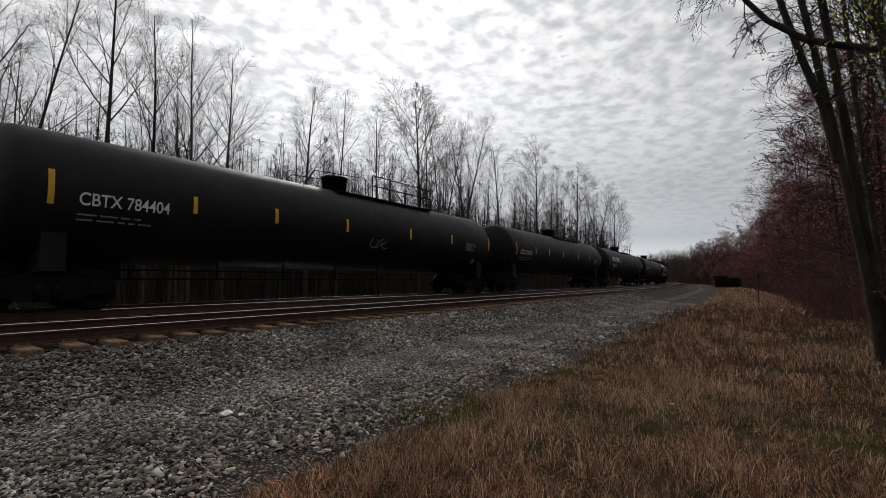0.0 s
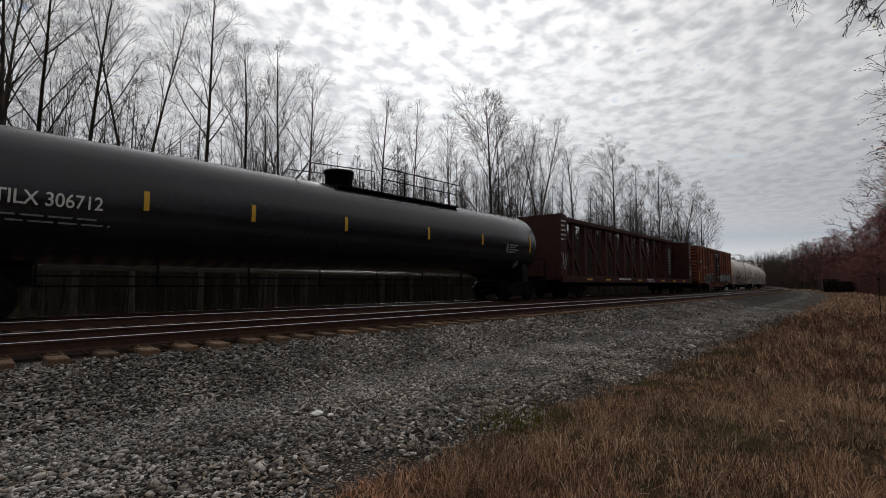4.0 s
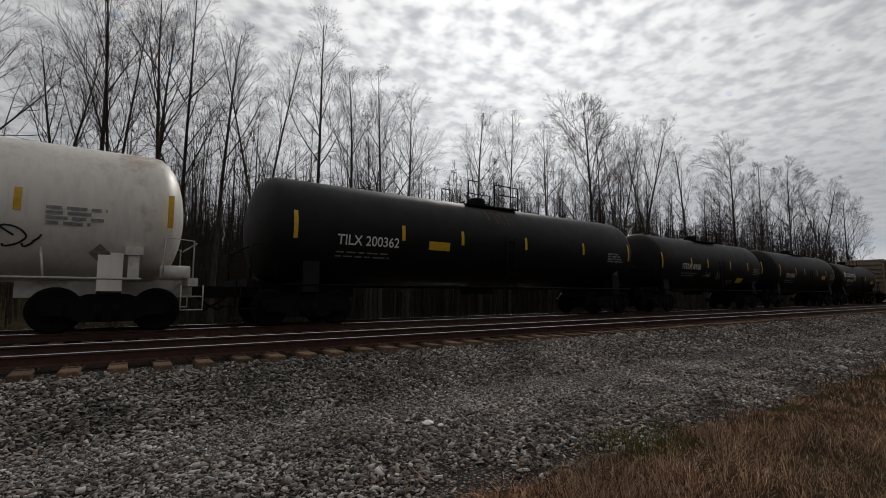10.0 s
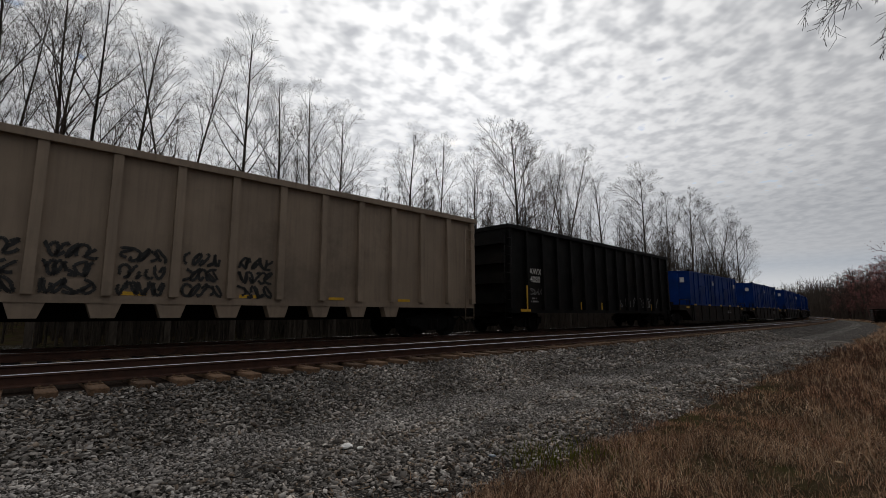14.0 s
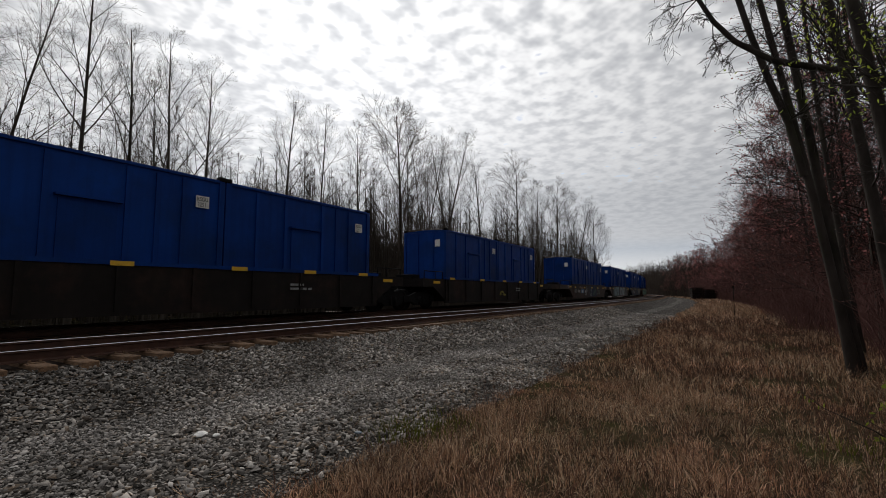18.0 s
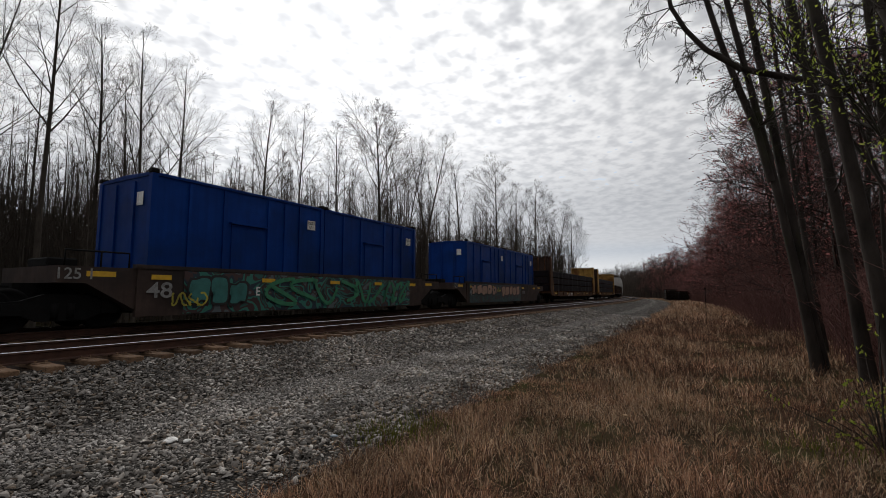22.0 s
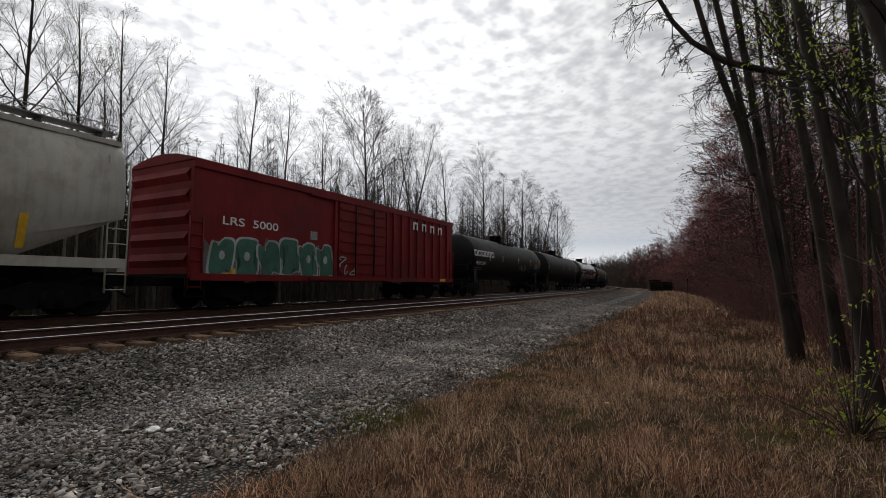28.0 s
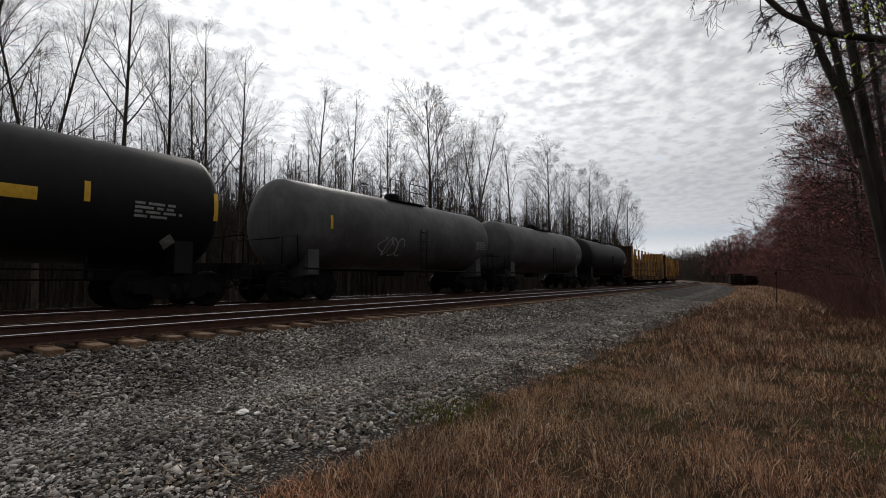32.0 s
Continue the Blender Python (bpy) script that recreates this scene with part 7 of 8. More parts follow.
def thicket(name, n, place, hmin, hmax, mat, label, seed, rad=0.012, arms=3, wild=0.12):
    """Countless stems and brush as one mass."""
    r = random.Random(seed)
    w = Wood()
    for _ in range(n):
        x, y = place(r)
        z = floor_z(x, y) - 0.1
        h = below_skyline(x, y, r.uniform(hmin, hmax) * min(1.0, max(0.45, math.hypot(x, y) / 32)), r.uniform(0.7, 0.97)) if hmax > 3 else r.uniform(hmin, hmax)
        d = Vector((r.gauss(0, wild), r.gauss(0, wild), 1)).normalized()
        k = max(1.0, math.hypot(x, y) / 45)
        p0, p1 = Vector((x, y, z)), Vector((x, y, z)) + d * h * 0.55
        p2 = p1 + (d + Vector((r.gauss(0, wild * 1.3), r.gauss(0, wild * 1.3), 0))).normalized() * h * 0.45
        w.bar([p0, p1, p2], [rad * k * 1.4, rad * k, rad * k * 0.4], 3)
        for _ in range(arms):
            f = r.uniform(0.25, 0.95)
            b = p0.lerp(p1, f * 1.8) if f < 0.55 else p1.lerp(p2, (f - 0.55) / 0.45)
            o = Vector((r.gauss(0, 1), r.gauss(0, 1), r.uniform(0.2, 1.3))).normalized()
            w.bar([b, b + o * h * r.uniform(0.12, 0.3)], [rad * k * 0.6, rad * k * 0.25], 3)
    me = w.mesh(name, mat, False)
    return tagged(new(name, me), label, "brush", kind="stuff")


def left_place(r):
    x, y, a = on_line(r.uniform(-30, 220), -(46 + 40 * r.random()))
    if r.random() < 0.2:
        x, y, a = on_line(r.uniform(5, 70), -(26 + 40 * r.random()))
    elif y > 30 and r.random() < 0.75:
        x, y, a = on_line(r.uniform(38, 220), -(12 + 28 * r.random()))
    return x, y


def pole_place(r):
    x, y, a = on_line(r.uniform(4, 120), -(24 + 52 * r.random()))
    return x, y


def deep_place(r):
    x, y, a = on_line(r.uniform(-70, 230), -r.uniform(70, 150))
    return x, y


def edge_place(r):
    x, y, a = on_line(r.uniform(-15, 120), -r.uniform(6.5, 16))
    return x, y


def bank_place(r):
    while True:
        x, y, a = on_line(r.uniform(-15, 100), -r.uniform(4.8, 9.5))
        if noise.noise((x * 0.25, y * 0.25, 9)) > 0.0:
            return x, y


left_wood()
thicket("underbrush", 14500, left_place, 1.5, 9.0, M_twig, "dense grey-brown undergrowth of bare stems", 3, 0.018)
thicket("pole_wood", 4800, pole_place, 6.5, 15, M_bark, "close stand of thin straight stems", 12, 0.034, 5, 0.045)
thicket("deep_wood", 3600, deep_place, 4, 15, M_twig, "depth of the bare wood, stem behind stem", 5, 0.028, 3)
thicket("trackside_grass", 1500, bank_place, 0.15, 0.5, M_greengrass, "patches of yellow-green grass on the far bank", 9, 0.01, 2)
thicket("trackside_weeds", 420, edge_place, 0.2, 0.8, M_litter, "dead weeds and brush below the embankment", 4, 0.008, 2)


# ---- the wood on the near side of the railway ----
RIGHT = [(tree_meshes(80 + i, 15, 0.085, (18, 7, 5, 2), low=0.10, angle=1.0, limb=0.85, twig_r=0.009, bark=M_barkright, twig=(M_dimtwig, M_redtwig, M_dimtwig)[i], buds=(1500, 5200, 3600)[i], top=0.08, rise=0.04), 15) for i in range(3)]
RBACK = [(tree_meshes(90 + i, 16, 0.09, (13, 5, 3), plain=True, low=0.12, angle=0.95, limb=0.8, twig_r=0.016, bark=M_barkright, twig=M_dimtwig), 16) for i in range(2)]


def big_trunk(x, y, h, girth, lean, seed, own=()):
    """One of the leaning trunks beside the camera, with its own limbs."""
    r = random.Random(seed)
    t = holder("tree", "leaning grey-brown trunk of a tree at the edge of the wood", "tree", "leaning trunks by the verge")
    t.location = (x, y, floor_z(x, y))
    w, c = Wood(), Wood()
    pts, rr = [], []
    ph = r.uniform(0, 6)
    for i in range(15):
        f = i / 14
        bow = math.sin(f * 3 + ph) * 0.12
        pts.append(Vector((lean[0] * f * h + bow, lean[1] * f * h + math.cos(f * 4 + ph) * 0.1, f * h - 0.2)))
        rr.append(girth * (1.35 - 0.45 * min(1, f * 9)) * (1 - 0.62 * f) + 0.01)
    w.bar(pts, rr, 14)

    def limb(p, d, ln, rad, level, droop):
        n = (7, 4, 3, 1)[level]
        q, dd, ps, rs = p.copy(), d.copy(), [p], [rad]
        for i in range(n):
            dd = (dd + Vector((r.uniform(-1, 1), r.uniform(-1, 1), r.uniform(-1, 1) - droop)) * (0.10, 0.2, 0.25, 0.2)[level]).normalized()
            q = q + dd * ln / n
            ps.append(q.copy())
            rs.append(max(0.004, rad * (1 - 0.8 * (i + 1) / n)))
        c.bar(ps, rs, (7, 5, 3, 3)[level])
        if level == 3:
            return
        for _ in range((11, 7, 5)[level]):
            f = r.uniform(0.2, 1)
            i = min(n - 1, int(f * n))
            b = ps[i].lerp(ps[i + 1], f * n - i)
            dr = (ps[i + 1] - ps[i]).normalized()
            o = Matrix.Rotation(r.uniform(0, 6.28), 3, dr) @ dr.orthogonal().normalized()
            limb(b, (dr + o * r.uniform(0.5, 1.1)).normalized(), ln * r.uniform(0.25, 0.5), max(0.005, rs[i] * 0.5), level + 1, 0.6)

    for path, rad in own:
        ps = [Vector(p) - t.location for p in path]
        c.bar(ps, [rad * (1 - 0.08 * k) for k in range(len(ps))], 8)
        for i in range(1, len(ps)):
            for _ in range(3):
                a = r.uniform(0, 6.28)
                limb(ps[i], Vector((math.cos(a) * 0.8, math.sin(a), r.uniform(-0.3, 0.4))).normalized(), r.uniform(0.6, 1.3), 0.014, 1, 1.1)
    for _ in range(9):
        f = r.uniform(0.3, 0.98)
        i = int(f * 14)
        a = r.uniform(0, 6.28)
        limb(pts[i], Vector((math.cos(a) * 0.8 + 0.25, math.sin(a), r.uniform(0.2, 1.0))).normalized(), r.uniform(0.8, 2.0), 0.022, 1, 0.1)
    part("trunk", w.mesh("trunk", M_barkright), None, t)
    part("crown", c.mesh("crown", M_barkright), None, t)
    return t


def right_wood():
    r = random.Random(31)
    arch = [(1.95, 11.2, 5.75), (1.4, 11.1, 5.95), (0.84, 11.0, 6.18), (0.24, 11.0, 6.75), (-0.12, 11.0, 7.3), (-0.38, 11.0, 7.9), (-0.5, 11.0, 8.8), (-0.45, 11.0, 9.8)]
    fork = [(1.34, 12.1, 4.0), (1.14, 12.1, 5.2), (0.85, 12.1, 6.2), (0.55, 12.1, 7.4), (0.30, 12.1, 8.6), (0.2, 12.1, 10.0)]
    big_trunk(1.86, 12.1, 13, 0.092, (-0.135, 0.02), 1, own=[(fork, 0.085)])
    big_trunk(2.10, 12.3, 14, 0.111, (-0.125, 0.02), 2)
    big_trunk(2.28, 10.7, 13, 0.104, (-0.075, 0.03), 3, own=[(arch, 0.075)])
    big_trunk(2.02, 8.1, 13, 0.096, (-0.085, 0.03), 4)
    big_trunk(2.75, 9.0, 12, 0.074, (-0.07, -0.03), 6)
    big_trunk(3.05, 7.0, 13, 0.148, (-0.20, 0.02), 7)
    big_trunk(2.6, 15.8, 13, 0.081, (-0.05, 0.0), 9)
    big_trunk(3.5, 11.5, 13, 0.074, (-0.03, 0.0), 10)
    big_trunk(3.9, 9.6, 13, 0.089, (-0.05, 0.0), 11)
    n = 0
    for s in range(15, 190, 3):
        for k in range(3 if s < 48 else 2 if s < 90 else 1):
            off = 16.6 + abs(r.gauss(0, 0.8)) + k * r.uniform(2.0, 3.5)
            x, y, a = on_line(s + r.uniform(-1.6, 1.6), off)
            plant(r.choice(RIGHT), x, y, floor_z(x, y), below_skyline(x, y, r.uniform(11, 15), r.uniform(0.86, 0.99)), r.uniform(0, 6), "brushy bare tree with reddish buds along the verge", 1.2, "verge trees")
            n += 1
    spots = []
    for _ in range(170):
        x, y, a = on_line(r.uniform(5, 250), 18 + r.uniform(2, 34))
        if math.hypot(x, y) > 9:
            spots.append((r.choice(RBACK), x, y, floor_z(x, y), below_skyline(x, y, r.uniform(11, 16), r.uniform(0.75, 0.98)), r.uniform(0, 6)))
    forest("verge_wood_depth", spots, "bare wood behind the verge, trunk behind trunk")


right_wood()


def right_place(r):
    x, y, a = on_line(r.uniform(6, 200), 17.0 + abs(r.gauss(0, 6)))
    return x, y


def verge_place(r):
    s = 7 + r.random() ** 1.4 * 150
    x, y, a = on_line(s, (16.1 if s < 22 else 15.4) + abs(r.gauss(0, 1.6)))
    return x, y


def bend_place(r):
    x, y, a = on_line(r.uniform(150, 330), 14 + r.uniform(0, 40))
    return x, y


thicket("verge_brush", 4200, verge_place, 1.2, 6.5, M_redtwig, "tangled reddish budding brush under the verge trees", 6, 0.008, 7, 0.26)
thicket("wood_brush", 6400, right_place, 2.5, 9.0, M_dimtwig, "dense bare brush filling the wood", 7, 0.012, 5, 0.17)
thicket("far_thicket", 3800, bend_place, 6, 16.0, M_twig, "bare wood closing the view where the railway bends", 8, 0.016, 5)


def leaf_spray(name, x, y, z, n, rx, rz, seed, label, size=0.03):
    """A thin branch with small fresh leaves; its stem stands in the ground or among the limbs."""
    r = random.Random(seed)
    t = holder(name, label, "shrub")
    t.location = (x, y, z)
    w = Wood()
    vs, fs = [], []
    for _ in range(n):
        p = Vector((r.gauss(0, rx), r.gauss(0, rx), abs(r.gauss(0, rz))))
        q = p + Vector((r.uniform(-1, 1), r.uniform(-1, 1), r.uniform(-0.2, 0.8))) * rx * 0.7
        w.bar([Vector((0, 0, -0.1)), p * 0.5, p, q], [0.012, 0.008, 0.005, 0.003], 3)
        for k in range(6):
            c = p.lerp(q, k / 5)
            a = Vector((r.uniform(-1, 1), r.uniform(-1, 1), r.uniform(-1, 1))).normalized() * size
            b = a.orthogonal().normalized() * size * 0.45
            i = len(vs)
            vs += [tuple(c), tuple(c + a + b), tuple(c + a * 2), tuple(c + a - b)]
            fs.append((i, i + 1, i + 2, i + 3))
    part("stem", w.mesh("stem", M_barkright), None, t)
    me = bpy.data.meshes.new("leaves")
    me.from_pydata(vs, [], fs)
    me.materials.append(M_leaf)
    part("leaves", me, None, t)
    return t


leaf_spray("leafing_shrub", 1.55, 6.6, 0.0, 46, 0.28, 0.55, 1, "low shrub with small yellow-green spring leaves")
leaf_spray("leafing_shrub", 2.05, 6.2, 0.0, 30, 0.3, 0.8, 2, "thin shrub just breaking into leaf by the trunks")


def green_boughs():
    """Young leaves hung in the crowns above the verge."""
    for i, (x, y, z) in enumerate(((1.15, 9.0, 6.2), (1.75, 8.0, 4.8), (1.75, 9.5, 7.0), (2.2, 7.4, 3.9), (2.4, 8.6, 5.6), (2.6, 6.8, 5.0))):
        r = random.Random(70 + i)
        t = holder("leafing_sapling", "slim sapling with sprays of fresh green leaves", "sapling", "leafing saplings")
        gx, gy = x + r.uniform(0.6, 1.2), y + r.uniform(-0.3, 0.6)
        t.location = (gx, gy, floor_z(gx, gy))
        w, vs, fs = Wood(), [], []
        top = Vector((x - gx, y - gy, z))
        w.bar([Vector((0, 0, -0.1)), Vector((0.1, 0, z * 0.5)), top], [0.035, 0.025, 0.01], 6)
        for _ in range(40):
            p = top + Vector((r.gauss(0, 0.55), r.gauss(0, 0.5), r.gauss(0, 0.5)))
            b = Vector((0.1, 0, z * 0.5)).lerp(top, r.uniform(0.5, 1))
            w.bar([b, b.lerp(p, 0.6) + Vector((0, 0, 0.1)), p], [0.008, 0.006, 0.003], 3)
            for k in range(7):
                c = b.lerp(p, 0.45 + 0.08 * k) + Vector((0, 0, 0.05))
                a = Vector((r.uniform(-1, 1), r.uniform(-1, 1), r.uniform(-1, 0.3))).normalized() * 0.034
                d = a.orthogonal().normalized() * 0.018
                j = len(vs)
                vs += [tuple(c), tuple(c + a + d), tuple(c + a * 2), tuple(c + a - d)]
                fs.append((j, j + 1, j + 2, j + 3))
        loose_parts("stem", w.v, w.f, M_barkright, t)
        me = bpy.data.meshes.new("leaves")
        me.from_pydata(vs, [], fs)
        me.materials.append(M_leaf)
        part("leaves", me, None, t)


green_boughs()


def tie_pile():
    """Old ties stacked crosswise beside the line, far down it."""
    pile = holder("tie_pile", "dark stack of discarded railway ties beside the line", "timber stack")
    x, y, a = on_line(118, 13.2)
    pile.matrix_basis = Matrix.Translation((x, y, floor_z(x, y) + 0.05)) @ Matrix.Rotation(0.25, 4, "Z")
    r = random.Random(3)
    OLD = mesh_of("old_tie", bevelled(boxes((-1.3, 1.3, -0.13, 0.13, 0.0, 0.19)), 0.012), M_darktie)
    for col, high in ((-1.4, 13), (1.4, 11)):
        for lay in range(high):
            for k in range(6):
                if lay > high - 3 and r.random() < 0.35:
                    continue
                b = part("old_tie", OLD, None, pile)
                turn = 1.57 if lay % 2 else 0.0
                off = (k - 2.5) * 0.42
                b.matrix_basis = Matrix.Translation((col + (off if turn else 0) + r.uniform(-0.12, 0.12), 0 if turn else off, lay * 0.20)) @ Matrix.Rotation(turn + r.uniform(-0.04, 0.04), 4, "Z")


tie_pile()


def marker_post():
    # a thin sapling stem, built as a plain rod; its cap is added
    x, y = -0.13, 32.2
    p = holder("marker_post", "thin dark metal marker post in the dead grass", "post")
    p.location = (x, y, floor_z(x, y))
    bm = bmesh.new()
    tube(bm, [(0, 0, -0.2), (0.02, 0, 2.05)], 0.018, 6)
    part("post", bm, M_steel, p)
    part("cap", boxes((-0.03, 0.06, -0.015, 0.015, 1.92, 2.06)), M_steel, p)


marker_post()

# ---- the train ----
BLACKGAS = "long black pressure tank car with yellow reflectors and white marks"


def gas(mark, seed, mat=None, **k):
    return dict(style="gas", mat=mat or M_tankblack, mark=mark, seed=seed, label=k.pop("label", BLACKGAS), **k)


def white(mark, seed, **k):
    return dict(style="white", mat=k.pop("mat", M_tankwhite), mark=mark, seed=seed, stripes=k.pop("stripes", [-8.1, -4.43, -1.07, 2.01, 4.84, 8.02]), mark_at=k.pop("mark_at", -6.75), mark_to=k.pop("mark_to", -4.57),
                mark_up=-0.42, mark_h=0.26, placard=3.6,
                label="grimy white pressure tank car with a railed platform and tags", r=1.52, zc=2.56, **k)


def plain(mark, seed, mat=None, **k):
    k.setdefault("label", "black tank car with a small top platform")
    return dict(style="plain", mat=mat or M_tankblack, mark=mark, seed=seed, placard=k.pop("placard", 2.6), stripes=k.pop("stripes", [-5.3, -2.6, -0.9, 1.6, 3.6, 5.5]), mark_at=k.pop("mark_at", -4.6), mark_up=k.pop("mark_up", -0.4), **k)


TRAIN = [
    ("tank", 1.3, 22.1, gas("CBTX 784404", 1, tags=[(0.05, 0.14, 1.9, 2.25, M_dull)])),
    ("tank", 23.4, 22.1, gas("CBTX 784153", 2)),
    ("tank", 45.5, 22.0, gas("PROX 39516", 3, brand=(-8.0, 0.60, 2.66), mark_at=-7.6, mark_up=-0.46, mark_h=0.24)),
    ("tank", 67.5, 22.8, gas("CBTX 784339", 4, tags=[(-0.5, -0.3, 1.75, 2.1, M_dull), (-0.05, 0.1, 1.7, 2.0, M_dull)])),
    ("tank", 90.3, 23.2, gas("TILX 306712", 5, M_tankgloss, label="glossy black pressure tank car reflecting the sky")),
    ("beam", 113.5, 25.4, None),
    ("oxide", 138.9, 18.7, None),
    ("tank", 157.6, 18.3, white("TILX 402222", 6, tag_w={0: 0.075, 1: 0.05}, tags=[(-0.53, -0.32, 1.50, 2.12, M_dletter), (-0.50, -0.34, 1.42, 1.80, M_dletter)], stains=[(-0.5, -0.35, 2.4, 3.6, M_grime)])),
    ("tank", 175.9, 19.1, white("TILX 402271", 7, stripes=[-8.4, -4.4, -0.69, 2.15, 4.8, 8.5], tags=[(-0.35, -0.2, 1.9, 2.3, M_dletter)], stains=[(-1.0, -0.9, 2.0, 3.75, M_grime), (0.4, 0.5, 2.3, 3.7, M_rust)])),
    ("tank", 195.0, 19.2, white("TILX 20043", 8, mat=M_tankgrimy, tags=[(-0.3, -0.2, 1.9, 2.3, M_dletter), (0.13, 0.21, 1.85, 2.15, M_dletter), (0.22, 0.30, 1.95, 2.2, M_dletter), (0.20, 0.29, 2.25, 2.45, M_dletter), (0.31, 0.39, 1.9, 2.2, M_dletter), (0.24, 0.33, 1.6, 1.82, M_dletter), (0.43, 0.52, 1.88, 2.2, M_dletter), (0.54, 0.64, 1.88, 2.15, M_dletter), (0.66, 0.73, 1.85, 2.15, M_dletter), (0.74, 0.83, 1.85, 2.15, M_dletter), (0.90, 0.95, 1.9, 2.2, M_dletter)], stains=[(-8.2, -7.2, 1.6, 2.2, M_rust), (0.5, 0.62, 1.7, 3.7, M_grime)])),
    ("tank", 214.2, 19.2, white("TILX 400942", 9, mat=M_tankgrimy, mark_at=-6.22, mark_to=-4.06, stripes=[-8.4, -5.43, -2.59, 5.43, 5.95, 8.47], tag_w={2: 0.09, 4: 0.07, 6: 0.05}, tags=[(-0.42, -0.323, 1.93, 2.12, M_dletter), (-0.28, -0.211, 1.92, 2.1, M_dletter),
        (-0.192, -0.021, 1.55, 1.95, M_dletter), (-0.04, -0.012, 2.1, 2.8, M_dletter), (0.064, 0.186, 2.25, 2.55, M_dletter), (0.06, 0.33, 1.9, 2.12, M_dull), (0.348, 0.62, 1.82, 2.25, P_pink), (-0.52, -0.43, 1.75, 2.0, P_teal), (0.62, 0.72, 1.7, 2.1, M_dletter)], stains=[(-1.0, -0.8, 2.0, 3.6, M_rust), (0.3, 0.4, 1.8, 3.6, M_grime)])),
    ("tank", 233.4, 17.5, plain("TILX 200362", 10, mark_at=-6.0, mark_to=-4.1, placard=-3.06, stripes=[-7.12, -3.96, -1.78, 1.05, 4.2, 7.2], stains=[(-0.3, 0.3, 3.2, 3.95, M_rust)], label="black tank car with rust spilt below its hatch")),
    ("tank", 250.9, 13.5, plain("ITDX 6950", 11, r=1.42, zc=2.38, mark_at=-3.72, mark_to=-1.91, mark_up=-0.30, stripes=[-5.5, -2.82, -1.14, 1.41, 3.6, 5.58], placard=2.45, placard_z=1.62, tags=[(-0.247, -0.097, 1.76, 2.02, M_dull), (-0.01, 0.072, 1.62, 2.05, M_dull), (0.172, 0.35, 1.33, 1.62, M_dull)])),
    ("tank", 264.4, 14.1, plain("ITDX 6936", 12, r=1.40, zc=2.36, mark_at=-4.3)),
    ("tank", 278.5, 13.4, plain("PROX 14677", 13, r=1.30, zc=2.22, brand=(-4.30, 0.44, 2.32), emblem=-4.72, mark_at=-4.30, mark_to=-2.42, mark_up=-0.3, mark_h=0.2, stripes=[-5.0, -2.2, -1.84, 1.5, 5.46], placard=3.3)),
    ("tan", 291.9, 23.3, 1), ("tan", 315.2, 21.5, 2), ("black", 336.7, 19.3, None)]
WELLS = [(365.6, 9.6, 9.5), (384.6, 9.5, 9.4), (403.2, 9.2, 8.9), (421.0, 8.9, 9.0), (439.1, 9.1, 11.0), (461.0, 10.9, 8.8), (478.6, 8.8, 8.9), (496.3, 8.8, 8.9), (514.0, 8.8, 9.0), (531.9, 8.9, 9.2)]
TRAIN += [("well", c, (a, b), i) for i, (c, a, b) in enumerate(WELLS)]
TRAIN += [("flat", 541.1, 24.8, 1), ("flat", 565.9, 23.0, 2), ("low", 588.9, 20.0, None), ("ribbed", 608.9, 20.1, None), ("curved", 629.0, 16.2, None), ("red", 644.8, 18.6, None),
          ("tank", 663.8, 18.2, gas("PROX 51083", 14, brand=(-7.7, 0.59, 2.58), mark_at=-7.35, mark_to=-5.77, mark_up=-0.52, mark_h=0.22, stripes=[-5.0, -2.45, 1.25, 4.6, 7.5], tags=[(0.2, 0.4, 1.9, 2.3, M_dull)])),
          ("tank", 682.0, 19.0, gas(None, 15, stripes=[-7.6, -1.07, 2.4, 5.35, 8.13])),
          ("tank", 701.0, 19.1, gas("UTLX 295", 16, M_tankgloss, mark_at=-6.8, placard=5.1, stripes=[-7.9, -4.2, -1.0, 2.17, 4.88, 8.09], label="glossy black tank car with yellow reflectors")),
          ("tank", 720.1, 18.8, gas("RKBX 205234", 17, placard=3.5, placard_z=2.42, mark_at=-6.3, mark_to=-3.79, mark_up=-0.58, mark_h=0.24, stripes=[-7.45, -3.72, -0.9, 1.9, 5.1, 7.9])),
          ("tank", 738.9, 14.0, plain(None, 18, M_tankgrey, placard=False, stripes=[-4.6], label="dusty dark grey tank car with a silver tag", tags=[(-0.36, -0.14, 1.6, 2.3, P_white)])),
          ("tank", 752.9, 14.3, plain(None, 19, M_tankgrey, placard=False, stripes=[], label="dusty dark grey tank car")),
          ("tank", 767.2, 14.0, plain(None, 20, placard=False, stripes=[])),
          ("flat", 781.0, 24.0, 3), ("flat", 805.0, 24.0, 4)]

# (thing, metres along the line at the start, half the distance between its trucks, pose on its car)
moving = []


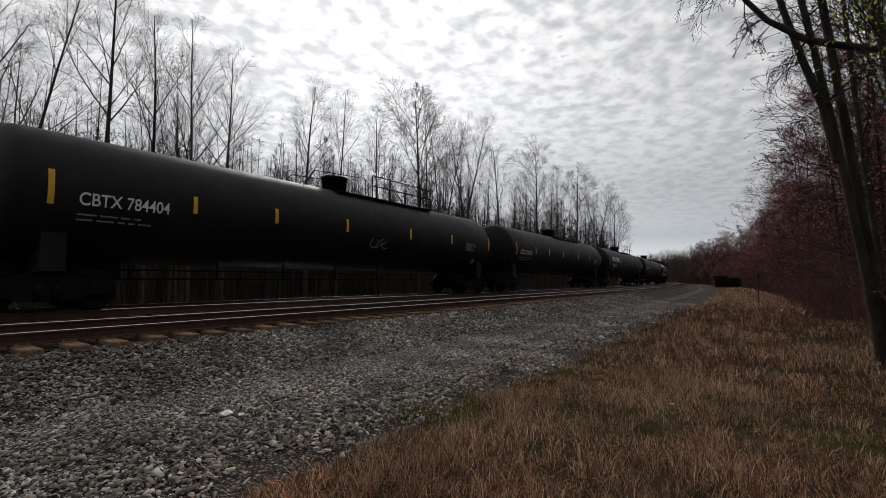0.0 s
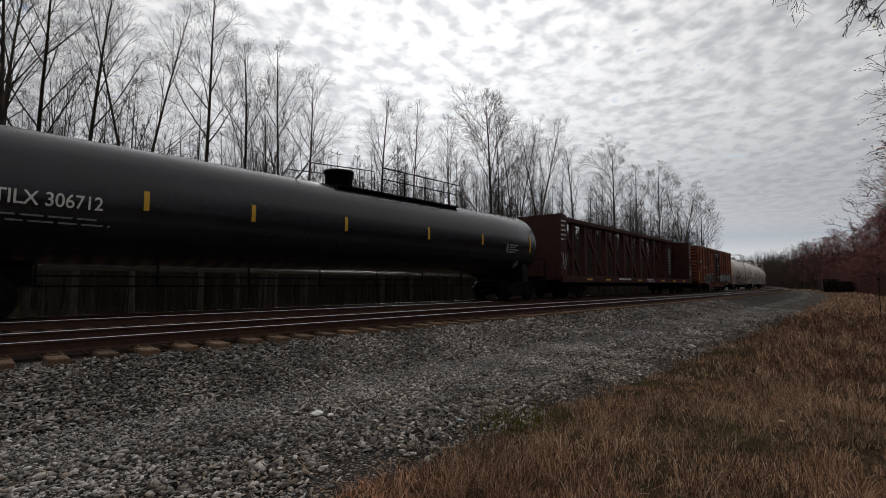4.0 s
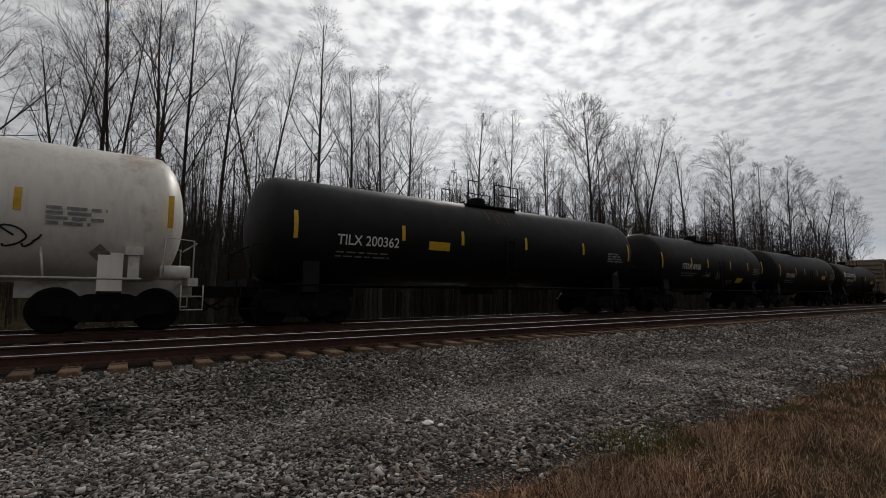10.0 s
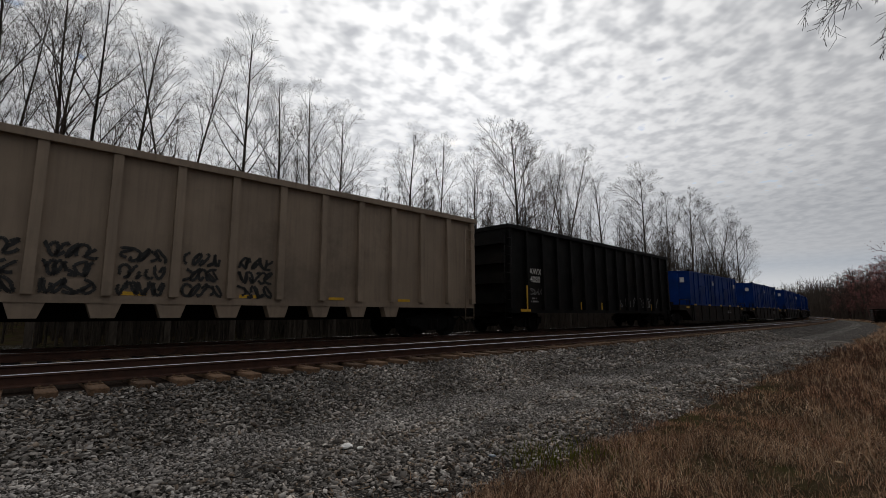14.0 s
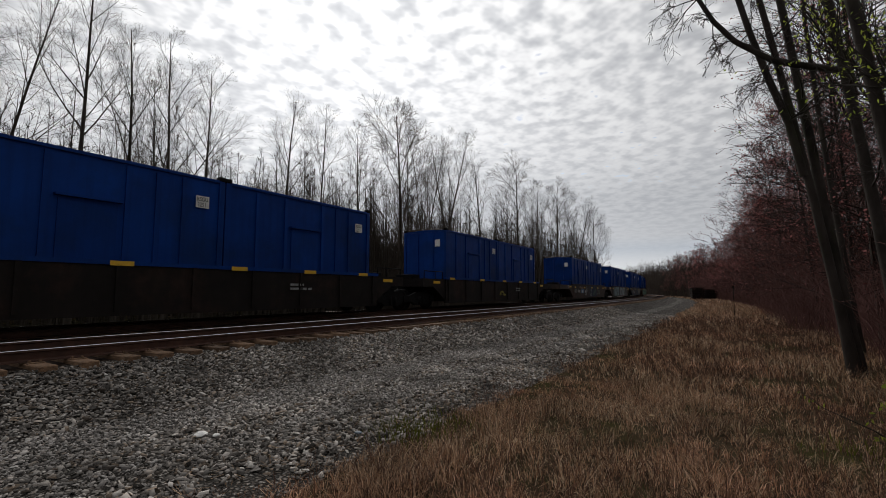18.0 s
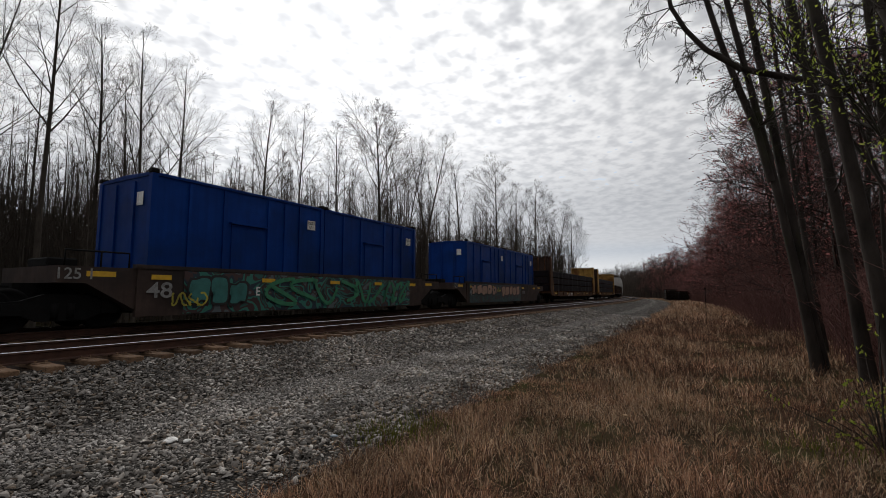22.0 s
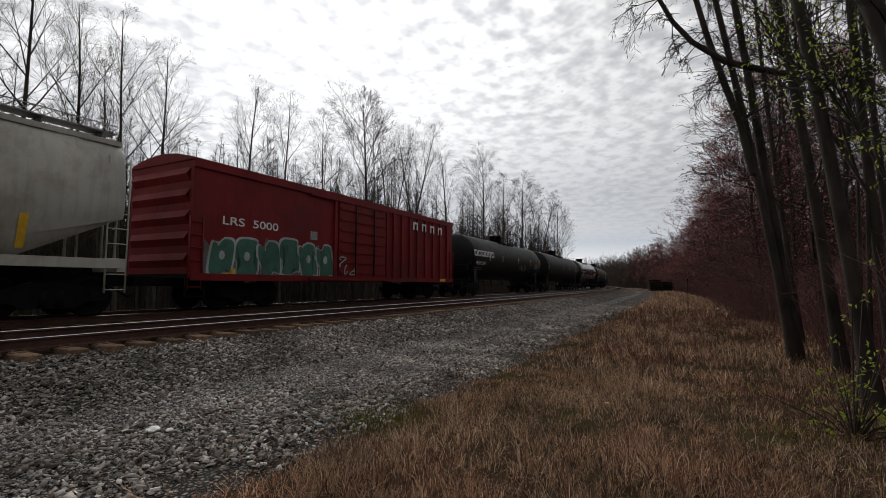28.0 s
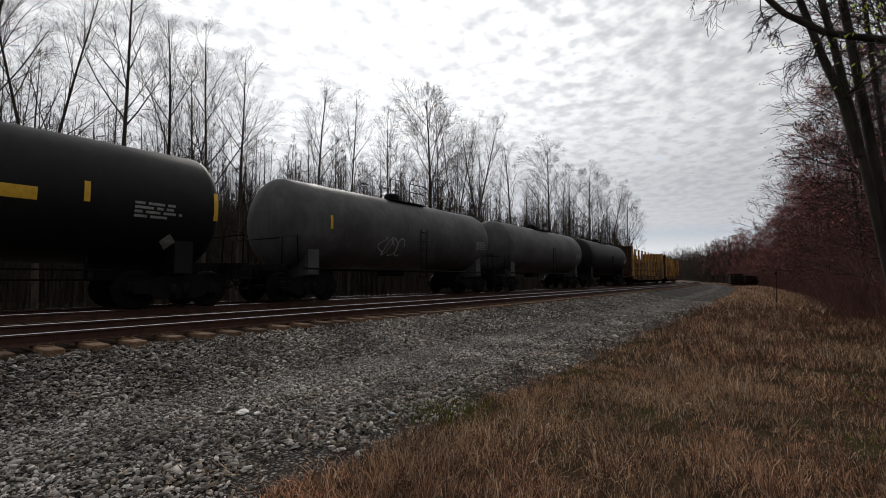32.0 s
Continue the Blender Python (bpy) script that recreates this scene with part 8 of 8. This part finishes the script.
def build_train():
    box_, packs = make_container(), {}
    used_box = False
    for kind, s0, ln, spec in TRAIN:
        c, b = (s0, 7.5) if kind == "well" else (s0 + ln / 2, ln / 2 - 2.2)
        car = {"tank": lambda: tank_car(spec, ln), "beam": lambda: centre_beam(ln), "oxide": lambda: oxide_boxcar(ln), "red": lambda: red_boxcar(ln), "tan": lambda: tan_gondola(ln, spec),
               "black": lambda: black_gondola(ln), "low": lambda: low_gondola(ln), "well": lambda: well_car(ln, spec), "flat": lambda: bulkhead_flat(ln, spec),
               "ribbed": lambda: covered_hopper(ln, "ribbed"), "curved": lambda: covered_hopper(ln, "curved")}[kind]()
        moving.append((car, c, b, Matrix.Identity(4)))
        if kind == "well":
            for y in (-3.09, 3.09):
                ob = copy_thing(box_, Matrix.Identity(4)) if used_box else box_
                used_box = True
                moving.append((ob, c, b, Matrix.Translation((0, y, 0.44))))
        if kind == "flat":
            n = 5 if ln > 24.5 else 4
            span = 4.43 if n == 5 else (ln - 4.3) / n
            for k in range(n):
                for lay in range(3):
                    sort = (span, spec > 2)
                    if sort in packs:
                        ob = copy_thing(packs[sort], Matrix.Identity(4))
                    else:
                        ob = packs[sort] = make_pack(span - 0.03, spec > 2)
                    moving.append((ob, c, b, Matrix.Translation((0, (k - (n - 1) / 2) * span, 1.07 + lay * 0.635))))


build_train()
lay_ties()

# speed in metres a second, by time
SPEED = [(0, 23.23), (5, 23.17), (10, 23.02), (14.5, 22.8), (18, 22.15), (21.5, 21.92), (25, 22.97), (28.5, 23.28), (32, 23.11)]


def travelled(t):
    d = 0.0
    for (t0, v0), (t1, v1) in zip(SPEED, SPEED[1:]):
        if t <= t0:
            break
        e = min(t, t1)
        ve = v0 + (v1 - v0) * (e - t0) / (t1 - t0)
        d += (v0 + ve) / 2 * (e - t0)
    return d


def motions():
    """Every car and its load runs down the far track towards the eye and past it."""
    for ob, s, b, m in moving:
        rows = []
        for i in range(33):
            t = float(i)
            p = s - travelled(t)
            x0, y0, _ = on_line(p - b)
            x1, y1, _ = on_line(p + b)
            a = math.degrees(math.atan2(-(x1 - x0), y1 - y0))
            rows.append((t, pose((x0 + x1) / 2, (y0 + y1) / 2, RAIL_TOP, 0, 0, a) @ m))
        walk(ob, rows)


motions()
